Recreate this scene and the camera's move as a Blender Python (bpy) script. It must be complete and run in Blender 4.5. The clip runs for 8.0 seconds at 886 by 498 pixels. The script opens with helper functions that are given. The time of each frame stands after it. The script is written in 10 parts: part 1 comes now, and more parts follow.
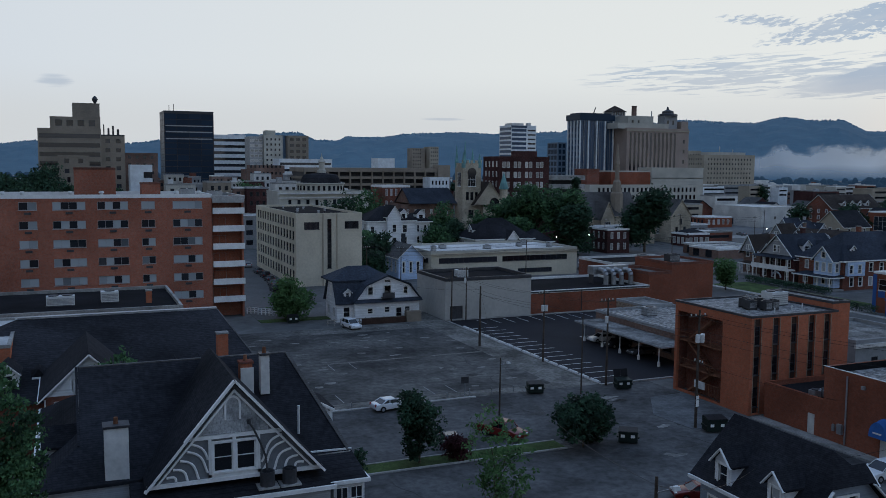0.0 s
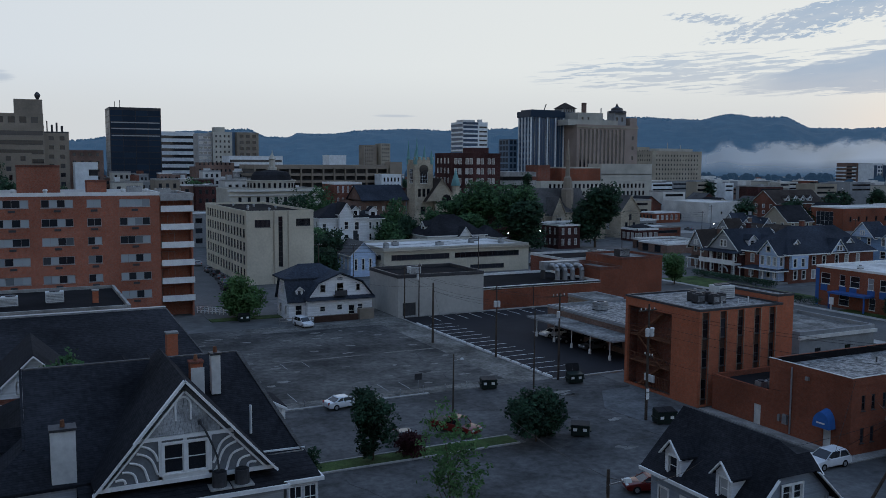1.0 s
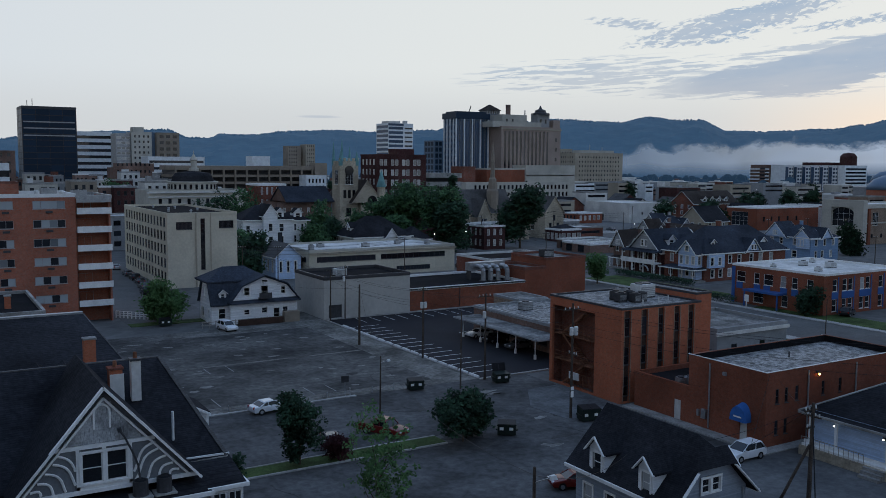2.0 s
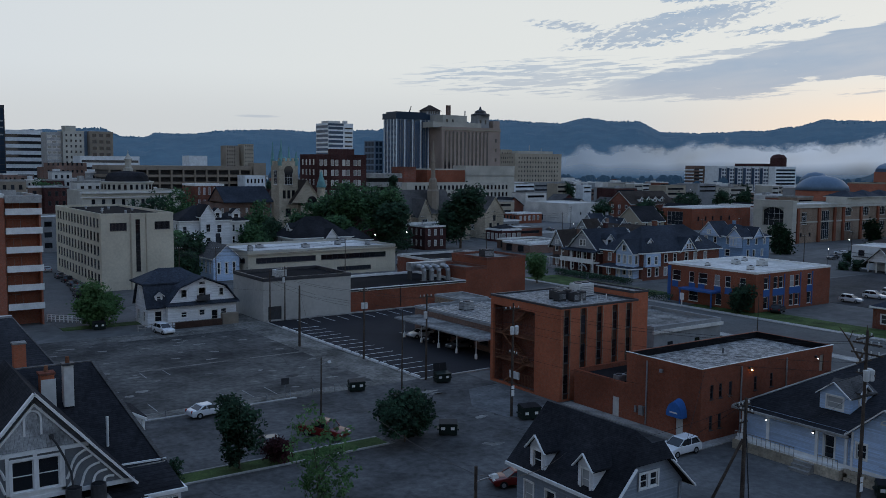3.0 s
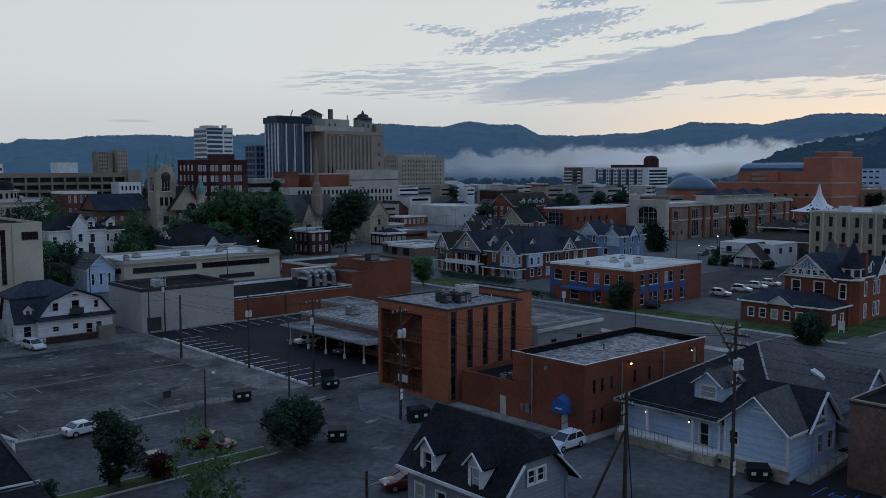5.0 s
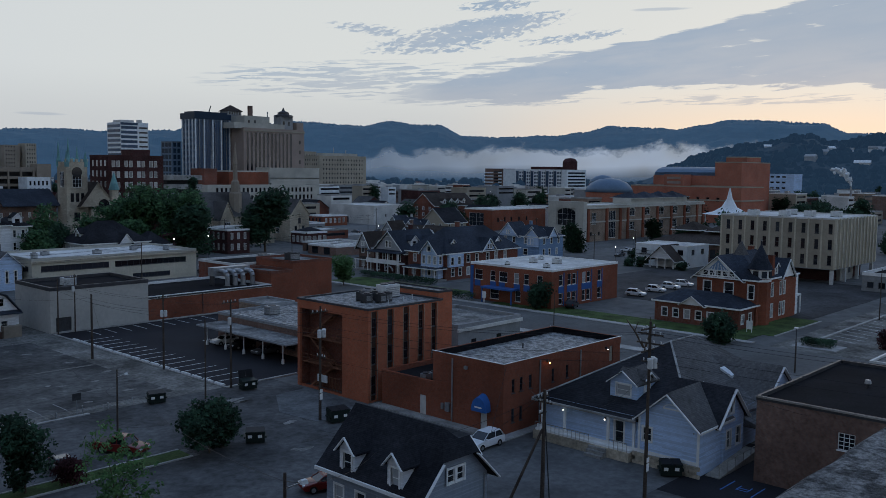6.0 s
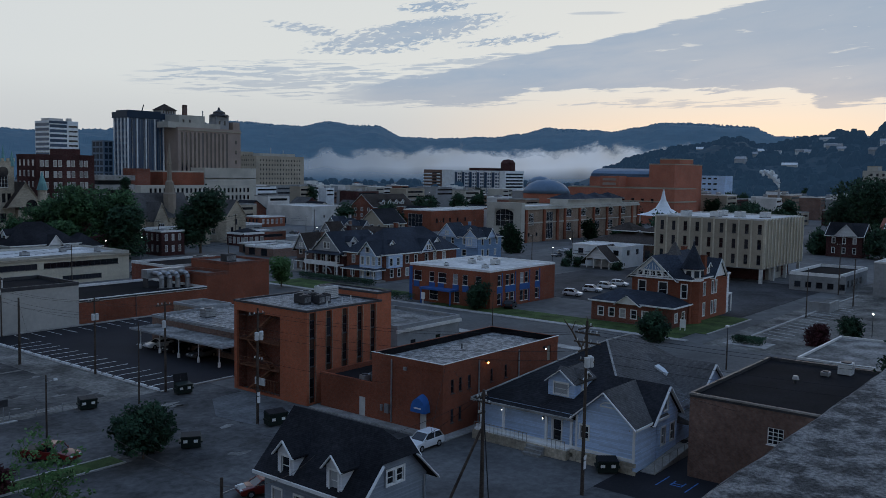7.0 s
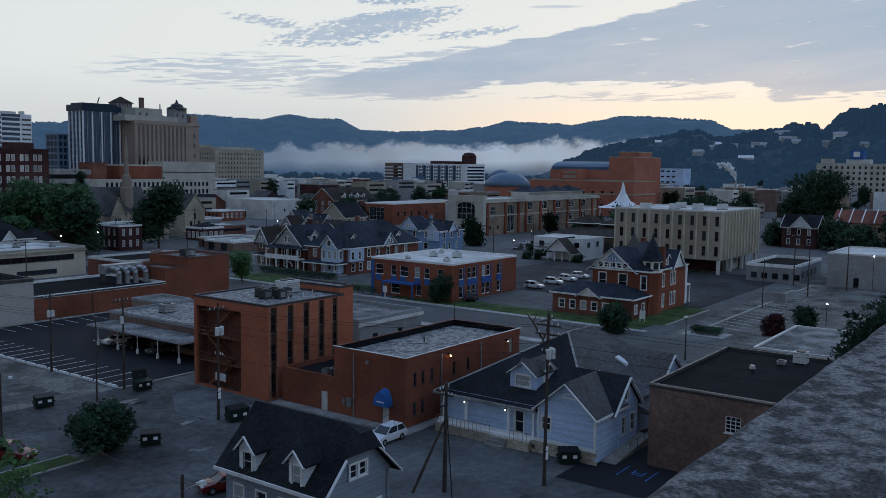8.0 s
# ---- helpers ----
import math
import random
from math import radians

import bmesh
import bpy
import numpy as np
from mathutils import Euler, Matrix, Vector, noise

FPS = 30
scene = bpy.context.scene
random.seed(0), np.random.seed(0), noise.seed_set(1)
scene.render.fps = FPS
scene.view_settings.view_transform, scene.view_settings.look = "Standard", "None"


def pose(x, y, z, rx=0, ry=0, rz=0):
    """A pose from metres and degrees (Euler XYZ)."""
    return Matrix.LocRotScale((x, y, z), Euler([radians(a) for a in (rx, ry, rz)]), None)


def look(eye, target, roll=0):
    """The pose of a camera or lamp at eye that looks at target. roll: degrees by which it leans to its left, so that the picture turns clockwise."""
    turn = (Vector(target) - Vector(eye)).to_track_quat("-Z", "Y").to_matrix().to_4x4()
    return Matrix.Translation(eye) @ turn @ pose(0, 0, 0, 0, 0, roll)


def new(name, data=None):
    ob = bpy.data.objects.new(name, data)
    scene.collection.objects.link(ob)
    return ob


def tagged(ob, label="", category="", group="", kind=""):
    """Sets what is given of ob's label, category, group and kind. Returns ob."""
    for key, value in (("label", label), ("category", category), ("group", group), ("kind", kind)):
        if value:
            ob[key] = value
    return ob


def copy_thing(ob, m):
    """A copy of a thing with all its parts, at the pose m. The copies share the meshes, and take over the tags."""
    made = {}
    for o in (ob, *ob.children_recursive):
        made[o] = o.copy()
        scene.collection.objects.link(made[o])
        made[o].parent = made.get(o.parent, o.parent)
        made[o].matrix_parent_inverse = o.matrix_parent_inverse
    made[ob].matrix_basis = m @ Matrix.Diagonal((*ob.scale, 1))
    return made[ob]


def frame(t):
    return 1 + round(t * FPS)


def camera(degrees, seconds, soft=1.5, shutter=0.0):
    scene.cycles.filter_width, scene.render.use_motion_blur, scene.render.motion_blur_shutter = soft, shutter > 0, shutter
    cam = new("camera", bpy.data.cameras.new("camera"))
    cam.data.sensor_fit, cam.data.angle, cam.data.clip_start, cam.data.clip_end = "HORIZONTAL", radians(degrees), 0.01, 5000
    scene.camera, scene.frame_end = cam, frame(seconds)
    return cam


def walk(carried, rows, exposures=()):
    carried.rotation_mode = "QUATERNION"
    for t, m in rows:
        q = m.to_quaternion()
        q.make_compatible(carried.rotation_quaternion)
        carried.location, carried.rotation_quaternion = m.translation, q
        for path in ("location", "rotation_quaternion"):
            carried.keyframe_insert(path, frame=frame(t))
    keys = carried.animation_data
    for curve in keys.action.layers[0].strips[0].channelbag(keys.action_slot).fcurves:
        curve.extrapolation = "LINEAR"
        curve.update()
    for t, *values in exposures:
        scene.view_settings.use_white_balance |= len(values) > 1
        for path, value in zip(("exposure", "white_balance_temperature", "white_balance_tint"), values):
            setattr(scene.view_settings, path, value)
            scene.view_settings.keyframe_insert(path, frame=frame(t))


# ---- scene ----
# ---------- camera and its walk ----------
cam = camera(53.26, 8.0, soft=0.5)
H = 28.0                      # height of the eye over the street
ROWS = [                      # seconds, yaw, pitch, roll
    (0, 0.998, -5.358, -0.418),
    (0.5, -0.610, -5.487, -0.352),
    (1, -2.111, -5.550, -0.285),
    (1.5, -4.492, -5.487, -0.289),
    (3, -10.753, -5.393, -0.488),
    (3.5, -12.401, -5.293, -0.570),
    (4, -14.754, -5.093, -0.820),
    (4.5, -16.317, -5.085, -0.069),
    (6, -23.307, -5.116, -0.707),
    (6.5, -25.633, -5.081, -0.817),
    (7, -27.267, -5.002, -0.892),
    (7.5, -28.753, -5.081, -0.818),
    (8, -29.767, -5.401, -0.782),
]
walk(cam, [(t, pose(0, 0, H, 90 + p, r, y - 24)) for t, y, p, r in ROWS],
     [(0.0, 0.03), (1.5, 0.04), (3.0, -0.02), (3.5, -0.02), (4.0, -0.16), (4.5, -0.15), (6.0, -0.14), (7.0, -0.11), (7.6, -0.03), (8.0, 0.04)])

# ---------- world and sun ----------
SUN_AZ, SUN_EL = 72.0, 5.0    # degrees clockwise from +y, and above the horizon
world = bpy.data.worlds.new("dawn")
scene.world = world
world.use_nodes = True
wn, wl = world.node_tree.nodes, world.node_tree.links
wn.clear()


def wmath(op, a, b=None, c=None, clamp=False):
    n = wn.new("ShaderNodeMath")
    n.operation, n.use_clamp = op, clamp
    for i, v in enumerate((a, b, c)):
        if v is None:
            continue
        if isinstance(v, (int, float)):
            n.inputs[i].default_value = v
        else:
            wl.new(v, n.inputs[i])
    return n.outputs[0]


def wmix(f, a, b):
    n = wn.new("ShaderNodeMix")
    n.data_type = "RGBA"
    for i, v in ((0, f), (6, a), (7, b)):
        if isinstance(v, (int, float)):
            n.inputs[i].default_value = v
        elif isinstance(v, tuple):
            n.inputs[i].default_value = (*v, 1)
        else:
            wl.new(v, n.inputs[i])
    return n.outputs[2]


def wramp(v, lo, hi):
    n = wn.new("ShaderNodeMapRange")
    n.interpolation_type = "SMOOTHSTEP"
    wl.new(v, n.inputs[0])
    n.inputs[1].default_value, n.inputs[2].default_value = lo, hi
    return n.outputs[0]


wdir = wn.new("ShaderNodeTexCoord").outputs["Generated"]
wsep = wn.new("ShaderNodeSeparateXYZ")
wl.new(wdir, wsep.inputs[0])
dx, dy, dz = wsep.outputs
saz = radians(SUN_AZ)
toward = wmath("ADD", wmath("MULTIPLY", dx, math.sin(saz)), wmath("MULTIPLY", dy, math.cos(saz)))
warm = wramp(toward, 0.90, 1.0)
el = wmath("MULTIPLY", wmath("ARCSINE", dz), 57.2958)
az = wmath("MULTIPLY", wmath("ARCTAN2", dx, dy), 57.2958)
# clear air: pale grey-green, peach low down where the sun will rise
clear = wmix(wramp(toward, 0.0, 1.0), (0.615, 0.675, 0.745), (0.74, 0.768, 0.762))
glow = wmath("MULTIPLY", wmath("SUBTRACT", 1.0, wramp(el, 2.2, 6.4)), 0.9)
clear = wmix(glow, clear, wmix(warm, (0.60, 0.63, 0.655), (0.89, 0.735, 0.60)))
clear = wmix(wramp(el, 9, 42), clear, (0.30, 0.468, 0.80))
# rippled clouds, drawn out along the horizon
def wvec(ka, ke, lean):
    """Cloud coordinates: stretch along azimuth and elevation, leaning with the bank."""
    n = wn.new("ShaderNodeCombineXYZ")
    wl.new(wmath("MULTIPLY", az, ka), n.inputs[0])
    wl.new(wmath("MULTIPLY", wmath("SUBTRACT", el, wmath("MULTIPLY", az, lean)), ke), n.inputs[1])
    return n.outputs[0]


def wnoise(vec, scale, detail, dist=0.0, lo=0.3, hi=0.7):
    n, r = wn.new("ShaderNodeTexNoise"), wn.new("ShaderNodeMapRange")
    wl.new(vec, n.inputs["Vector"])
    n.inputs["Scale"].default_value, n.inputs["Detail"].default_value = scale, detail
    n.inputs["Distortion"].default_value = dist
    n.inputs["Roughness"].default_value = 0.58
    wl.new(n.outputs[0], r.inputs[0])
    r.inputs[1].default_value, r.inputs[2].default_value = lo, hi
    return r.outputs[0]


def wless(a):
    return wmath("SUBTRACT", 1.0, a)


def lens(a, e, ra, re, lean=0.0):
    """1 in the middle of an oval of sky, 0 at its rim (azimuth, elevation, half sizes)."""
    u = wmath("DIVIDE", wmath("SUBTRACT", az, a), ra)
    v = wmath("DIVIDE", wmath("SUBTRACT", wmath("SUBTRACT", el, e), wmath("MULTIPLY", wmath("SUBTRACT", az, a), lean)), re)
    return wless(wmath("ADD", wmath("MULTIPLY", u, u), wmath("MULTIPLY", v, v)))


def wmost(*vals):
    out = vals[0]
    for v in vals[1:]:
        out = wmath("MAXIMUM", out, v)
    return out


fluff = wnoise(wvec(0.16, 0.65, 0.10), 1.6, 8, 0.5)
thread = wnoise(wvec(0.22, 2.6, 0.03), 1.5, 6, 0.35)
lace = wnoise(wvec(0.75, 2.3, 0.14), 2.3, 8, 0.5)
ripple = wnoise(wvec(0.34, 1.7, 0.12), 1.0, 9, 0.7)
glint = wnoise(wvec(0.24, 1.9, 0.03), 1.3, 5, 0.6, 0.3, 0.72)
dashes = wnoise(wvec(0.30, 3.6, 0.05), 1.5, 5, 0.4)
rough_edge = wmath("SUBTRACT", wmath("ADD", wmath("MULTIPLY", fluff, 0.55), wmath("MULTIPLY", thread, 0.45)), 0.5)
# a bank whose crisp upper edge climbs steadily, ragged underneath
top_edge = wmath("ADD", 4.92, wmath("MULTIPLY", wmath("SUBTRACT", az, 43.9), 0.2064))
low_edge = wmath("ADD", 4.25, wmath("MULTIPLY", wmath("MULTIPLY", wramp(az, 54.0, 57.5), wless(wramp(az, 71.8, 74.5))), 0.95))
bank = wmath("MULTIPLY", wramp(wmath("ADD", wmath("SUBTRACT", top_edge, el), wmath("MULTIPLY", rough_edge, 0.65)), -0.02, 0.16),
             wramp(wmath("ADD", wmath("SUBTRACT", el, low_edge), wmath("MULTIPLY", rough_edge, 1.4)), -0.03, 0.22))
bank = wmath("MULTIPLY", bank, wramp(az, 42.5, 47.5))
bank = wmath("MULTIPLY", bank, wless(wmath("MULTIPLY", wramp(glint, 0.78, 1.0), 0.6)))
# a field of thin level streaks before the bank's tip, and wisps under it
level = wmost(lens(41.5, 5.65, 9.5, 1.25, 0.02), lens(49.0, 4.55, 8.0, 0.5), wmath("MULTIPLY", lens(66.0, 4.45, 9.0, 0.35), 0.75), wmath("MULTIPLY", lens(53.0, 7.0, 6.0, 0.45, 0.1), 0.8))
streak = wramp(wmath("ADD", wmath("MULTIPLY", wmath("MAXIMUM", level, -2.0), 0.40), dashes), 0.62, 0.84)
streak = wmath("MULTIPLY", wmath("MULTIPLY", streak, wramp(level, -0.35, 0.45)), wless(wmath("MULTIPLY", wramp(ripple, 0.62, 0.85), 0.5)))
# a lacy raft higher up, with loose wisps about it
raft = wmost(wmath("MULTIPLY", lens(50.2, 9.15, 5.0, 0.55, 0.13), 1.1), lens(48.6, 8.5, 6.0, 0.75, 0.15), wmath("MULTIPLY", lens(42.6, 8.75, 2.6, 0.35, -0.1), 0.6), wmath("MULTIPLY", lens(50.6, 10.35, 2.4, 0.42, 0.08), 0.7),
             wmath("MULTIPLY", lens(55.4, 8.35, 3.4, 0.30, 0.1), 0.55), wmath("MULTIPLY", lens(46.0, 7.55, 4.0, 0.25, 0.05), 0.5))
raft = wmath("MULTIPLY", wramp(wmath("ADD", wmath("MULTIPLY", wmath("MAXIMUM", raft, -2.0), 0.55), lace), 0.52, 0.86), wramp(raft, -0.5, 0.3))
dash = wmost(lens(60.8, 9.96, 2.0, 0.13), lens(23.0, 2.98, 1.6, 0.12), lens(-0.5, 4.85, 1.2, 0.4))
dash = wramp(wmath("ADD", dash, wmath("MULTIPLY", wmath("SUBTRACT", thread, 0.5), 0.8)), 0.0, 0.9)
cloud = wmost(bank, wmath("MULTIPLY", streak, 0.72), wmath("MULTIPLY", raft, 0.9), wmath("MULTIPLY", dash, 0.6))
soft_tone = wnoise(wvec(0.05, 0.30, 0.1), 1.6, 3, 0.3)
tone = wmath("ADD", wmath("MULTIPLY", soft_tone, 0.62), wmath("ADD", wmath("MULTIPLY", ripple, 0.23), wmath("MULTIPLY", fluff, 0.15)))
cloud_col = wmix(wramp(tone, 0.15, 0.85), (0.275, 0.392, 0.550), (0.395, 0.472, 0.582))
cloud_col = wmix(wmath("MULTIPLY", wless(wramp(el, 4.2, 6.6)), 0.5), cloud_col, (0.45, 0.480, 0.540))
cloud_col = wmix(wmath("MULTIPLY", wmath("MULTIPLY", wramp(az, 58.0, 70.0), wramp(el, 5.0, 8.0)), 0.6), cloud_col, (0.262, 0.385, 0.540))
sky_col = wmix(wmath("MULTIPLY", cloud, 0.95), clear, cloud_col)
# the dome dims overhead and away from the dawn
dim = wmath("MULTIPLY", wmath("SUBTRACT", 1.0, wmath("MULTIPLY", wramp(dz, 0.2, 0.9), 0.10)),
            wmath("ADD", 0.76, wmath("MULTIPLY", wramp(toward, -0.6, 0.35), 0.24)))
dim = wmath("MULTIPLY", dim, wmath("SUBTRACT", 1.0, wmath("MULTIPLY", wramp(wmath("MULTIPLY", dx, -1.0), 0.1, 0.9), 0.42)))
nishita = wn.new("ShaderNodeTexSky")
nishita.sky_type, nishita.sun_disc = "NISHITA", False
nishita.sun_elevation, nishita.sun_rotation = radians(SUN_EL), radians(SUN_AZ)
bg_sky, bg_air, wadd, wout = (wn.new("ShaderNodeBackground"), wn.new("ShaderNodeBackground"),
                              wn.new("ShaderNodeAddShader"), wn.new("ShaderNodeOutputWorld"))
wl.new(nishita.outputs[0], bg_sky.inputs[0])
bg_sky.inputs[1].default_value = 0.004
wl.new(sky_col, bg_air.inputs[0])
wl.new(dim, bg_air.inputs[1])
wl.new(bg_sky.outputs[0], wadd.inputs[0])
wl.new(bg_air.outputs[0], wadd.inputs[1])
wl.new(wadd.outputs[0], wout.inputs[0])

sun = new("sun", bpy.data.lights.new("sun", "SUN"))
sun.data.energy, sun.data.angle, sun.data.color = 0.10, radians(20), (1.0, 0.86, 0.72)
sun.matrix_world = look((0, 0, 0), (-math.sin(saz), -math.cos(saz), -math.tan(radians(SUN_EL + 6))))


# ---------- materials ----------
def surface(name, base, rough=0.85, vary=0.18, big=0.12, fine=3.0, bump=0.15, metal=0.0, tint=None, rnd=0.0, spec=0.12, hard=1.0):
    """A procedural surface: large stains and fine grain over a base colour, with fine relief."""
    m = bpy.data.materials.new(name)
    m.use_nodes = True
    nt = m.node_tree
    n, l = nt.nodes, nt.links
    b = n["Principled BSDF"]
    b.inputs["Roughness"].default_value, b.inputs["Metallic"].default_value = rough, metal
    b.inputs["Specular IOR Level"].default_value = spec
    co = n.new("ShaderNodeTexCoord").outputs["Object"]
    a, f = n.new("ShaderNodeTexNoise"), n.new("ShaderNodeTexNoise")
    for t, sc, d in ((a, big, 5), (f, fine, 6)):
        l.new(co, t.inputs["Vector"])
        t.inputs["Scale"].default_value, t.inputs["Detail"].default_value = sc, d
        t.inputs["Roughness"].default_value = 0.62
    dark = tuple(c * (1 - 1.6 * vary) for c in base)
    lite = tuple(min(1, c * (1 + 1.6 * vary)) for c in (tint or base))
    r1 = n.new("ShaderNodeMix")
    r1.data_type = "RGBA"
    mr = n.new("ShaderNodeMapRange")
    mr.inputs[1].default_value, mr.inputs[2].default_value = 0.5 - 0.18 / hard, 0.5 + 0.18 / hard
    l.new(a.outputs[0], mr.inputs[0])
    l.new(mr.outputs[0], r1.inputs[0])
    r1.inputs[6].default_value, r1.inputs[7].default_value = (*dark, 1), (*lite, 1)
    hv = n.new("ShaderNodeHueSaturation")
    mv = n.new("ShaderNodeMapRange")
    mv.inputs[1].default_value, mv.inputs[2].default_value = 0.5 - 0.25 / hard, 0.5 + 0.25 / hard
    mv.inputs[3].default_value, mv.inputs[4].default_value = 1 - 1.3 * vary, 1 + 1.3 * vary
    l.new(f.outputs[0], mv.inputs[0])
    val = mv.outputs[0]
    if rnd:
        oi, ra, mu = n.new("ShaderNodeObjectInfo"), n.new("ShaderNodeMapRange"), n.new("ShaderNodeMath")
        ra.inputs[3].default_value, ra.inputs[4].default_value = 1 - rnd, 1 + rnd
        mu.operation = "MULTIPLY"
        l.new(oi.outputs["Random"], ra.inputs[0])
        l.new(ra.outputs[0], mu.inputs[0])
        l.new(val, mu.inputs[1])
        val = mu.outputs[0]
    l.new(val, hv.inputs["Value"])
    l.new(r1.outputs[2], hv.inputs["Color"])
    l.new(hv.outputs[0], b.inputs["Base Color"])
    if bump:
        bp = n.new("ShaderNodeBump")
        bp.inputs["Strength"].default_value, bp.inputs["Distance"].default_value = bump, 0.03
        l.new(f.outputs[0], bp.inputs["Height"])
        l.new(bp.outputs[0], b.inputs["Normal"])
    return m


def coursed(name, base, joint, bw, bh, rough=0.9, vary=0.25, gap=0.012, big=0.1):
    """Brick, block, board or shingle courses of real size, over stains."""
    m = surface(name, base, rough, vary, big, 2.5, 0.0, spec=0.05)
    nt = m.node_tree
    n, l = nt.nodes, nt.links
    b = n["Principled BSDF"]
    co = n.new("ShaderNodeTexCoord").outputs["Object"]
    sp, cb, ad = n.new("ShaderNodeSeparateXYZ"), n.new("ShaderNodeCombineXYZ"), n.new("ShaderNodeMath")
    l.new(co, sp.inputs[0])
    l.new(sp.outputs[0], ad.inputs[0])
    l.new(sp.outputs[1], ad.inputs[1])
    l.new(ad.outputs[0], cb.inputs[0])
    l.new(sp.outputs[2], cb.inputs[1])
    br = n.new("ShaderNodeTexBrick")
    l.new(cb.outputs[0], br.inputs["Vector"])
    br.inputs["Scale"].default_value = 1.0
    br.inputs["Brick Width"].default_value, br.inputs["Row Height"].default_value = bw, bh
    br.inputs["Mortar Size"].default_value = gap
    br.inputs["Color1"].default_value = (0.86, 0.86, 0.86, 1)
    br.inputs["Color2"].default_value = (1.12, 1.12, 1.12, 1)
    br.inputs["Mortar"].default_value = (*[j / max(c, 0.02) for j, c in zip(joint, base)], 1)
    mx = n.new("ShaderNodeMix")
    mx.data_type, mx.blend_type = "RGBA", "MULTIPLY"
    mx.inputs[0].default_value = 1.0
    src = b.inputs["Base Color"].links[0].from_socket
    l.new(src, mx.inputs[6])
    l.new(br.outputs[0], mx.inputs[7])
    l.new(mx.outputs[2], b.inputs["Base Color"])
    bp = n.new("ShaderNodeBump")
    bp.inputs["Strength"].default_value, bp.inputs["Distance"].default_value = 0.4, 0.01
    l.new(br.outputs[1], bp.inputs["Height"])
    bp.invert = True
    l.new(bp.outputs[0], b.inputs["Normal"])
    return m


def glazing(name, dark, lite, share=0.35, rough=0.06, coat=0.4, ior=1.5):
    """Window glass with a dark room or drawn blinds behind it, different from pane to pane."""
    m = bpy.data.materials.new(name)
    m.use_nodes = True
    n, l = m.node_tree.nodes, m.node_tree.links
    b = n["Principled BSDF"]
    b.inputs["Roughness"].default_value = rough
    b.inputs["IOR"].default_value = ior
    b.inputs["Coat Weight"].default_value = coat
    b.inputs["Coat Roughness"].default_value = 0.04
    oi, mr, mx = n.new("ShaderNodeObjectInfo"), n.new("ShaderNodeMapRange"), n.new("ShaderNodeMix")
    mr.inputs[1].default_value, mr.inputs[2].default_value = 1 - share - 0.05, 1 - share + 0.12
    mx.data_type = "RGBA"
    l.new(oi.outputs["Random"], mr.inputs[0])
    l.new(mr.outputs[0], mx.inputs[0])
    mx.inputs[6].default_value, mx.inputs[7].default_value = (*dark, 1), (*lite, 1)
    l.new(mx.outputs[2], b.inputs["Base Color"])
    return m


def glowing(name, colour, power):
    m = bpy.data.materials.new(name)
    m.use_nodes = True
    b = m.node_tree.nodes["Principled BSDF"]
    b.inputs["Base Color"].default_value = (*colour, 1)
    b.inputs["Emission Color"].default_value = (*colour, 1)
    b.inputs["Emission Strength"].default_value = power
    return m


def painted(name, base, rough=0.3, coat=0.5, metal=0.0):
    m = surface(name, base, rough, 0.05, 0.8, 12, 0.02, metal)
    m.node_tree.nodes["Principled BSDF"].inputs["Coat Weight"].default_value = coat
    return m


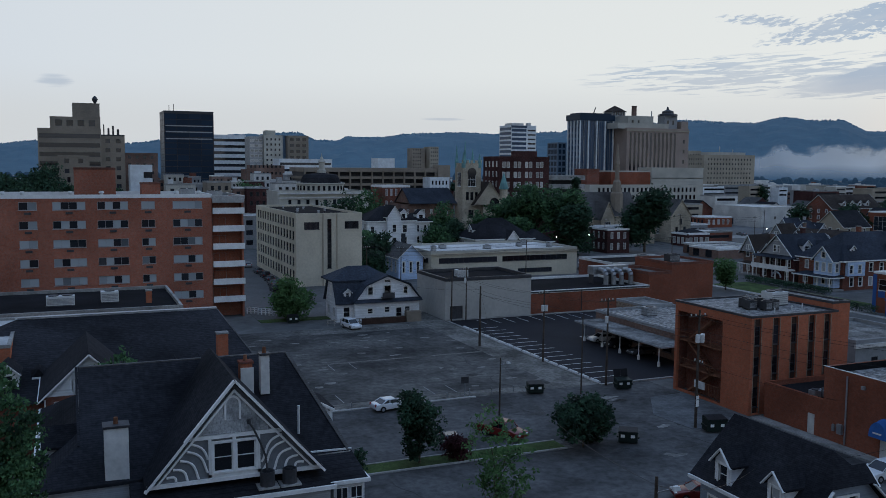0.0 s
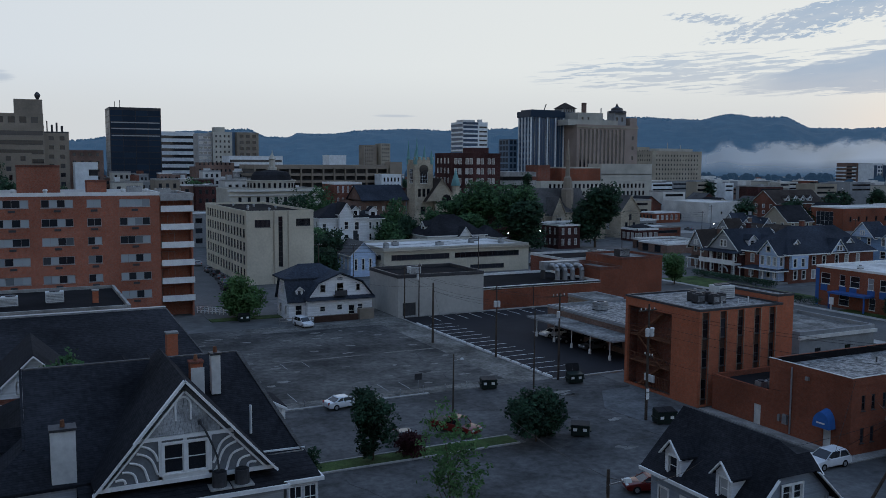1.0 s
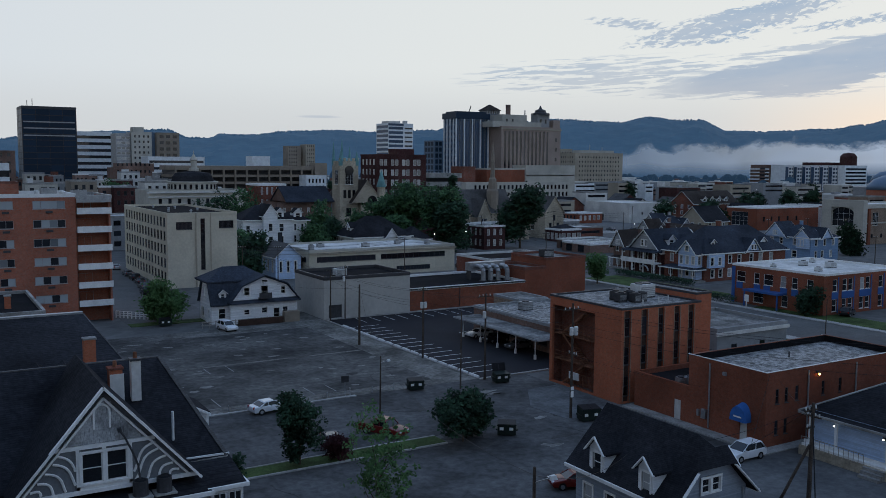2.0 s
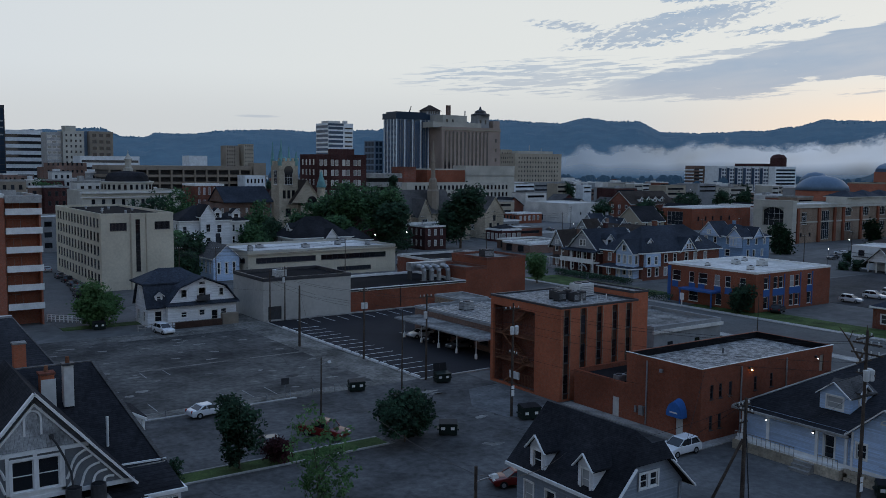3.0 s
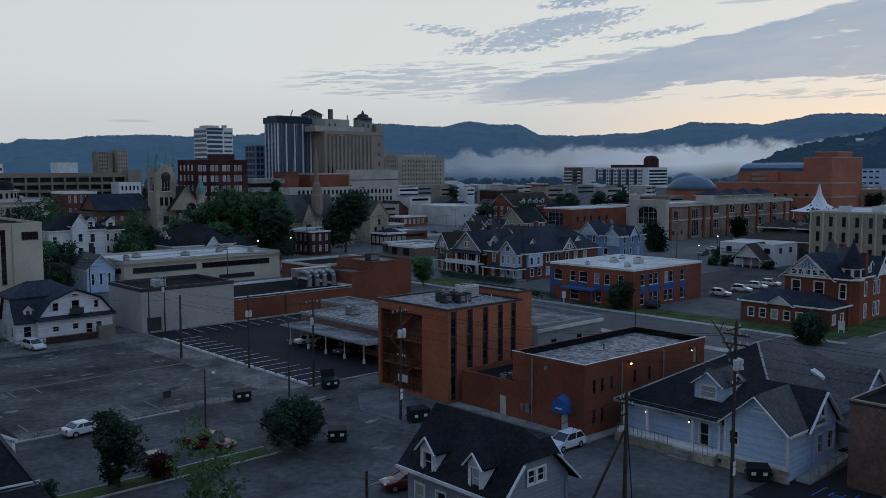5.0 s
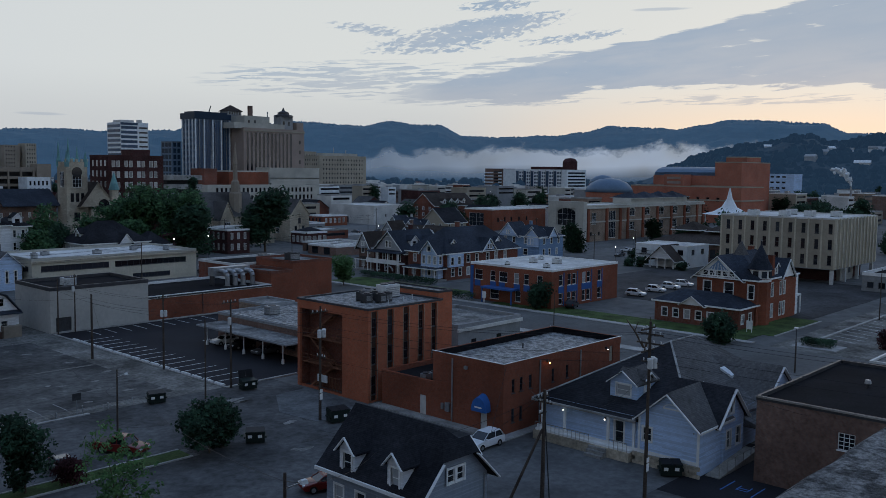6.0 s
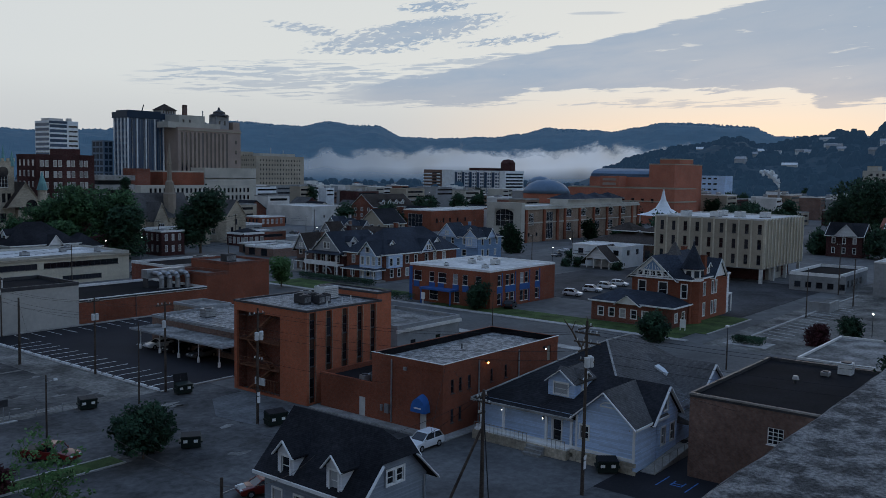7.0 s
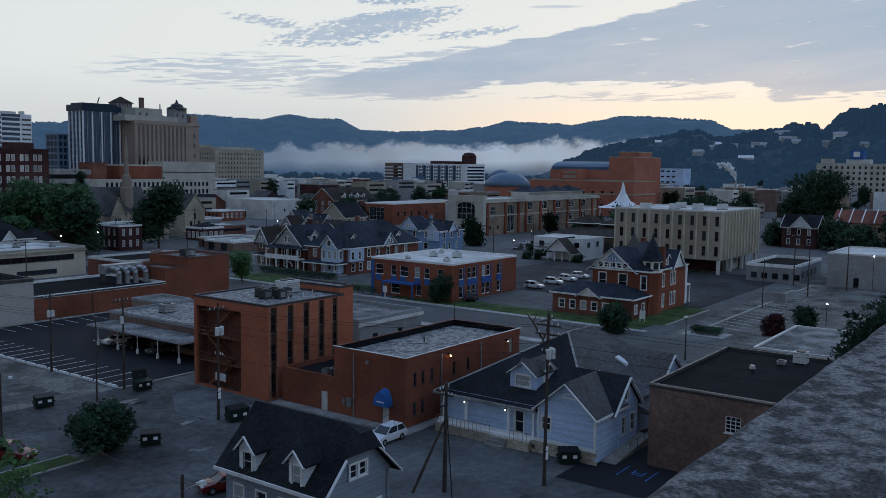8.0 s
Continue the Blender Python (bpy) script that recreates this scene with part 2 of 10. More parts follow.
M = dict(
    ground=surface("city_ground", (0.135, 0.135, 0.132), 0.95, 0.25, 0.012, 0.4, 0.1),
    asphalt_old=surface("worn_asphalt", (0.064, 0.064, 0.064), 0.93, 0.28, 0.07, 1.1, 0.35, tint=(0.088, 0.086, 0.081), hard=1.5),
    asphalt_new=surface("sealed_asphalt", (0.024, 0.024, 0.028), 0.9, 0.16, 0.08, 4, 0.2),
    asphalt_mid=surface("grey_asphalt", (0.086, 0.086, 0.086), 0.93, 0.24, 0.09, 1.2, 0.3, hard=1.5),
    asphalt_lot=surface("dark_lot_asphalt", (0.056, 0.056, 0.058), 0.93, 0.22, 0.09, 1.2, 0.3, hard=1.4),
    asphalt_yard=surface("bleached_yard_asphalt", (0.118, 0.118, 0.118), 0.93, 0.18, 0.12, 1.2, 0.3, hard=1.4),
    road=surface("road_asphalt", (0.118, 0.117, 0.114), 0.92, 0.16, 0.08, 1.5, 0.2),
    patch=surface("tar_patch", (0.056, 0.055, 0.054), 0.85, 0.25, 0.5, 6, 0.2),
    pale_patch=surface("bleached_asphalt", (0.19, 0.185, 0.172), 0.95, 0.3, 0.25, 2.2, 0.3),
    dust=surface("dusty_asphalt", (0.145, 0.14, 0.128), 0.95, 0.32, 0.16, 1.8, 0.3, hard=1.4),
    slab=surface("grey_concrete_slab", (0.132, 0.138, 0.142), 0.9, 0.25, 0.3, 2.0, 0.2),
    concrete=surface("weathered_concrete", (0.30, 0.295, 0.28), 0.92, 0.22, 0.35, 5, 0.3),
    parapet=surface("lichen_concrete", (0.250, 0.257, 0.262), 0.95, 0.27, 15.0, 90, 1.3, tint=(0.305, 0.308, 0.308), hard=2.6),
    kerb=surface("kerb_concrete", (0.36, 0.35, 0.33), 0.92, 0.2, 0.5, 5, 0.2),
    line=surface("white_road_paint", (0.72, 0.72, 0.70), 0.8, 0.18, 1.2, 8, 0.1),
    worn_line=surface("worn_white_road_paint", (0.46, 0.46, 0.45), 0.9, 0.3, 1.5, 6, 0.1),
    faint=surface("faded_road_paint", (0.30, 0.30, 0.29), 0.9, 0.3, 1.5, 6, 0.1),
    blue_line=surface("blue_road_paint", (0.06, 0.16, 0.42), 0.8, 0.2, 1.2, 8, 0.1),
    grass=surface("mown_grass", (0.058, 0.090, 0.030), 0.95, 0.35, 0.25, 7, 0.6),
    brick_red=coursed("orange_red_brick", (0.45, 0.128, 0.066), (0.36, 0.17, 0.11), 0.22, 0.075, vary=0.11),
    brick_apt=coursed("apartment_red_brick", (0.38, 0.112, 0.064), (0.30, 0.19, 0.15), 0.22, 0.075, vary=0.15),
    brick_dark=coursed("dark_red_brick", (0.20, 0.062, 0.040), (0.18, 0.12, 0.10), 0.22, 0.075),
    brick_low=coursed("rust_brown_brick", (0.255, 0.076, 0.042), (0.22, 0.11, 0.08), 0.22, 0.075, vary=0.16),
    brick_brown=coursed("brown_brick", (0.205, 0.120, 0.092), (0.19, 0.155, 0.14), 0.22, 0.075),
    brick_tan=coursed("tan_brick", (0.262, 0.186, 0.136), (0.29, 0.235, 0.19), 0.22, 0.075),
    brick_maroon=coursed("maroon_brick", (0.070, 0.026, 0.026), (0.09, 0.06, 0.055), 0.22, 0.075),
    brick_arena=coursed("orange_terracotta_brick", (0.43, 0.155, 0.10), (0.38, 0.22, 0.17), 0.4, 0.2, vary=0.10),
    beige=surface("beige_render", (0.58, 0.53, 0.42), 0.9, 0.10, 0.12, 2, 0.1),
    cream=surface("cream_stone", (0.475, 0.455, 0.40), 0.9, 0.12, 0.1, 2, 0.1),
    tan=surface("tan_stone", (0.375, 0.33, 0.26), 0.9, 0.12, 0.08, 1.5, 0.1),
    tan_dark=surface("brown_tan_stone", (0.27, 0.228, 0.182), 0.9, 0.12, 0.08, 1.5, 0.1),
    rose_tan=surface("rose_tan_panels", (0.34, 0.27, 0.23), 0.9, 0.1, 0.08, 1.5, 0.1),
    stone=coursed("rough_church_stone", (0.45, 0.39, 0.30), (0.37, 0.33, 0.27), 0.5, 0.28, vary=0.25),
    greystone=surface("grey_stone", (0.285, 0.292, 0.295), 0.9, 0.15, 0.1, 1.5, 0.1),
    block=surface("painted_grey_block", (0.45, 0.435, 0.40), 0.9, 0.08, 0.12, 1.5, 0.05),
    white=surface("white_paint", (0.75, 0.785, 0.80), 0.7, 0.08, 0.4, 4, 0.05),
    trim=surface("white_trim_paint", (0.80, 0.80, 0.78), 0.6, 0.06, 0.8, 6, 0.03),
    offwhite=surface("chalky_off_white", (0.62, 0.61, 0.58), 0.85, 0.12, 0.15, 2, 0.1),
    white_roof=surface("white_roof_membrane", (0.58, 0.575, 0.555), 0.85, 0.18, 0.12, 1.2, 0.1),
    gravel_roof=surface("grey_gravel_roof", (0.175, 0.173, 0.166), 0.95, 0.26, 0.28, 2.4, 0.4, tint=(0.205, 0.202, 0.194), hard=1.5),
    patched_roof=surface("patched_gravel_roof", (0.165, 0.165, 0.162), 0.7, 0.24, 1.5, 7.0, 0.4, tint=(0.235, 0.232, 0.226), spec=0.2, hard=2.2),
    tar_roof=surface("black_tar_roof", (0.015, 0.015, 0.017), 0.95, 0.25, 0.15, 3, 0.2, spec=0.04),
    roof_dark=coursed("charcoal_shingles", (0.0295, 0.0305, 0.0350), (0.021, 0.0215, 0.025), 0.32, 0.11, 0.95, 0.28),
    roof_grey=coursed("grey_shingles", (0.108, 0.104, 0.102), (0.075, 0.072, 0.07), 0.32, 0.11, 0.92, 0.25),
    roof_brown=coursed("brown_shingles", (0.066, 0.054, 0.047), (0.046, 0.037, 0.032), 0.32, 0.11, 0.92, 0.25),
    roof_blue=coursed("blue_slate", (0.040, 0.048, 0.063), (0.028, 0.034, 0.045), 0.3, 0.16, 0.8, 0.25),
    siding_grey=coursed("grey_clapboard", (0.40, 0.42, 0.44), (0.33, 0.345, 0.36), 4.0, 0.13, 0.75, 0.08),
    siding_haze=coursed("blue_grey_clapboard", (0.295, 0.335, 0.385), (0.25, 0.285, 0.33), 4.0, 0.13, 0.75, 0.08),
    siding_blue=coursed("pale_blue_clapboard", (0.50, 0.635, 0.83), (0.44, 0.56, 0.73), 4.0, 0.13, 0.7, 0.08),
    siding_blue2=coursed("slate_blue_clapboard", (0.22, 0.33, 0.49), (0.17, 0.26, 0.39), 4.0, 0.13, 0.7, 0.08),
    siding_white=coursed("white_clapboard", (0.77, 0.78, 0.79), (0.70, 0.71, 0.72), 4.0, 0.13, 0.7, 0.06),
    shingle=surface("grey_wood_shingle", (0.37, 0.38, 0.385), 0.85, 0.3, 0.5, 6, 0.3, rnd=0.1),
    gable_panel=surface("grey_stucco_panel", (0.175, 0.185, 0.195), 0.9, 0.12, 0.6, 8, 0.2),
    panel_grey=surface("stucco_grey", (0.25, 0.26, 0.265), 0.9, 0.1, 0.6, 8, 0.2),
    metal=surface("galvanised_metal", (0.36, 0.37, 0.38), 0.45, 0.15, 0.6, 4, 0.05, metal=0.6),
    metal_dark=surface("dark_metal", (0.07, 0.07, 0.075), 0.5, 0.15, 0.6, 4, 0.05, metal=0.3),
    metal_white=surface("white_metal", (0.62, 0.63, 0.62), 0.5, 0.1, 0.8, 4, 0.03),
    spandrel=surface("dark_brown_panel", (0.060, 0.036, 0.028), 0.6, 0.15, 0.5, 4, 0.05),
    rust=surface("rusty_steel", (0.19, 0.085, 0.050), 0.85, 0.3, 1.0, 6, 0.2),
    wood=surface("tarred_pole_wood", (0.075, 0.060, 0.050), 0.95, 0.25, 0.5, 8, 0.4),
    fence=surface("grey_fence_wood", (0.32, 0.30, 0.27), 0.9, 0.2, 0.6, 6, 0.2),
    dumpster=painted("dark_green_steel", (0.018, 0.028, 0.024), 0.55, 0.1),
    black=surface("black_plastic", (0.018, 0.018, 0.020), 0.5, 0.1, 2, 8, 0.05),
    rubber=surface("tyre_rubber", (0.02, 0.02, 0.02), 0.9, 0.1, 2, 8, 0.1),
    blue=painted("royal_blue_paint", (0.045, 0.12, 0.33), 0.55, 0.05),
    blue_cloth=surface("blue_awning_cloth", (0.045, 0.15, 0.43), 0.8, 0.08, 1.5, 10, 0.05),
    dome_blue=surface("blue_grey_metal_roof", (0.13, 0.19, 0.26), 0.5, 0.08, 0.1, 1, 0.03, metal=0.2),
    copper=surface("green_copper", (0.16, 0.32, 0.32), 0.7, 0.15, 0.3, 3, 0.05),
    glass=glazing("window_glass", (0.012, 0.015, 0.020), (0.42, 0.43, 0.43), 0.30),
    glass_apt=glazing("curtained_glass", (0.02, 0.024, 0.030), (0.40, 0.44, 0.46), 0.55),
    glass_dark=glazing("dark_glass", (0.010, 0.012, 0.016), (0.03, 0.035, 0.045), 0.3, coat=0.1),
    glass_tower=glazing("blue_black_curtain_glass", (0.006, 0.021, 0.044), (0.009, 0.029, 0.058), 0.4, 0.35, coat=0.0, ior=1.3),
    glass_blue=glazing("blue_curtain_glass", (0.030, 0.062, 0.115), (0.055, 0.095, 0.155), 0.5, 0.25, coat=0.1, ior=1.4),
    glass_lit=glazing("pale_window_glass", (0.30, 0.29, 0.27), (0.55, 0.53, 0.50), 0.5),
    bark=surface("bark", (0.10, 0.075, 0.055), 0.95, 0.25, 1.5, 12, 0.6),
    leaf=surface("green_leaves", (0.042, 0.094, 0.048), 0.75, 0.35, 0.5, 2.0, 0.0, tint=(0.052, 0.110, 0.046), hard=1.4),
    leaf_dark=surface("dark_green_leaves", (0.026, 0.056, 0.031), 0.75, 0.40, 0.4, 2.0, 0.0, hard=1.4),
    leaf_red=surface("dark_red_leaves", (0.050, 0.016, 0.018), 0.75, 0.3, 0.5, 2.0, 0.0),
    leaf_bright=surface("fresh_green_leaves", (0.066, 0.130, 0.046), 0.75, 0.3, 0.5, 2.0, 0.0),
    wood_far=surface("hazed_distant_woods", (0.014, 0.024, 0.030), 0.95, 0.30, 0.006, 0.03, 0.0),
    wood_near=surface("hazed_wooded_hillside", (0.009, 0.018, 0.021), 0.95, 0.35, 0.01, 0.06, 0.0),
)

air = M["wood_far"].node_tree.nodes["Principled BSDF"]     # blue haze on the farthest ridge, put into its emission
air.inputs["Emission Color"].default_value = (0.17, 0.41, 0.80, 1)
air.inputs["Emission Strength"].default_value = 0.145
# the same haze glow, weaker, for the near hill and valley trees
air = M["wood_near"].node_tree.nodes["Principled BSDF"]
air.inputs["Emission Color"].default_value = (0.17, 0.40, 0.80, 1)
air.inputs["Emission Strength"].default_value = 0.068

# ---------- mesh helpers ----------
class Mesh:
    """Collects vertices and faces of one part."""

    def __init__(self):
        self.v, self.f = [], []

    def poly(self, *pts):
        k = len(self.v)
        self.v.extend(tuple(p) for p in pts)
        self.f.append(tuple(range(k, k + len(pts))))

    def hull(self, bottom, top):
        """A closed solid between two rings of equal count (counter-clockwise seen from above)."""
        k, n = len(self.v), len(bottom)
        self.v.extend(tuple(p) for p in bottom)
        self.v.extend(tuple(p) for p in top)
        self.f.append(tuple(k + i for i in reversed(range(n))))
        self.f.append(tuple(k + n + i for i in range(n)))
        for i in range(n):
            j = (i + 1) % n
            self.f.append((k + i, k + j, k + n + j, k + n + i))
        return self

    def box(self, x0, x1, y0, y1, z0, z1):
        r = [(x0, y0), (x1, y0), (x1, y1), (x0, y1)]
        return self.hull([(*p, z0) for p in r], [(*p, z1) for p in r])

    def beam(self, a, b, w, h, up=(0, 0, 1)):
        """A bar of section w x h from a to b."""
        a, b = Vector(a), Vector(b)
        d = (b - a).normalized()
        s = d.cross(Vector(up))
        s = s.normalized() if s.length > 1e-6 else Vector((1, 0, 0))
        t = s.cross(d).normalized()
        ring = [(-w / 2, -h / 2), (w / 2, -h / 2), (w / 2, h / 2), (-w / 2, h / 2)]
        return self.hull([a + s * p + t * q for p, q in ring], [b + s * p + t * q for p, q in ring])

    def tube(self, a, b, r0, r1=None, n=8):
        a, b = Vector(a), Vector(b)
        r1 = r0 if r1 is None else r1
        d = (b - a).normalized()
        s = d.orthogonal().normalized()
        t = d.cross(s)
        c = [(math.cos(2 * math.pi * i / n), math.sin(2 * math.pi * i / n)) for i in range(n)]
        return self.hull([a + (s * p + t * q) * r0 for p, q in c], [b + (s * p + t * q) * r1 for p, q in c])

    def line(self, pts, r, n=4):
        """One unbroken thin tube through the points."""
        k = len(self.v)
        pts = [Vector(p) for p in pts]
        for i, p in enumerate(pts):
            d = (pts[min(i + 1, len(pts) - 1)] - pts[max(i - 1, 0)]).normalized()
            s = d.cross(Vector((0.3, 0.2, 0.93))).normalized()
            t = d.cross(s)
            for j in range(n):
                a = 2 * math.pi * j / n
                self.v.append(tuple(p + (s * math.cos(a) + t * math.sin(a)) * r))
        for i in range(len(pts) - 1):
            for j in range(n):
                j2 = (j + 1) % n
                self.f.append((k + i * n + j, k + i * n + j2, k + (i + 1) * n + j2, k + (i + 1) * n + j))
        return self

    def lathe(self, cx, cy, prof, n=24, a0=0.0):
        """Rings of (radius, height), turned about an upright axis."""
        k = len(self.v)
        for r, z in prof:
            for i in range(n):
                a = a0 + 2 * math.pi * i / n
                self.v.append((cx + r * math.cos(a), cy + r * math.sin(a), z))
        for j in range(len(prof) - 1):
            for i in range(n):
                i2 = (i + 1) % n
                self.f.append((k + j * n + i, k + j * n + i2, k + (j + 1) * n + i2, k + (j + 1) * n + i))
        self.f.append(tuple(k + i for i in reversed(range(n))))
        self.f.append(tuple(k + (len(prof) - 1) * n + i for i in range(n)))
        return self

    def data(self, name, material, smooth=False):
        me = bpy.data.meshes.new(name)
        if len(self.v) < 3000:
            weld(self)
        me.from_pydata(self.v, [], self.f)
        me.materials.append(material)
        if smooth:
            me.polygons.foreach_set("use_smooth", [True] * len(me.polygons))
        me.update()
        return me


def part(name, mesh, material, parent=None, label="", at=None, smooth=False):
    """One mesh object, under a thing or a part."""
    ob = new(name, mesh.data(name, material, smooth) if isinstance(mesh, Mesh) else mesh)
    ob.parent = parent
    if at is not None:
        ob.matrix_basis = at
    return tagged(ob, label)


def thing(name, label, category, group="", x=0.0, y=0.0, z=0.0, turn=0.0):
    """An Empty at the base of a thing."""
    ob = new(name)
    ob.empty_display_size = 0.3
    ob.matrix_basis = pose(x, y, z, 0, 0, turn)
    return tagged(ob, label, category, group)


def setting(name, mesh, material, label, smooth=False):
    return tagged(part(name, mesh, material, None, label, smooth=smooth), label, name.split("_")[0], kind="structure")


# ---------- walls with openings ----------
FACE = {"S": Vector((1, 0, 0)), "W": Vector((0, -1, 0)), "E": Vector((0, 1, 0)), "N": Vector((-1, 0, 0))}


def wall_face(mesh, o, u, w, h, holes, depth=0.18):
    """An upright wall plane from o along u, with openings (u0, v0, w, h) that have reveals."""
    n = Vector((u.y, -u.x, 0))
    up = Vector((0, 0, 1))
    us = sorted({0.0, w, *[a for q in holes for a in (q[0], q[0] + q[2])]})
    vs = sorted({0.0, h, *[a for q in holes for a in (q[1], q[1] + q[3])]})
    at = lambda a, b, d=0.0: o + u * a + up * b - n * d
    for v0, v1 in zip(vs, vs[1:]):
        run = None
        for u0, u1 in zip(us, us[1:]):
            cu, cv = (u0 + u1) / 2, (v0 + v1) / 2
            void = any(q[0] < cu < q[0] + q[2] and q[1] < cv < q[1] + q[3] for q in holes)
            if not void:
                run = (run[0], u1) if run else (u0, u1)
            if run and (void or u1 == us[-1]):
                mesh.poly(at(run[0], v0), at(run[1], v0), at(run[1], v1), at(run[0], v1))
                run = None
    for a, b, ww, hh, *_ in holes:
        p = [at(a, b), at(a + ww, b), at(a + ww, b + hh), at(a, b + hh)]
        q = [at(a, b, depth), at(a + ww, b, depth), at(a + ww, b + hh, depth), at(a, b + hh, depth)]
        for i in range(4):
            j = (i + 1) % 4
            mesh.poly(p[j], p[i], q[i], q[j])


_win = {}


def weld(m):
    """Merges corners that coincide, so that a frame is one piece."""
    seen, back, vs = {}, [], []
    for p in m.v:
        k = (round(p[0], 3), round(p[1], 3), round(p[2], 3))
        if k not in seen:
            seen[k] = len(vs)
            vs.append(tuple(p))
        back.append(seen[k])
    m.v, m.f = vs, [tuple(back[i] for i in f) for f in m.f]
    return m


def window_data(w, h, style):
    """Frame and pane meshes of a window of that size; x along the wall, y into it, z up."""
    key = (round(w, 2), round(h, 2), style)
    if key in _win:
        return _win[key]
    kind, frame_m, glass_m, cols, rows = STYLES[style]
    f = Mesh()
    u = Vector((1, 0, 0))
    t, d = (0.10, 0.03) if kind == "far" else (0.07, 0.05)
    b = 0.05 if kind != "far" else 0.12
    cw, ch = (w - 2 * t - (cols - 1) * b) / cols, (h - 2 * t - (rows - 1) * b) / rows
    holes = [(t + i * (cw + b), t + j * (ch + b), cw, ch) for i in range(cols) for j in range(rows)]
    wall_face(f, Vector((0, d, 0)), u, w, h, holes, 0.08)
    if kind == "cased":
        wall_face(f, Vector((-0.15, -0.06, -0.12)), u, w + 0.3, h + 0.28, [(0.15, 0.12, w, h)], 0.06 + d)
        x0, x1, z0, z1 = -0.15, w + 0.15, -0.12, h + 0.16
        for a, c in (((x0, z0), (x0, z1)), ((x0, z1), (x1, z1)), ((x1, z1), (x1, z0)), ((x1, z0), (x0, z0))):
            f.poly((a[0], -0.06, a[1]), (c[0], -0.06, c[1]), (c[0], 0.02, c[1]), (a[0], 0.02, a[1]))
    elif kind == "sill":
        f.hull([(-0.08, -0.09, -0.09), (w + 0.08, -0.09, -0.09), (w + 0.08, d, -0.09), (-0.08, d, -0.09)],
               [(-0.08, -0.09, -0.01), (w + 0.08, -0.09, -0.01), (w, d, 0), (0, d, 0)])
    weld(f)
    gw_ = w / cols if style in ("strip", "strip2", "curtain") else w
    g = Mesh().box(0.02, gw_ - 0.02, d + 0.05, d + 0.08, 0.02, h - 0.02)
    if kind == "far" or style in ("band", "lattice", "slot"):
        k, nf = len(f.v), len(f.f)
        f.v += g.v
        f.f += [tuple(k + i for i in q) for q in g.f]
        me = f.data("window", M[frame_m])
        me.materials.append(M[glass_m])
        me.polygons.foreach_set("material_index", [0] * nf + [1] * len(g.f))
        _win[key] = (me, None)
    else:
        _win[key] = (f.data("window", M[frame_m]), g.data("pane", M[glass_m]))
    return _win[key]


STYLES = {  # kind, frame, glass, columns, rows
    "sash": ("cased", "trim", "glass", 1, 2), "sash_dark": ("cased", "trim", "glass_dark", 1, 2), "sash_plain": ("sill", "trim", "glass", 1, 2),
    "office": ("sill", "metal_dark", "glass_dark", 1, 1), "strip": ("sill", "metal", "glass_apt", 4, 1),
    "strip2": ("sill", "metal", "glass_apt", 2, 1), "far": ("far", "metal_dark", "glass_dark", 1, 1),
    "far_lit": ("far", "trim", "glass_lit", 1, 1), "tall": ("sill", "metal_dark", "glass_dark", 1, 2),
    "slot": ("sill", "metal_dark", "glass_dark", 1, 10), "grid": ("sill", "trim", "glass_dark", 4, 3), "small": ("sill", "trim", "glass", 2, 2), "band": ("sill", "metal_dark", "glass_dark", 12, 1),
    "tower": ("far", "black", "glass_tower", 1, 1), "curtain_blue": ("far", "metal_dark", "glass_blue", 1, 1), "curtain": ("sill", "metal", "glass_apt", 5, 1),
    "bluepane": ("sill", "blue", "glass", 2, 1), "lattice": ("sill", "trim", "glass_dark", 3, 4),
}


def windows(parent, o, u, holes):
    n = Vector((u.y, -u.x, 0))
    rot = Matrix((u, -n, Vector((0, 0, 1)))).transposed().to_4x4()
    for a, b, w, h, *st in holes:
        style = st[0] if st else "office"
        if style == "void":
            continue
        fd, gd = window_data(w, h, style)
        win = new("window", fd)
        win.parent = parent
        win.matrix_basis = Matrix.Translation(o + u * a + Vector((0, 0, b))) @ rot
        for k in range(STYLES[style][3] if style in ("strip", "strip2", "curtain") else 1):
            if gd:
                pane = new("pane", gd)
                pane.parent = win
                pane.matrix_basis = Matrix.Translation((k * w / STYLES[style][3], 0, 0))


def cells(u0, du, nu, v0, dv, nv, w, h, style="office", skip=()):
    return [(u0 + i * du, v0 + j * dv, w, h, style) for j in range(nv) for i in range(nu) if (i, j) not in skip]


def corner(face, x0, x1, y0, y1, z):
    return Vector({"S": (x0, y0, z), "W": (x0, y1, z), "E": (x1, y0, z), "N": (x1, y1, z)}[face])


def walls(parent, x0, x1, y0, y1, z0, z1, material, holes=None, depth=0.18, label="", name="wall"):
    """Four outer wall faces, with windows set in their openings."""
    holes = holes or {}
    m = Mesh()
    for face, u in FACE.items():
        w = x1 - x0 if face in "SN" else y1 - y0
        o = corner(face, x0, x1, y0, y1, z0)
        wall_face(m, o, u, w, z1 - z0, holes.get(face, []), depth)
        windows(parent, o, u, holes.get(face, []))
    return part(name, m, material, parent, label)


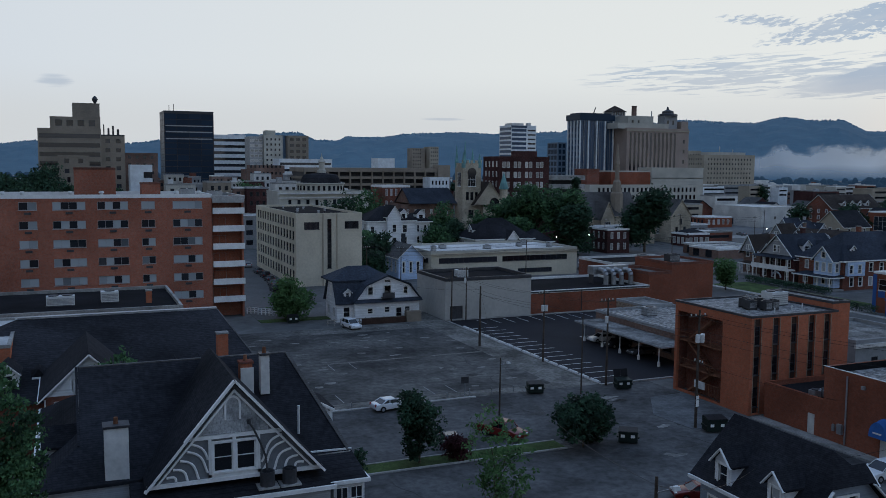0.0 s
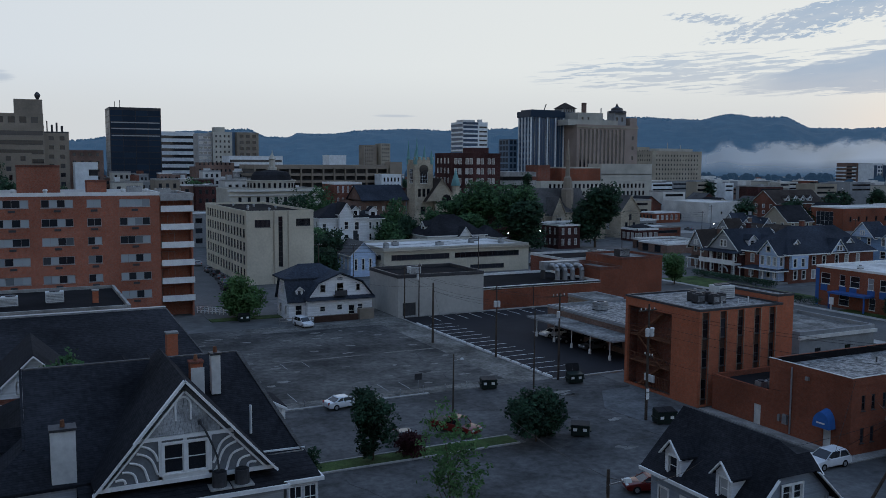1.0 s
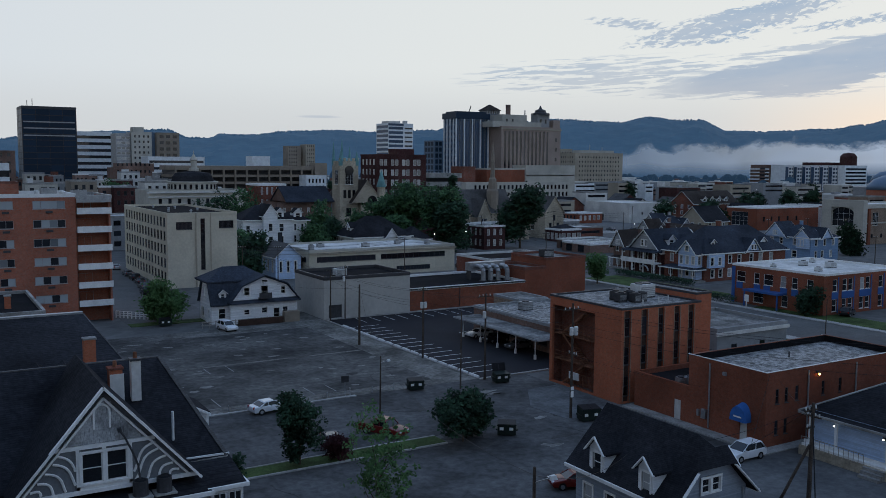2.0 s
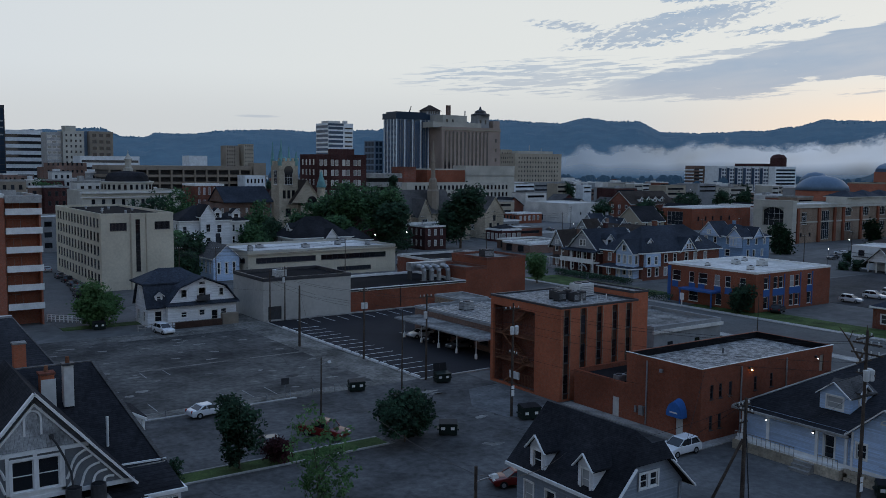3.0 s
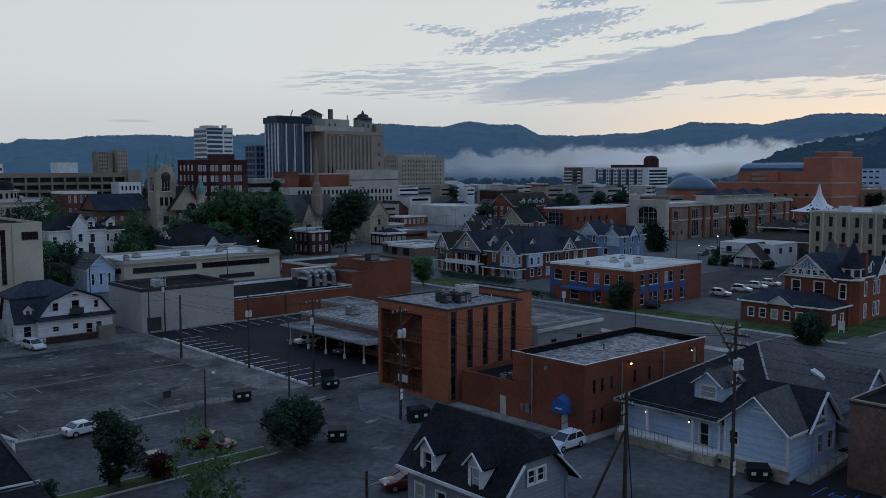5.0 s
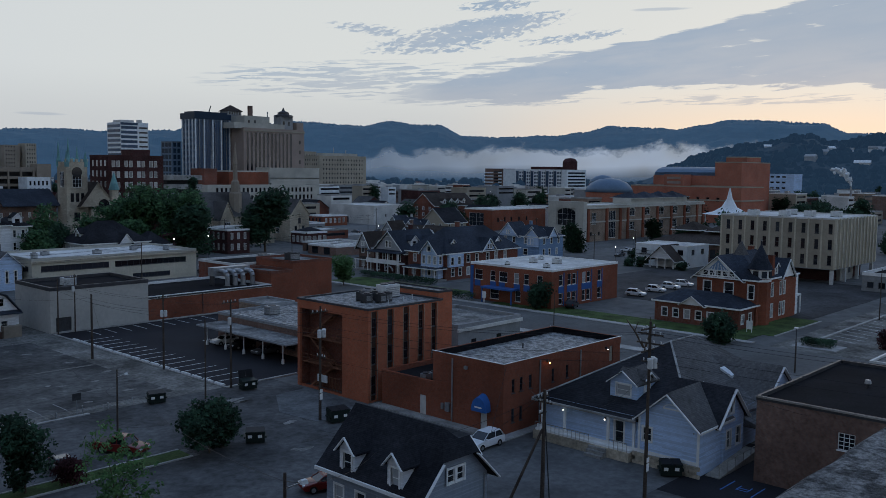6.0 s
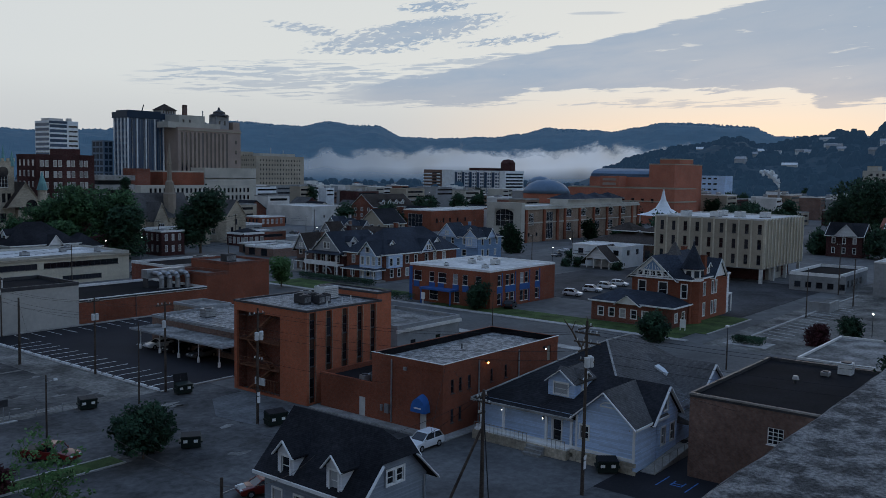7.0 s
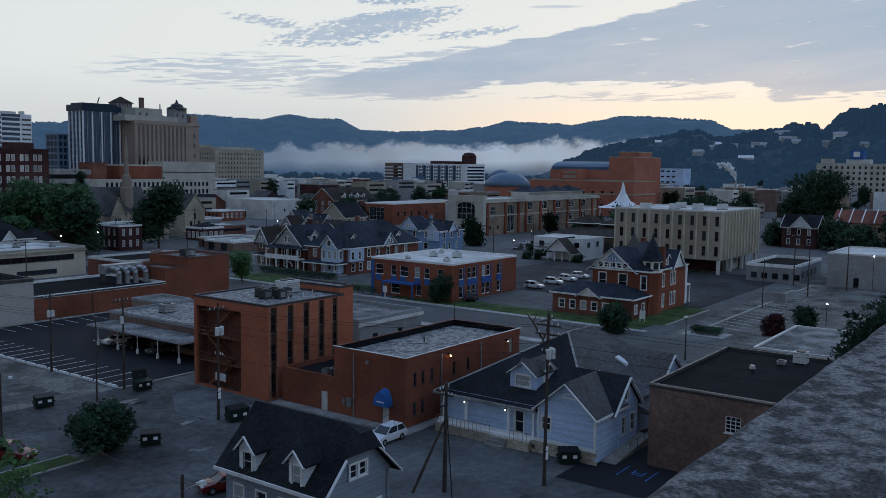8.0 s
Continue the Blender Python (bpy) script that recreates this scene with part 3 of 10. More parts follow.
def flat_top(parent, x0, x1, y0, y1, z, roof, cope, drop=0.45, wide=0.3, high=0.08, liner=False):
    """A flat roof behind a parapet with a coping."""
    part("roof", Mesh().box(x0 + 0.02, x1 - 0.02, y0 + 0.02, y1 - 0.02, z - drop - 0.2, z - drop), M[roof], parent)
    c = Mesh()
    e = 0.05
    for b in ((x0 - e, x1 + e, y0 - e, y0 + wide), (x0 - e, x1 + e, y1 - wide, y1 + e),
              (x0 - e, x0 + wide, y0 + wide, y1 - wide), (x1 - wide, x1 + e, y0 + wide, y1 - wide)):
        c.box(*b, z - drop - 0.05, z + high)
    part("coping", c, M[cope], parent)
    if liner:
        k, g = wide + 0.03, Mesh()
        for b in ((x0 + wide, x1 - wide, y0 + wide, y0 + k), (x0 + wide, x1 - wide, y1 - k, y1 - wide),
                  (x0 + wide, x0 + k, y0 + k, y1 - k), (x1 - k, x1 - wide, y0 + k, y1 - k)):
            g.box(*b, z - drop, z - 0.02)
        part("upstand", g, M["tar_roof"], parent, "black roofing felt up the parapet")


def block(name, label, x0, x1, y0, y1, h, wall, roof="gravel_roof", cope="concrete", holes=None, z0=0.0, group="", depth=0.18,
          drop=0.45, wide=0.3, high=0.08, category="building"):
    b = thing(name, label, category, group)
    walls(b, x0, x1, y0, y1, z0, h, M[wall], holes, depth)
    flat_top(b, x0, x1, y0, y1, h, roof, cope, drop, wide, high)
    return b


def gable_roof(parent, x0, x1, y0, y1, z0, z1, axis, roof, over=0.4, thick=0.22, wall=None, trim="trim", rake=True, name="roof"):
    """A ridge along axis ('x' or 'y'); gable walls and rake boards at its ends."""
    mid = (y0 + y1) / 2 if axis == "x" else (x0 + x1) / 2
    half = (y1 - y0) / 2 if axis == "x" else (x1 - x0) / 2
    s = (z1 - z0) / half
    a0, a1 = (x0, x1) if axis == "x" else (y0, y1)
    P = (lambda a, c, z: (a, mid + c, z)) if axis == "x" else (lambda a, c, z: (mid + c, a, z))
    m = Mesh()
    e = half + over
    for sg in (-1, 1):
        lo = [P(a0 - over, sg * e, z1 - s * e), P(a1 + over, sg * e, z1 - s * e), P(a1 + over, 0, z1), P(a0 - over, 0, z1)]
        flip = (sg == 1) == (axis == "x")
        lo = lo[::-1] if flip else lo
        m.hull(lo, [(p[0], p[1], p[2] + thick) for p in lo])
    r = part(name, m, M[roof], parent)
    if wall:
        for a, d in ((a0, 1), (a1, -1)):
            tri = [P(a, -half, z0), P(a, half, z0), P(a, 0, z1)]
            inn = [P(a + d * 0.15, -half, z0), P(a + d * 0.15, half, z0), P(a + d * 0.15, 0, z1)]
            part("gable_wall", Mesh().hull(tri, inn), M[wall], parent)
    if rake:
        for a in (a0 - over - 0.03, a1 + over + 0.03):
            for sg in (-1, 1):
                part("rake_board", Mesh().beam(P(a, sg * e, z1 - s * e + 0.06), P(a, 0, z1 + 0.06), 0.10, 0.34, (1, 0, 0) if axis == "x" else (0, 1, 0)), M[trim], parent)
        for sg in (-1, 1):
            part("gutter", Mesh().beam(P(a0 - over, sg * (e + 0.03), z1 - s * e + 0.08), P(a1 + over, sg * (e + 0.03), z1 - s * e + 0.08), 0.10, 0.24), M[trim], parent)
    return r


def hip_roof(parent, x0, x1, y0, y1, z0, z1, roof, over=0.4, thick=0.2, run=None, trim="trim", name="roof", deck=None):
    """A hipped roof; run is how far the hips come in (a flat deck is left where they do not meet)."""
    x0, x1, y0, y1 = x0 - over, x1 + over, y0 - over, y1 + over
    run = run or min(x1 - x0, y1 - y0) / 2 - 0.02
    b = [(x0, y0), (x1, y0), (x1, y1), (x0, y1)]
    t = [(x0 + run, y0 + run), (x1 - run, y0 + run), (x1 - run, y1 - run), (x0 + run, y1 - run)]
    m = Mesh().hull([(*p, z0) for p in b], [(*p, z0 + thick) for p in b])
    m.hull([(*p, z0 + thick) for p in b], [(*p, z1) for p in t])
    r = part(name, m, M[roof], parent)
    f = Mesh()
    for p, q in zip(b, b[1:] + b[:1]):
        f.beam((*p, z0 + thick / 2), (*q, z0 + thick / 2), 0.12, thick + 0.08)
    part("gutter", f, M[trim], parent)
    return r


def dormer(parent, x, y, z, w, d, h, facing, wall, roof, style="sash", trim="trim", top=0.9):
    """A gabled dormer whose face stands at (x, y, z), w wide, running d back into the roof."""
    turn = {"S": 0, "E": 90, "N": 180, "W": -90}[facing]
    hold = new("dormer", None)
    hold.parent, hold.matrix_basis = parent, pose(x, y, z, 0, 0, turn)
    m = Mesh()
    u = Vector((1, 0, 0))
    ww, hh = w * 0.52, h * 0.72
    hole = [((w - ww) / 2, h * 0.14, ww, hh)]
    o = Vector((-w / 2, 0, 0))
    wall_face(m, o, u, w, h, hole, 0.12)
    m.poly((-w / 2, 0, h), (w / 2, 0, h), (0, 0, h + w / 2 * top))
    m.poly((-w / 2, d, 0), (-w / 2, 0, 0), (-w / 2, 0, h), (-w / 2, d, h))
    m.poly((w / 2, 0, 0), (w / 2, d, 0), (w / 2, d, h), (w / 2, 0, h))
    face = part("dormer_wall", m, M[wall], hold)
    fd, gd = window_data(ww, hh, style)
    win = part("window", fd, None, hold, at=pose(-ww / 2, 0, h * 0.14))
    r, b = Mesh(), Mesh()
    e = w / 2 + 0.25
    zt = h + w / 2 * top
    for sg in (-1, 1):
        lo = [(sg * e, -0.3, zt - e * top), (0, -0.3, zt), (0, d, zt), (sg * e, d, zt - e * top)]
        lo = lo if sg < 0 else lo[::-1]
        lo = lo[::-1]
        r.hull(lo, [(p[0], p[1], p[2] + 0.16) for p in lo])
        b.beam((sg * e, -0.33, zt - e * top + 0.04), (0, -0.33, zt + 0.04), 0.08, 0.24, (0, 1, 0))
    part("dormer_roof", r, M[roof], hold)
    part("dormer_trim", b, M[trim], hold)
    part("pane", gd, None, win)
    return hold


def chimney(parent, x, y, z0, z1, w, d, material, cap="concrete", pots=0):
    c = part("chimney", Mesh().box(x - w / 2, x + w / 2, y - d / 2, y + d / 2, z0, z1), M[material], parent)
    m = Mesh().box(x - w / 2 - 0.08, x + w / 2 + 0.08, y - d / 2 - 0.08, y + d / 2 + 0.08, z1, z1 + 0.16)
    part("cap", m, M[cap], c)
    for i in range(pots):
        part("chimney_pot", Mesh().tube((x + (i - (pots - 1) / 2) * 0.5, y, z1 + 0.16), (x + (i - (pots - 1) / 2) * 0.5, y, z1 + 0.6), 0.16, 0.13, 10),
             M["rust"], c)
    return c


def air_unit(x, y, z, w=1.6, d=1.4, h=1.2, fans=1, turn=0.0, label="galvanised rooftop air-conditioning unit"):
    t = thing("air_conditioner", label, "air conditioner", "rooftop units", x, y, z, turn)
    part("base_rail", Mesh().box(-w / 2, w / 2, -d / 2, -d / 2 + 0.12, 0, 0.15).box(-w / 2, w / 2, d / 2 - 0.12, d / 2, 0, 0.15), M["metal_dark"], t)
    part("casing", Mesh().box(-w / 2, w / 2, -d / 2, d / 2, 0.15, h), M["metal_white" if "pale" in label or "white" in label else "metal_dark" if "dark" in label else "metal"], t)
    g = Mesh()
    for i in range(5):
        g.box(-w / 2 + 0.1, w / 2 - 0.1, -d / 2 - 0.03, -d / 2, 0.3 + i * (h - 0.5) / 5, 0.3 + (i + 0.55) * (h - 0.5) / 5)
    part("louvre", g, M["metal"], t)
    for i in range(fans):
        cx = (i - (fans - 1) / 2) * w / max(1, fans)
        part("fan_guard", Mesh().tube((cx, 0, h), (cx, 0, h + 0.12), min(w / fans, d) * 0.4, None, 16), M["metal_dark"], t)
    return t

# ---------- ground, roads, lots ----------
g = Mesh()
rings = [0, 60, 120, 200, 320, 500, 800, 1300, 2200, 4700]
seg = 48
g.v.append((0, 0, 0))
for r in rings[1:]:
    for i in range(seg):
        a = 2 * math.pi * i / seg
        g.v.append((r * math.cos(a), r * math.sin(a), 0.0))
for i in range(seg):
    g.f.append((0, 1 + i, 1 + (i + 1) % seg))
for k in range(len(rings) - 2):
    for i in range(seg):
        j = (i + 1) % seg
        a, b = 1 + k * seg, 1 + (k + 1) * seg
        g.f.append((a + i, b + i, b + j, a + j))
setting("ground", g, M["ground"], "grey city ground reaching to the horizon")


def sheet(name, label, material, *rects, z=0.02):
    for x0, x1, y0, y1 in rects:
        setting(name, Mesh().box(x0, x1, y0, y1, -0.1, z), M[material], label)


sheet("pavement_old_lot", "worn cracked asphalt of the large parking lot", "asphalt_old", (18, 58.5, 95.5, 146), z=0.03)
sheet("pavement_lower_lot", "grey asphalt of the lower parking lot and alley", "asphalt_mid", (18, 69.8, 77, 95.5), (18, 69.8, 40, 74.2), (46, 69.8, 74.2, 77), (44, 70, 20, 40))
sheet("pavement_alley", "dusty asphalt alley beside the lots", "dust", (57.2, 62.6, 95.5, 210), z=0.035)
sheet("pavement_dusty_edge", "dusty bleached strips along the old lot", "dust", (18, 57.2, 95.5, 98.0), (20, 57.2, 118.9, 119.5), (34, 57.2, 140.8, 146), z=0.036)
sheet("pavement_sealed_lot", "freshly sealed black asphalt parking lot", "asphalt_new", (62.9, 96, 95.3, 145.2), z=0.05)
sheet("road_north", "grey side street between brick and beige buildings", "road", (31, 46.5, 158, 420), z=0.03)
sheet("road_east", "grey asphalt street with grass verges", "road", (124, 140.5, -60, 420), z=0.03)
sheet("road_cross", "dusty grey cross street and forecourt", "dust", (140.5, 420, 20, 57), z=0.025)
sheet("road_avenue", "grey avenue running past the houses", "road", (40, 420, 176, 189), (150, 520, 130, 146), z=0.032)
sheet("pavement_east_lot", "asphalt parking lot beside the brick offices", "asphalt_lot", (172, 236, 62, 128), z=0.04)
sheet("pavement_sidewalk", "pale concrete sidewalk along the street", "kerb", (121.5, 123.8, 60, 170), (140.8, 142.4, 60, 170), z=0.12)
sheet("ground_verge", "strips of mown green grass", "grass", (142.6, 150, 62, 118), (113, 121.3, 92, 101), (112, 121.3, 76, 92), (150, 172, 60, 68),
      (21, 45.2, 74.4, 76.8), (142, 154, 132, 170), (31, 46, 155, 158), z=0.09)
sheet("pavement_forecourt", "dark asphalt forecourt between the houses", "asphalt_new", (69, 88, 20, 37.5), z=0.03)
sheet("pavement_back_lot", "grey asphalt yard in front of the blue house", "asphalt_yard", (53.6, 77, 37.5, 56), z=0.03)

# lot markings, kerbs and patches
rnd = random.Random(4)
m = Mesh()
for i in range(15):
    y = 98.6 + i * 2.72
    m.box(63.9, 68.9, y - 0.07, y + 0.07, 0.0, 0.058)
for i in range(9):
    x = 68.2 + i * 2.75
    m.box(x - 0.06, x + 0.06, 139.8, 144.6, 0.0, 0.058)
for y in (118.5, 124.0):
    m.box(77.5, 82.5, y - 0.06, y + 0.06, 0.0, 0.058)
m.box(77.5, 77.65, 118.5, 124, 0.0, 0.058)
setting("road_lines", m, M["line"], "white painted parking lines on black asphalt")
m = Mesh()
for x in (26.5, 29.4, 38.2, 41.0, 43.9):
    m.box(x - 0.05, x + 0.05, 98.6, 102.4, 0.0, 0.036)
for x in (27.0, 33.0, 36.1):
    m.box(x - 0.05, x + 0.05, 115.0, 118.6, 0.0, 0.036)
for i in range(5):
    x = 43 + i * 2.9
    m.box(x - 0.05, x + 0.05, 141.0, 145.5, 0.0, 0.036)
setting("road_faded_lines", m, M["faint"], "faded parking lines on worn asphalt")
m = Mesh()
for i in range(16):
    m.hull([(155 + i * 3.1, 52.8, 0), (153.6 + i * 3.1, 47.8, 0), (153.8 + i * 3.1, 47.8, 0), (155.2 + i * 3.1, 52.8, 0)], [(155 + i * 3.1, 52.8, 0.04), (153.6 + i * 3.1, 47.8, 0.04), (153.8 + i * 3.1, 47.8, 0.04), (155.2 + i * 3.1, 52.8, 0.04)])
for i in range(9):
    m.box(182, 187, 70 + i * 2.8, 70.14 + i * 2.8, 0, 0.05)
setting("road_stall_lines", m, M["worn_line"], "worn white stall lines in the street-side lots")
stop = Mesh().hull([(-0.15, -1.1, 0), (0.15, -1.1, 0), (0.15, 1.1, 0), (-0.15, 1.1, 0)],
                   [(-0.1, -1.05, 0.16), (0.1, -1.05, 0.16), (0.1, 1.05, 0.16), (-0.1, 1.05, 0.16)]).data("wheel_stop", M["line"])
for i in range(16):
    o = new("wheel_stop", stop)
    o.matrix_basis = pose(63.25, 97.2 + i * 2.72, 0.05)
    tagged(o, "white concrete wheel stop along the sealed lot", "wheel stop", "wheel stops of the sealed lot")
setting("trim_lot_kerb", Mesh().box(62.6, 62.9, 95, 145.2, 0, 0.16).box(62.6, 74, 94.8, 95.2, 0, 0.17).box(62.9, 96, 145.2, 145.6, 0, 0.25), M["kerb"],
        "low concrete kerb round the sealed lot")
setting("trim_old_kerb", Mesh().box(18, 45, 95.2, 95.7, 0, 0.14).box(21, 45.2, 74.15, 74.4, 0, 0.15).box(21, 45.2, 76.8, 77, 0, 0.15), M["kerb"],
        "worn concrete kerb between the lots")
setting("trim_street_kerb", Mesh().box(123.8, 124, 60, 170, 0, 0.15).box(140.5, 140.8, 60, 170, 0, 0.15).box(150, 172, 59.7, 60, 0, 0.15)
        .box(151, 226, 53.0, 53.5, 0, 0.22), M["kerb"], "concrete kerbs along the street")


def blotches(name, label, material, count, x0, x1, y0, y1, size, z):
    m = Mesh()
    for i in range(count):
        cx, cy, s = rnd.uniform(x0, x1), rnd.uniform(y0, y1), rnd.uniform(0.4, 1) * size
        st = rnd.uniform(1, 3.0)
        n, ph = 22, rnd.uniform(0, 6.28)
        ring = []
        for k in range(n):
            a = 2 * math.pi * k / n
            r = s * (0.8 + 0.2 * math.sin(2 * a + ph) + 0.12 * math.sin(5 * a + 2 * ph) + rnd.uniform(-0.05, 0.05))
            ring.append((cx + r * st * math.cos(a), cy + r * math.sin(a)))
        zz = z + i * 0.0001
        m.hull([(*p, 0.0) for p in ring], [(*p, zz) for p in ring])
    return setting(name, m, M[material], label)


blotches("pavement_patches", "tar patches and oil stains on the lots", "patch", 12, 24, 56, 98, 142, 1.0, 0.034)
blotches("pavement_bleached", "bleached dusty patches on the old lot", "pale_patch", 60, 22, 57, 98, 144, 0.6, 0.033)
blotches("pavement_alley_stains", "dark stains on the alley asphalt", "patch", 16, 47, 68, 58, 93, 0.9, 0.026)
blotches("pavement_alley_dust", "pale dust on the alley asphalt", "pale_patch", 12, 50, 69, 60, 94, 1.0, 0.0255)

slab = [(60.6, 81.0), (61.2, 75.1), (64.0, 74.0), (69.6, 75.6), (70.2, 87.8), (65.0, 87.6)]
setting("pavement_slab", Mesh().hull([(*p, 0.0) for p in slab], [(*p, 0.05) for p in slab]), M["slab"], "grey concrete slab beside the brick office")


def cracks(name, label, count, x0, x1, y0, y1, z, width):
    m = Mesh()
    for _ in range(count):
        x, y, a = rnd.uniform(x0, x1), rnd.uniform(y0, y1), rnd.uniform(0, 6.28)
        for k in range(rnd.randint(5, 14)):
            a += rnd.uniform(-0.5, 0.5)
            nx_, ny_ = x + 1.1 * math.cos(a), y + 1.1 * math.sin(a)
            if not (x0 < nx_ < x1 and y0 < ny_ < y1):
                break
            m.beam((x, y, z), (nx_, ny_, z), width * rnd.uniform(0.6, 1.2), 0.012)
            x, y = nx_, ny_
    return setting(name, m, M["patch"], label)


cracks("pavement_cracks", "tarred cracks wandering over the old lot", 10, 20, 58, 97, 144, 0.034, 0.08)
cracks("pavement_lower_cracks", "tarred cracks in the lower lot", 8, 24, 69, 56, 94, 0.024, 0.07)

# ---------- the roof under the camera ----------
PAR_Y, PAR_Z = 0.62, 27.42
roof_base = thing("lookout_building", "building with a rough concrete parapet under the viewpoint", "building")
walls(roof_base, -20, 30, -30, PAR_Y - 0.04, 0, PAR_Z - 0.3, M["brick_brown"])
part("roof", Mesh().box(-19.9, 29.9, -29.9, PAR_Y - 0.5, PAR_Z - 1.3, PAR_Z - 1.1), M["gravel_roof"], roof_base)
pm = Mesh()
nx = 260
for i in range(nx + 1):
    x = -6 + 36 * (i / nx)
    w = 0.012 * noise.noise((x * 3.1, 0, 0)) + 0.006 * noise.noise((x * 14, 3, 0))
    h = 0.006 * noise.noise((x * 5, 9, 0))
    for y, z in ((PAR_Y + w - 0.02, PAR_Z - 0.35), (PAR_Y + w, PAR_Z - 0.02 + h), (PAR_Y + w - 0.025, PAR_Z + h), (PAR_Y - 0.25, PAR_Z + 0.012 * noise.noise((x * 4, 5, 1))),
                 (PAR_Y - 0.5, PAR_Z), (PAR_Y - 0.52, PAR_Z - 1.2)):
        pm.v.append((x, y, z))
for i in range(nx):
    for k in range(5):
        a, b = i * 6 + k, (i + 1) * 6 + k
        pm.f.append((a, a + 1, b + 1, b))
part("parapet", pm, M["parapet"], roof_base, "rough lichen-grey concrete parapet")

# ---------- brick office, three storeys ----------
X0, X1, Y0, Y1, HT = 70.4, 83.4, 76.7, 90.2, 11.4
b = thing("brick_office", "three-storey orange brick office with dark window strips", "building")
strip_u = [0.5, 3.2, 5.9, 8.55, 10.95]
holes = {"S": [(u, 0.2, 0.9, 10.85, "void") for u in strip_u], "W": [(0.5, 0.25, 8.3, 9.9, "void")]}
walls(b, X0, X1, Y0, Y1, 0, HT, M["brick_red"], holes, 0.35)
# inner walls of the bay in darker brick: the recess shade is coloured in
part("back_wall", Mesh().box(X0 + 1.6, X0 + 1.8, Y1 - 9.0, Y1 - 0.3, 0, 10.4).box(X0 + 0.3, X0 + 1.7, Y1 - 0.45, Y1 - 0.3, 0, 10.3)
     .box(X0 + 0.3, X0 + 1.7, Y1 - 9.0, Y1 - 8.8, 0, 10.3), M["brick_dark"], b)
for u in strip_u:
    part("reveal", Mesh().box(X0 + u + 0.92, X0 + u + 1.04, Y0 - 0.05, Y0, 0.2, 11.05).box(X0 + u - 0.12, X0 + u - 0.02, Y0 - 0.05, Y0, 0.2, 11.05), M["brick_tan"], b)
    for z0, z1 in ((0.2, 0.9), (3.2, 4.6), (6.7, 8.0), (10.2, 11.05)):
        part("spandrel", Mesh().box(X0 + u, X0 + u + 0.9, Y0 + 0.22, Y0 + 0.33, z0, z1), M["spandrel"], b, "dark brown spandrel panel")
windows(b, Vector((X0, Y0 + 0.12, 0)), FACE["S"], [(u, z, 0.9, hh, "tall") for u in strip_u for z, hh in ((0.9, 2.3), (4.6, 2.1), (8.0, 2.2))])
flat_top(b, X0, X1, Y0, Y1, HT, "patched_roof", "metal_dark", 0.16, 0.22, 0.05)
walls(b, 83.42, 86.1, 77.5, 88.5, 0, 12.3, M["brick_red"], name="stair_tower_wall")
flat_top(b, 83.42, 86.1, 77.5, 88.5, 12.3, "patched_roof", "metal_dark", 0.2, 0.18, 0.03)
fe = thing("fire_escape", "rusty steel fire escape stairs in a recessed bay", "fire escape", x=X0, y=Y1, z=0)
for z in (3.3, 6.6):
    part("landing", Mesh().box(0.15, 1.5, -8.5, -0.9, z - 0.12, z), M["rust"], fe)
for z, y0, y1 in ((0, -2, -6.6), (3.3, -6.6, -2), (6.6, -2.0, -6.6)):
    st = Mesh()
    st.beam((0.35, y0, z), (0.35, y1, z + 3.3), 0.08, 0.22).beam((1.2, y0, z), (1.2, y1, z + 3.3), 0.08, 0.22)
    for k in range(1, 15):
        yy, zz = y0 + (y1 - y0) * k / 15, z + 3.3 * k / 15
        st.box(0.35, 1.2, yy - 0.13, yy + 0.13, zz - 0.02, zz + 0.02)
    part("stair_flight", st, M["rust"], fe)
for z in (3.3, 6.6):
    rl = Mesh()
    for hh in (0.5, 1.0):
        rl.beam((0.12, -8.5, z + hh), (0.12, -0.9, z + hh), 0.05, 0.05)
    for k in range(9):
        rl.beam((0.12, -8.5 + k * 0.95, z), (0.12, -8.5 + k * 0.95, z + 1.0), 0.04, 0.04)
    part("railing", rl, M["rust"], fe)
gate = part("cage_gate", Mesh().beam((0.05, -8.7, 2.0), (0.05, -3.7, 2.0), 0.06, 0.06), M["rust"], fe)
for k in range(18):
    part("bar", Mesh().beam((0.05, -8.6 + k * 0.28, 0), (0.05, -8.6 + k * 0.28, 2.0), 0.04, 0.04), M["rust"], gate)
part("meter_panel", Mesh().box(-0.15, 0.02, -6.0, -4.2, 1.2, 2.1), M["metal_white"], fe, "pale electric meter panel")
for x_, y_, w_ in ((74.6, 81.6, 1.2), (75.9, 80.4, 1.0), (76.6, 82.2, 1.0), (77.3, 80.8, 1.0), (75.2, 83.2, 1.1)):
    air_unit(x_, y_, HT - 0.16, w_, 1.0, 1.15, 1, label="dark grey rooftop condenser unit")
air_unit(80.0, 83.4, HT - 0.16, 2.6, 1.8, 1.7, 2, label="pale rooftop air-conditioning unit on rails")
air_unit(78.4, 85.6, HT - 0.16, 1.2, 1.0, 1.0, 1)
rp = thing("roof_vents", "thin metal vent pipes on the gravel roof", "pipe", x=79, y=79.5, z=HT - 0.35)
for dx_, dy_ in ((0, 0), (2.2, 0.6), (-3.6, -1.0)):
    part("pipe", Mesh().tube((dx_, dy_, 0), (dx_, dy_, 0.8), 0.07), M["metal_white"], rp)

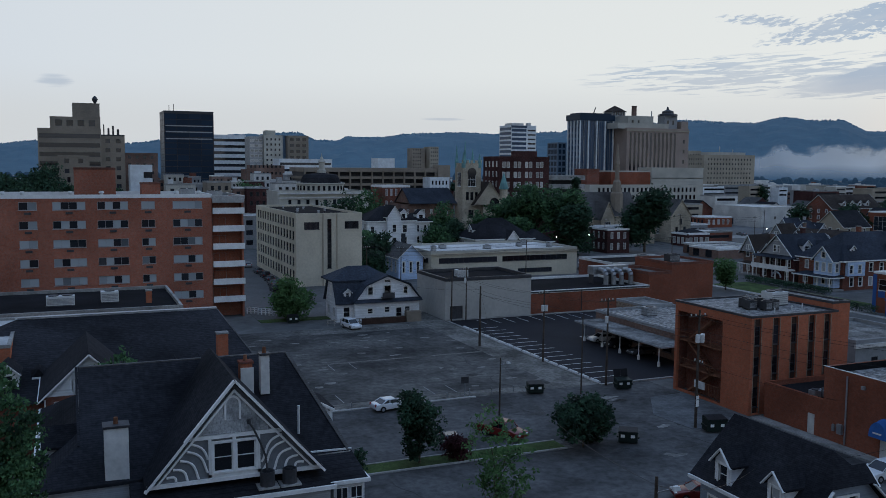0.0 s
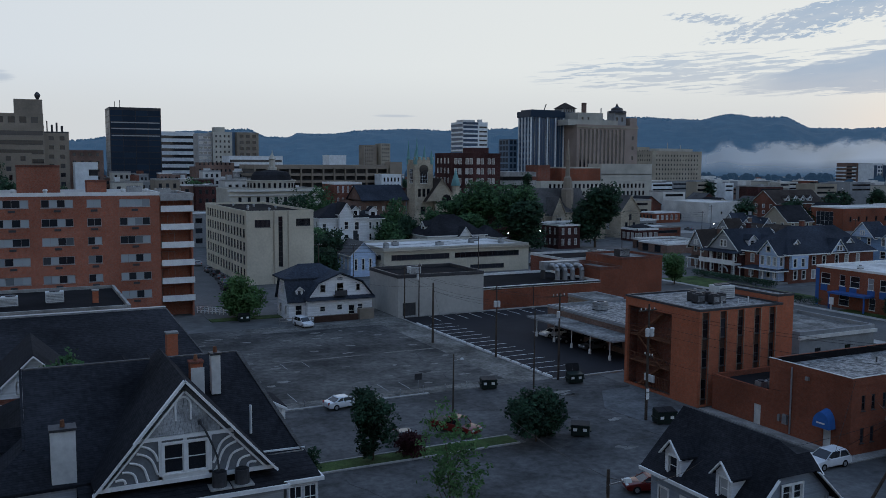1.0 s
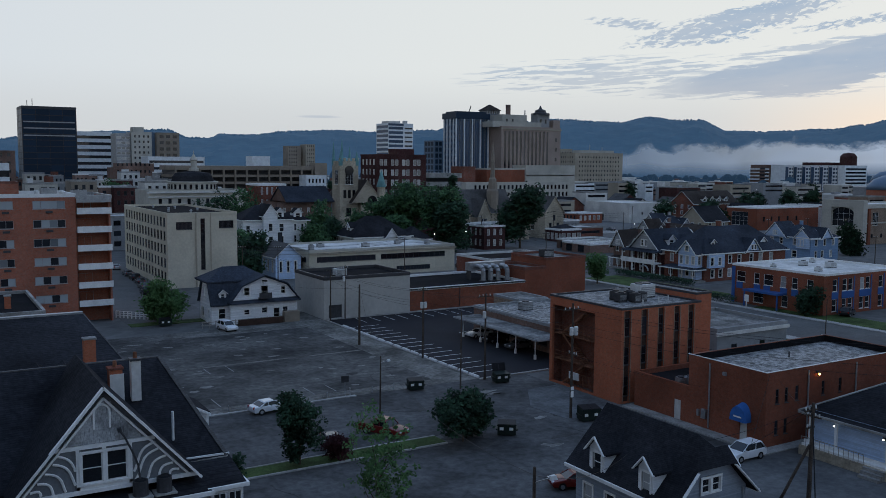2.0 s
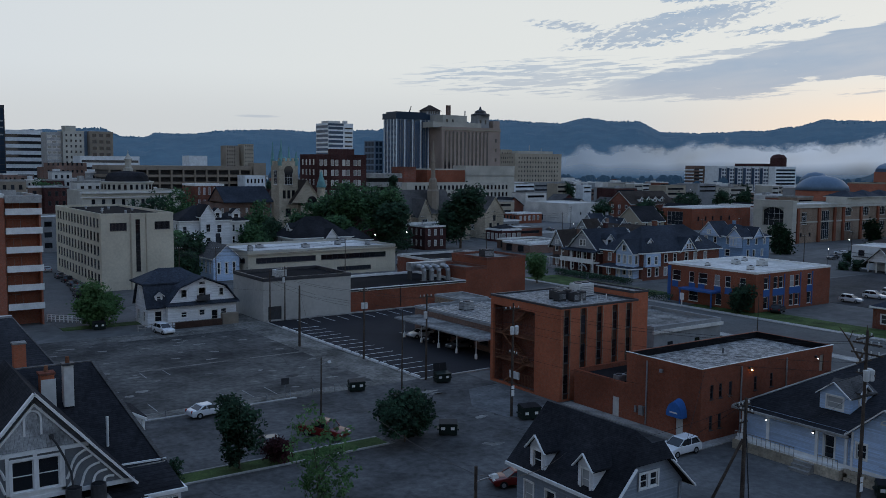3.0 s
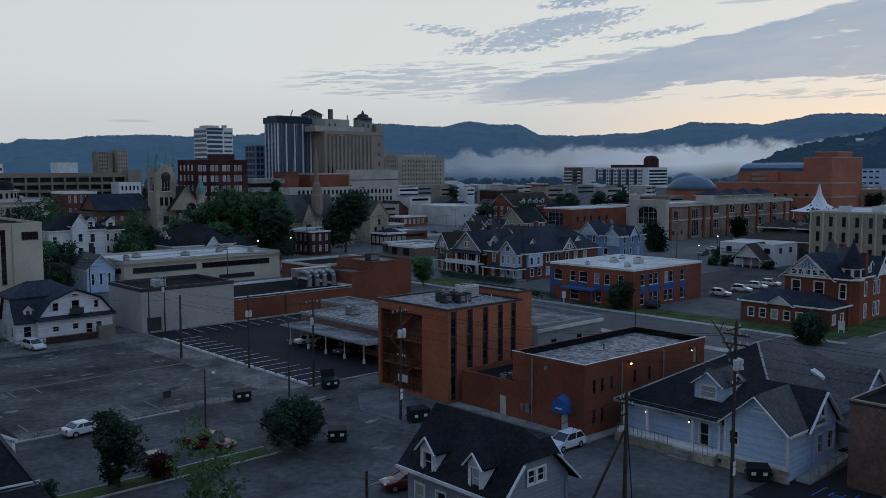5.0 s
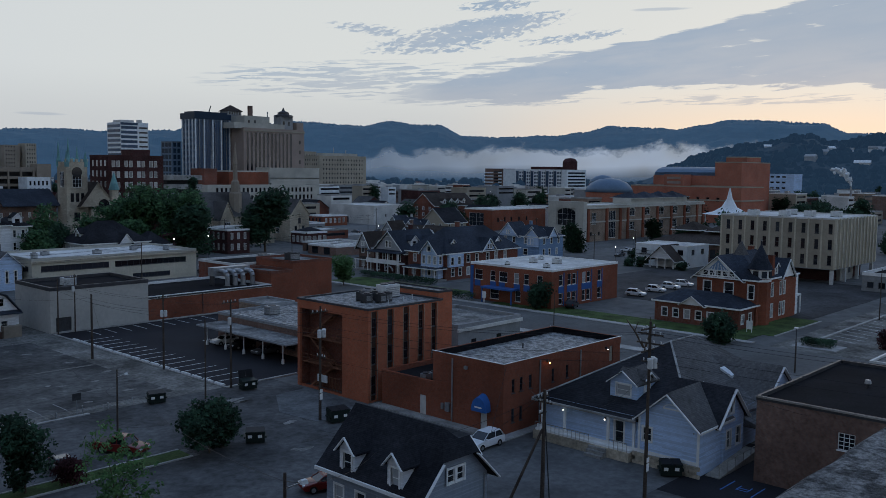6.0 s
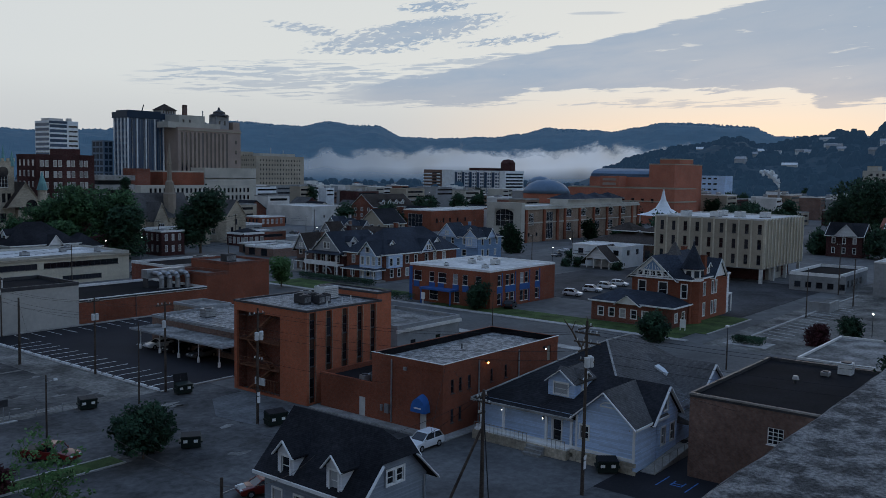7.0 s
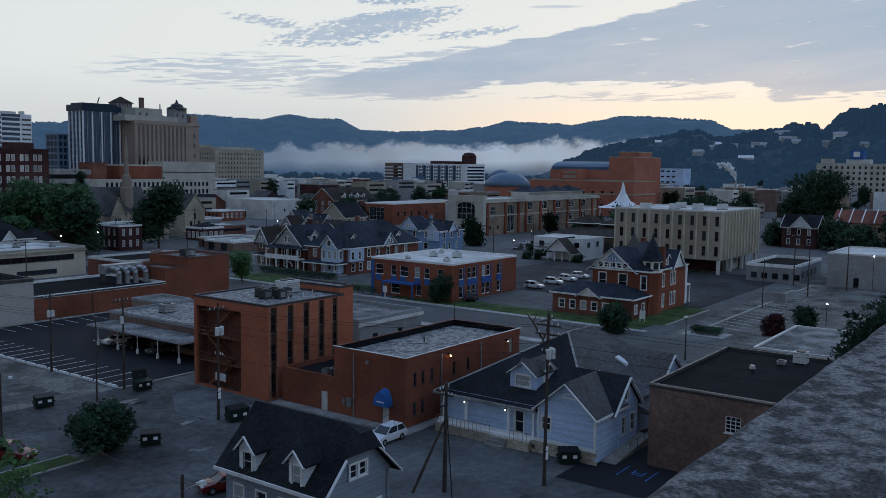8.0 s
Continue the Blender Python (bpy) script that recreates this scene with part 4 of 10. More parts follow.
# ---------- rust brick store with a gravel roof ----------
b = thing("brick_store", "low rust-brown brick store with a gravel roof", "building")
walls(b, 71.6, 94.6, 57.0, 67.2, 0, 7.7, M["brick_low"], {
    "W": [(7.0, 0.15, 1.0, 2.3, "void")],
    "S": [(1.4, 4.4, 0.5, 1.5, "tall"), (2.8, 4.4, 0.5, 1.5, "tall"), (4.4, 4.4, 0.5, 1.5, "tall"), (8.6, 4.4, 0.5, 1.5, "tall"), (11.4, 4.4, 0.5, 1.5, "tall"),
          (1.4, 1.2, 0.5, 1.5, "tall"), (2.8, 1.2, 0.5, 1.5, "tall"), (20.6, 4.9, 0.8, 1.9, "void")]}, 0.2)
flat_top(b, 71.6, 94.6, 57.0, 67.2, 7.7, "patched_roof", "brick_low", 0.75, 0.22, 0.02, liner=True)
part("roof_edge", Mesh().box(71.5, 71.66, 56.9, 67.3, 7.72, 7.78).box(71.66, 94.7, 56.9, 57.05, 7.72, 7.78), M["trim"], b, "thin white roof edge")
walls(b, 71.65, 82, 67.22, 75.6, 0, 4.1, M["brick_low"], {"W": [(6.3, 0.1, 1.0, 2.2, "void")]}, 0.15, name="annex_wall")
flat_top(b, 71.65, 82, 67.22, 75.6, 4.1, "tar_roof", "brick_low", 0.5, 0.28)
part("door", Mesh().box(71.75, 71.85, 59.2, 60.2, 0.15, 2.45), M["metal_white"], b, "pale steel side door")
part("annex_door", Mesh().box(71.72, 71.82, 68.32, 69.3, 0.1, 2.3), M["offwhite"], b, "cream side door")
part("hatch", Mesh().box(92.2, 93.0, 57.12, 57.2, 4.9, 6.8), M["tan"], b)
aw = Mesh()
for k in range(10):
    a0, a1 = math.pi * k / 10, math.pi * (k + 1) / 10
    aw.poly((70.7, 59.7 - math.cos(a0), 2.5 + 1.35 * math.sin(a0)), (70.7, 59.7 - math.cos(a1), 2.5 + 1.35 * math.sin(a1)),
            (71.6, 59.7 - math.cos(a1), 2.5 + 1.65 * math.sin(a1)), (71.6, 59.7 - math.cos(a0), 2.5 + 1.65 * math.sin(a0)))
aw.v.extend([(70.7, 59.7 - math.cos(math.pi * k / 10), 2.5 + 1.35 * math.sin(math.pi * k / 10)) for k in range(11)])
aw.f.append(tuple(range(len(aw.v) - 11, len(aw.v))))
aw.box(70.7, 71.6, 58.7, 58.72, 2.3, 2.55).box(70.7, 71.6, 60.68, 60.7, 2.3, 2.55).box(70.68, 70.7, 58.7, 60.7, 2.3, 2.55)
part("awning", aw, M["blue_cloth"], b, "rounded royal-blue cloth awning")
part("writing_bar", Mesh().box(70.66, 70.675, 59.2, 60.2, 2.7, 2.86), M["trim"], b)
for px_, py_ in ((71.5, 64.2), (77.9, 56.9), (85.8, 56.9)):
    part("drainpipe", Mesh().tube((px_, py_, 0.3), (px_, py_, 7.3), 0.09), M["metal"], b)
part("meter_box", Mesh().box(71.3, 71.6, 64.5, 65.1, 1.2, 2.2).box(71.4, 71.6, 65.5, 65.8, 1.3, 2.0), M["metal"], b)
wl_ = part("wall_lamp", Mesh().box(79.1, 79.45, 56.72, 57.0, 6.85, 7.1), M["metal_dark"], b)
part("bulb", Mesh().tube((79.28, 56.7, 6.83), (79.28, 56.6, 6.75), 0.09, 0.09, 8), glowing("sodium_lamp", (1.0, 0.42, 0.10), 14), wl_)
wl_ = part("wall_lamp", Mesh().box(91.15, 91.45, 56.72, 57.0, 6.62, 6.87), M["metal_dark"], b)
part("bulb", Mesh().tube((91.3, 56.7, 6.6), (91.3, 56.62, 6.52), 0.05, 0.05, 8), glowing("cool_lamp", (0.9, 0.95, 1.0), 6), wl_)
part("exhaust", Mesh().box(71.35, 71.6, 62.0, 62.4, 6.4, 6.75), M["metal"], b)
air_unit(72.9, 69.6, 3.6, 0.9, 0.9, 0.9, 1)
air_unit(74.1, 69.4, 3.6, 1.1, 0.9, 0.9, 1)
rv = thing("roof_vent", "small dark vent pipe on the gravel roof", "pipe", x=82, y=62.5, z=7.2)
part("pipe", Mesh().tube((0, 0, 0), (0, 0, 0.6), 0.09), M["metal_dark"], rv)

# ---------- concrete walk beside the store ----------
setting("pavement_store_walk", Mesh().box(70.1, 71.6, 56, 76, 0, 0.14).box(69.8, 95, 55.6, 57, 0, 0.13), M["concrete"], "narrow concrete walk along the brick store")

# ---------- carport building ----------
b = thing("carport_office", "flat-roofed office with a low carport canopy", "building")
walls(b, 80.5, 96, 97, 124, 0, 4.3, M["brick_brown"], {"W": cells(2, 4, 6, 1.0, 3, 1, 2.2, 1.6, "office")})
flat_top(b, 80.5, 96, 97, 124, 4.4, "patched_roof", "greystone", 0.3, 0.22)
part("canopy", Mesh().box(75.5, 80.45, 99.5, 122.5, 2.9, 3.15), M["greystone"], b, "flat concrete-edged carport canopy")
part("canopy_roof", Mesh().box(75.7, 80.4, 99.7, 122.3, 3.15, 3.2), M["gravel_roof"], b)
for y in (101, 105.8, 110.6, 115.4, 120.5):
    p_ = part("canopy_post", Mesh().tube((76.2, y, 0), (76.2, y, 2.75), 0.08), M["trim"], b)
    part("post_base", Mesh().tube((76.2, y, 0), (76.2, y, 0.7), 0.22, 0.2, 10), M["trim"], p_)
part("chase", Mesh().box(80.95, 81.2, 97.6, 123.4, 4.1, 4.55), M["metal"], b)
walls(b, 90, 96.2, 124.05, 132, 0, 4.6, M["brick_tan"], name="rear_wall")
flat_top(b, 90, 96.2, 124.05, 132, 4.6, "gravel_roof", "greystone", 0.3, 0.22)
air_unit(86.5, 117.5, 4.1, 2.0, 1.6, 1.4, 1)
air_unit(84.0, 103.0, 4.1, 1.3, 1.2, 1.0, 1)
# grey service block behind the brick office
b = block("service_building", "low grey flat-roofed service building", 97, 112, 86, 100, 5.0, "panel_grey", "gravel_roof", "greystone", {"S": [(3, 1, 1.2, 1.6, "office"), (9, 1, 1.2, 1.6, "office")]})
part("fascia", Mesh().box(96.7, 112.3, 85.7, 86.0, 4.0, 4.5), M["offwhite"], b)

# ---------- grey block warehouse and brick hall ----------
b = block("block_warehouse", "pale grey painted block warehouse with a tar roof", 62.6, 80.2, 145.9, 160, 7.7, "block", "tar_roof", "metal_dark",
          {"S": [(0.9, 0.2, 2.6, 2.4, "void")]}, drop=0.5)
part("delivery_door", Mesh().box(63.5, 66.1, 146.08, 146.2, 0.2, 2.6), M["metal_dark"], b)
air_unit(68, 151, 7.2, 2.2, 1.6, 1.4, 1, label="white rooftop air-conditioning unit")
b = thing("brick_hall", "long low brick hall with a black tar roof", "building")
walls(b, 80.3, 108, 147.0, 166, 0, 4.3, M["brick_low"])
flat_top(b, 80.3, 108, 147.0, 166, 4.3, "tar_roof", "trim", 0.4, 0.3)
walls(b, 108.02, 113.6, 147.1, 158, 0, 6.9, M["brick_low"], name="step_wall")
flat_top(b, 108.02, 113.6, 147.1, 158, 6.9, "gravel_roof", "brick_dark", 0.5, 0.3)
walls(b, 113.62, 124.2, 147.2, 160, 0, 8.6, M["brick_low"], name="tall_wall")
flat_top(b, 113.62, 124.2, 147.2, 160, 8.6, "gravel_roof", "brick_dark", 0.4, 0.25)
walls(b, 108.05, 128, 160.1, 174, 0, 7.4, M["brick_dark"], name="rear_wall")
flat_top(b, 108.05, 128, 160.1, 174, 7.4, "tar_roof", "metal_white", 0.4, 0.25)
part("gutter", Mesh().box(80.4, 108, 146.8, 147.0, 4.0, 4.25).tube((92, 146.85, 0.2), (92, 146.85, 4.0), 0.08), M["metal_dark"], b)
for dx_ in (0, 1.6, 3.2, 5.2):
    t = thing("exhaust_duct", "bulky galvanised exhaust duct on the hall roof", "duct", "roof ducts", 101.4 + dx_, 153.6 - 0.25 * dx_, 3.9)
    bend = Mesh()
    pts_ = [(0, -0.9, 0), (0, -0.9, 1.9), (0, -0.65, 2.5), (0, 0.0, 2.9), (0, 1.6, 2.9)]
    for a_, c_ in zip(pts_, pts_[1:]):
        bend.tube(a_, c_, 0.5, 0.5, 14)
    part("elbow", bend, M["metal"], t)
    part("flange", Mesh().tube((0, -0.9, 0), (0, -0.9, 0.15), 0.8, 0.8, 14), M["metal_dark"], t)
t = thing("duct_plenum", "long pale duct box on the hall roof", "duct", x=104.5, y=155.4, z=3.9)
part("box", Mesh().box(-4.6, 4.2, 0, 2.0, 1.9, 3.6), M["metal"], t)
for x in (-4.4, 0, 3.8):
    part("stand", Mesh().box(x, x + 0.2, 0.2, 1.8, 0, 1.9), M["metal_dark"], t)
air_unit(118, 153, 8.2, 2.6, 2, 1.6, 2, label="dark rooftop air-conditioning unit")
air_unit(120, 166, 7.0, 2, 2, 1.4, 1)

# ---------- long beige office with a white roof ----------
b = block("beige_office", "long two-storey beige office with ribbon windows", 82, 123.5, 200, 222, 7.0, "beige", "white_roof", "cream",
          {"S": [(2.0, 4.0, 16, 1.3, "band"), (19.5, 4.0, 19, 1.3, "band"), (6, 0.9, 10, 1.1, "band"), (24, 0.9, 10, 1.1, "band")],
           "W": cells(2, 5, 4, 4.0, 3, 1, 3.0, 1.2, "office")})
part("fascia", Mesh().box(81.7, 123.8, 199.6, 200.0, 6.0, 6.35), M["tan"], b)
for x, y in ((85, 206), (90, 212), (101, 208), (112, 211), (119, 207), (116, 216)):
    air_unit(x, y, 6.55, rnd.uniform(1, 2), 1.3, rnd.uniform(0.8, 1.3), 1)

# ---------- beige five-storey building ----------
b = block("beige_block", "five-storey beige building with rows of small windows", 48.0, 63.8, 199, 245, 16.9, "beige", "tar_roof", "beige",
          {"S": [(1.9, 13.2, 3.6, 1.7, "band"), (11.6, 13.3, 3.4, 1.7, "band"), (7.4, 4.0, 1.0, 11.6, "slot")],
           "W": cells(2.2, 3.1, 14, 1.6, 3.05, 5, 1.65, 2.0, "tall")})
part("pilaster", Mesh().box(54.2, 54.5, 198.8, 199, 0, 16.9).box(57.6, 57.8, 198.85, 199, 0, 16.9), M["tan"], b)
for x, y in ((52, 214), (54, 222), (57, 228), (53, 234), (60, 218), (56, 209)):
    t = thing("roof_vent", "small metal vent on the flat roof", "vent", "roof vents of the beige building", x, y, 16.4)
    part("pipe", Mesh().tube((0, 0, 0), (0, 0, 0.5), 0.25), M["metal"], t)
    part("cowl", Mesh().tube((0, 0, 0.5), (0, 0, 0.75), 0.4, 0.2), M["metal"], t)

# ---------- red brick apartment tower with balconies ----------
b = thing("apartment_building", "seven-storey red brick apartment building with white balconies", "building")
AZ = 22.6
fl = 3.24
cols = [(-30.5, 3.6, "strip"), (-24.8, 1.4, "strip2"), (-19.2, 2.6, "strip2"), (-13.3, 1.4, "strip2"), (-7.6, 2.8, "strip2"), (-2.4, 5.2, "strip"), (4.7, 5.0, "strip"), (11.9, 2.3, "strip2"), (17.2, 5.1, "strip")]
holes = [(c + 34, AZ - 2.48 - k * fl, w, 1.35, st) for c, w, st in cols for k in range(7) if AZ - 2.48 - k * fl > 0.5]
walls(b, -34, 24, 163.5, 182, 0, AZ, M["brick_apt"], {"S": holes})
flat_top(b, -34, 24, 163.5, 182, AZ, "gravel_roof", "trim", 0.5, 0.35)
for c, w, st in cols:
    for k in range(7):
        x = c + w / 2
        z = AZ - 2.48 - k * fl - 0.75
        part("wall_vent", Mesh().box(x - 0.55, x + 0.55, 163.38, 163.5, z, z + 0.38), M["metal_dark"], b)
walls(b, 24.02, 26.2, 166.2, 182, 0, AZ - 0.6, M["brick_apt"], name="balcony_back_wall")
part("end_wall", Mesh().box(24.02, 29.4, 166.0, 166.2, 0, AZ - 0.6).box(29.4, 29.7, 163.7, 178, 0, AZ - 0.6), M["brick_apt"], b)
flat_top(b, 24.02, 29.9, 163.4, 182, AZ - 0.3, "gravel_roof", "metal", 0.4, 0.3)
part("roof_fascia", Mesh().box(24.1, 29.8, 163.2, 163.4, AZ - 1.5, AZ - 0.3), M["metal"], b)
for k in range(8):
    z = AZ - 3.25 - k * fl
    if z < 0:
        break
    bal = part("balcony", Mesh().box(24.05, 29.75, 163.2, 166, z - 0.2, z), M["concrete"], b)
    part("balcony_panel", Mesh().box(24.1, 29.8, 163.05, 163.2, z - 0.25, z + 0.85), M["trim"], bal, "white balcony panel")
    windows(b, Vector((24.05, 165.95, z)), FACE["S"], [(0.4, 0.1, 2.4, 2.0, "strip2")])
for x0, x1, y0, y1, h in ((1.2, 8.0, 168, 178, 27.2), (12.3, 15.5, 167, 171, 24.6), (-30, -26, 168, 174, 24.6)):
    walls(b, x0, x1, y0, y1, AZ - 0.5, h, M["brick_apt"], name="penthouse_wall")
    flat_top(b, x0, x1, y0, y1, h, "tar_roof", "brick_dark", 0.2, 0.2)
for x in (-10, -7, 0.5, 5.5, 18, 22, -16, -21):
    t = thing("roof_vent", "white mushroom vent on the apartment roof", "vent", "roof vents of the apartments", x, 165.2, AZ - 0.5)
    part("pipe", Mesh().tube((0, 0, 0), (0, 0, 0.8), 0.3), M["metal_white"], t)
    part("cowl", Mesh().tube((0, 0, 0.8), (0, 0, 1.15), 0.5, 0.3), M["metal_white"], t)
air_unit(20.5, 170, AZ - 0.5, 2.6, 2, 1.4, 2)
air_unit(25.5, 170, AZ - 0.7, 2.6, 2, 1.2, 2)

# ---------- gambrel house ----------
b = thing("gambrel_house", "white gambrel-roofed house with a dark shingle roof", "house")
gx0, gx1, gy0, gy1 = 46.7, 58.9, 149.5, 161
walls(b, gx0, gx1, gy0, gy1, 0, 4.0, M["siding_white"], {"S": [(2.3, 1.5, 1.0, 0.9, "sash_dark"), (5.5, 1.6, 1.0, 1.0, "sash_dark"), (7.7, 0.3, 1.1, 2.1, "sash_dark"), (9.4, 1.4, 1.0, 1.1, "sash_dark")]})
prof = [(-6.1, 4.0), (-4.1, 6.45), (0, 8.1), (4.1, 6.45), (6.1, 4.0)]
cxm = (gx0 + gx1) / 2
for yy in (gy0, gy1 - 0.15):
    part("gable_wall", Mesh().hull([(cxm + x, yy, z) for x, z in prof], [(cxm + x, yy + 0.15, z) for x, z in prof]), M["siding_white"], b)
windows(b, Vector((gx0, gy0 - 0.1, 0)), FACE["S"], [(2.3, 4.9, 1.0, 1.4, "sash_dark"), (5.4, 4.4, 1.3, 2.1, "sash_dark"), (9.1, 4.9, 0.8, 1.3, "sash_dark"), (5.5, 7.0, 1.1, 0.55, "sash_dark")])
rf, rk = Mesh(), Mesh()
over = [(-6.5, 3.6), (-4.2, 6.6), (0, 8.28), (4.2, 6.6), (6.5, 3.6)]
for (xa, za), (xb, zb) in zip(over, over[1:]):
    lo = [(cxm + xa, gy0 - 0.5, za), (cxm + xb, gy0 - 0.5, zb), (cxm + xb, gy1 + 0.4, zb), (cxm + xa, gy1 + 0.4, za)]
    rf.hull(lo, [(p[0], p[1], p[2] + 0.2) for p in lo])
    rk.beam((cxm + xa, gy0 - 0.54, za + 0.02), (cxm + xb, gy0 - 0.54, zb + 0.02), 0.08, 0.26, (0, 1, 0))
part("roof", rf, M["roof_blue"], b)
part("rake_board", rk, M["roof_blue"], b)
part("pent_roof", Mesh().hull([(gx0 - 0.3, gy0 - 0.8, 3.55), (gx1 + 0.4, gy0 - 0.8, 3.55), (gx1 + 0.4, gy0, 3.55), (gx0 - 0.3, gy0, 3.55)],
                              [(gx0 - 0.3, gy0 - 0.8, 3.7), (gx1 + 0.4, gy0 - 0.8, 3.7), (gx1 + 0.4, gy0, 4.15), (gx0 - 0.3, gy0, 4.15)]), M["roof_blue"], b)
# cross wing with steep lower slopes and a hip above
wx0, wx1, wy0, wy1 = 43.7, gx0 - 0.02, gy0 + 1.4, gy0 + 8.6
walls(b, wx0, wx1, wy0, wy1, 0, 3.6, M["siding_white"], {"W": [(1.4, 0.8, 1.0, 1.7, "sash_dark"), (4.8, 0.8, 1.0, 1.7, "sash_dark")], "S": [(1.2, 0.9, 1.2, 1.8, "sash_dark")]}, name="wing_wall")
part("wing_gable", Mesh().hull([(wx0, wy0, 3.6), (wx0, wy1, 3.6), (wx0, wy1 - 1.7, 7.0), (wx0, wy0 + 1.7, 7.0)], [(wx0 + 0.15, wy0, 3.6), (wx0 + 0.15, wy1, 3.6), (wx0 + 0.15, wy1 - 1.7, 7.0), (wx0 + 0.15, wy0 + 1.7, 7.0)]), M["siding_white"], b)
windows(b, Vector((wx0 - 0.08, wy1, 0)), FACE["W"], [(3.1, 4.6, 1.0, 1.6, "sash_dark")])
for ya, yb in ((wy0 - 0.5, wy0 + 1.6), (wy1 + 0.5, wy1 - 1.6)):
    lo = [(wx0 - 0.4, ya, 3.2), (cxm, ya, 3.2), (cxm, yb, 7.0), (wx0 - 0.4, yb, 7.0)]
    part("wing_roof", Mesh().hull(lo, [(p[0], p[1], p[2] + 0.2) for p in lo]), M["roof_blue"], b)
hip_roof(b, wx0 - 0.1, 54.6, wy0 + 1.7, wy1 + 1.6, 7.1, 9.5, "roof_blue", 0.3, name="upper_roof", trim="roof_blue")
dormer(b, 45.7, wy0 + 0.2, 4.3, 1.3, 1.8, 1.1, "S", "siding_white", "roof_blue", "sash_dark")
part("balcony_rail", Mesh().box(51.5, 53.8, gy0 - 1.0, gy0 - 0.9, 4.4, 5.3).box(51.5, 53.8, gy0 - 1.0, gy0, 4.3, 4.42), M["metal_dark"], b)
part("porch_screen", Mesh().box(47.2, 55.4, gy0 - 2.3, gy0 - 2.15, 0, 1.1), M["spandrel"], b, "dark board screen round the patio")
part("patio_shed", Mesh().box(55.6, 58.4, gy0 - 2.4, gy0 - 1.2, 0, 1.9), M["tan_dark"], b, "brown lean-to beside the door")
dormer(b, 44.6, 154.5, 4.6, 2.0, 2.2, 1.3, "W", "siding_white", "roof_dark")

# ---------- second house: long dark roof ----------
b = thing("long_roof_house", "brick house with a long dark shingle roof", "house")
walls(b, -16, 18.0, 87, 106, 0, 6.5, M["brick_dark"], {"S": [(2, 3.6, 1.2, 1.9, "sash"), (30, 3.6, 1.2, 1.9, "sash")]})
lr = Mesh()
lr.hull([(-17, 86, 6.4), (18.6, 86, 6.4), (18.6, 106.6, 6.4), (-17, 106.6, 6.4)], [(-5.2, 105.6, 11.0), (15.8, 105.4, 11.0), (15.9, 106.3, 11.0), (-5.2, 106.5, 11.0)])
part("roof", lr, M["roof_dark"], b)
part("ridge_cap", Mesh().box(-5.4, 15.9, 105.5, 106.3, 11.0, 11.2), M["metal"], b, "pale metal ridge capping")
part("corner_board", Mesh().beam((15.9, 105.4, 11.0), (18.6, 86, 6.45), 0.12, 0.08), M["roof_grey"], b)
chimney(b, 14.4, 92.5, 7.2, 10.5, 1.1, 1.0, "brick_red", "concrete")
for x in (4.6, 9.6, 12.0, -3.0):
    v = part("roof_vent", Mesh().hull([(x - 0.8, 91, 7.4), (x + 0.8, 91, 7.4), (x + 0.8, 93.2, 8.0), (x - 0.8, 93.2, 8.0)],
                                      [(x - 0.03, 90.9, 8.5), (x + 0.03, 90.9, 8.5), (x + 0.03, 93.4, 8.5), (x - 0.03, 93.4, 8.5)]), M["roof_dark"], b)
    part("vent_face", Mesh().box(x - 0.6, x + 0.6, 90.9, 90.98, 7.5, 7.75), M["trim"], v)
b2 = thing("white_gable_house", "white-gabled brick house wing with dark roof", "house")
walls(b2, -2.4, 5.0, 82, 88, 0, 7.9, M["brick_dark"], {"S": [(0.8, 5.55, 1.15, 1.9, "sash_plain"), (4.6, 5.5, 1.1, 1.9, "sash_plain")]})
gable_roof(b2, -2.4, 5.0, 82, 92, 7.9, 11.4, "y", "roof_dark", 0.45, wall="siding_white")
windows(b2, Vector((-2.4, 81.95, 0)), FACE["S"], [(2.3, 8.2, 0.7, 1.1, "sash_plain"), (3.3, 8.2, 0.7, 1.1, "sash_plain")])
part("drainpipe", Mesh().tube((-2.3, 81.85, 0), (-2.3, 81.85, 7.7), 0.07), M["trim"], b2)
dormer(b, -5.6, 89.0, 7.4, 1.9, 3.0, 1.3, "S", "siding_white", "roof_dark")

# ---------- flat-roofed building between ----------
b = block("flat_roof_shop", "flat-roofed building with a black tar roof", -34, 13.2, 116, 136, 10.0, "brick_dark", "tar_roof", "concrete", drop=0.35)
air_unit(-1.2, 123.5, 9.65, 3.4, 1.6, 1.3, 2, label="pale rooftop air-conditioning unit")
air_unit(4.8, 124.5, 9.65, 2.2, 1.6, 1.5, 1, label="pale rooftop air-conditioning unit")
chimney(b, 9.6, 122.5, 9.6, 11.2, 0.7, 0.7, "brick_red")
b = block("white_roof_shop", "low building with a pale membrane roof", -34, -5.6, 95, 112, 10.2, "brick_red", "white_roof", "concrete", drop=0.2)

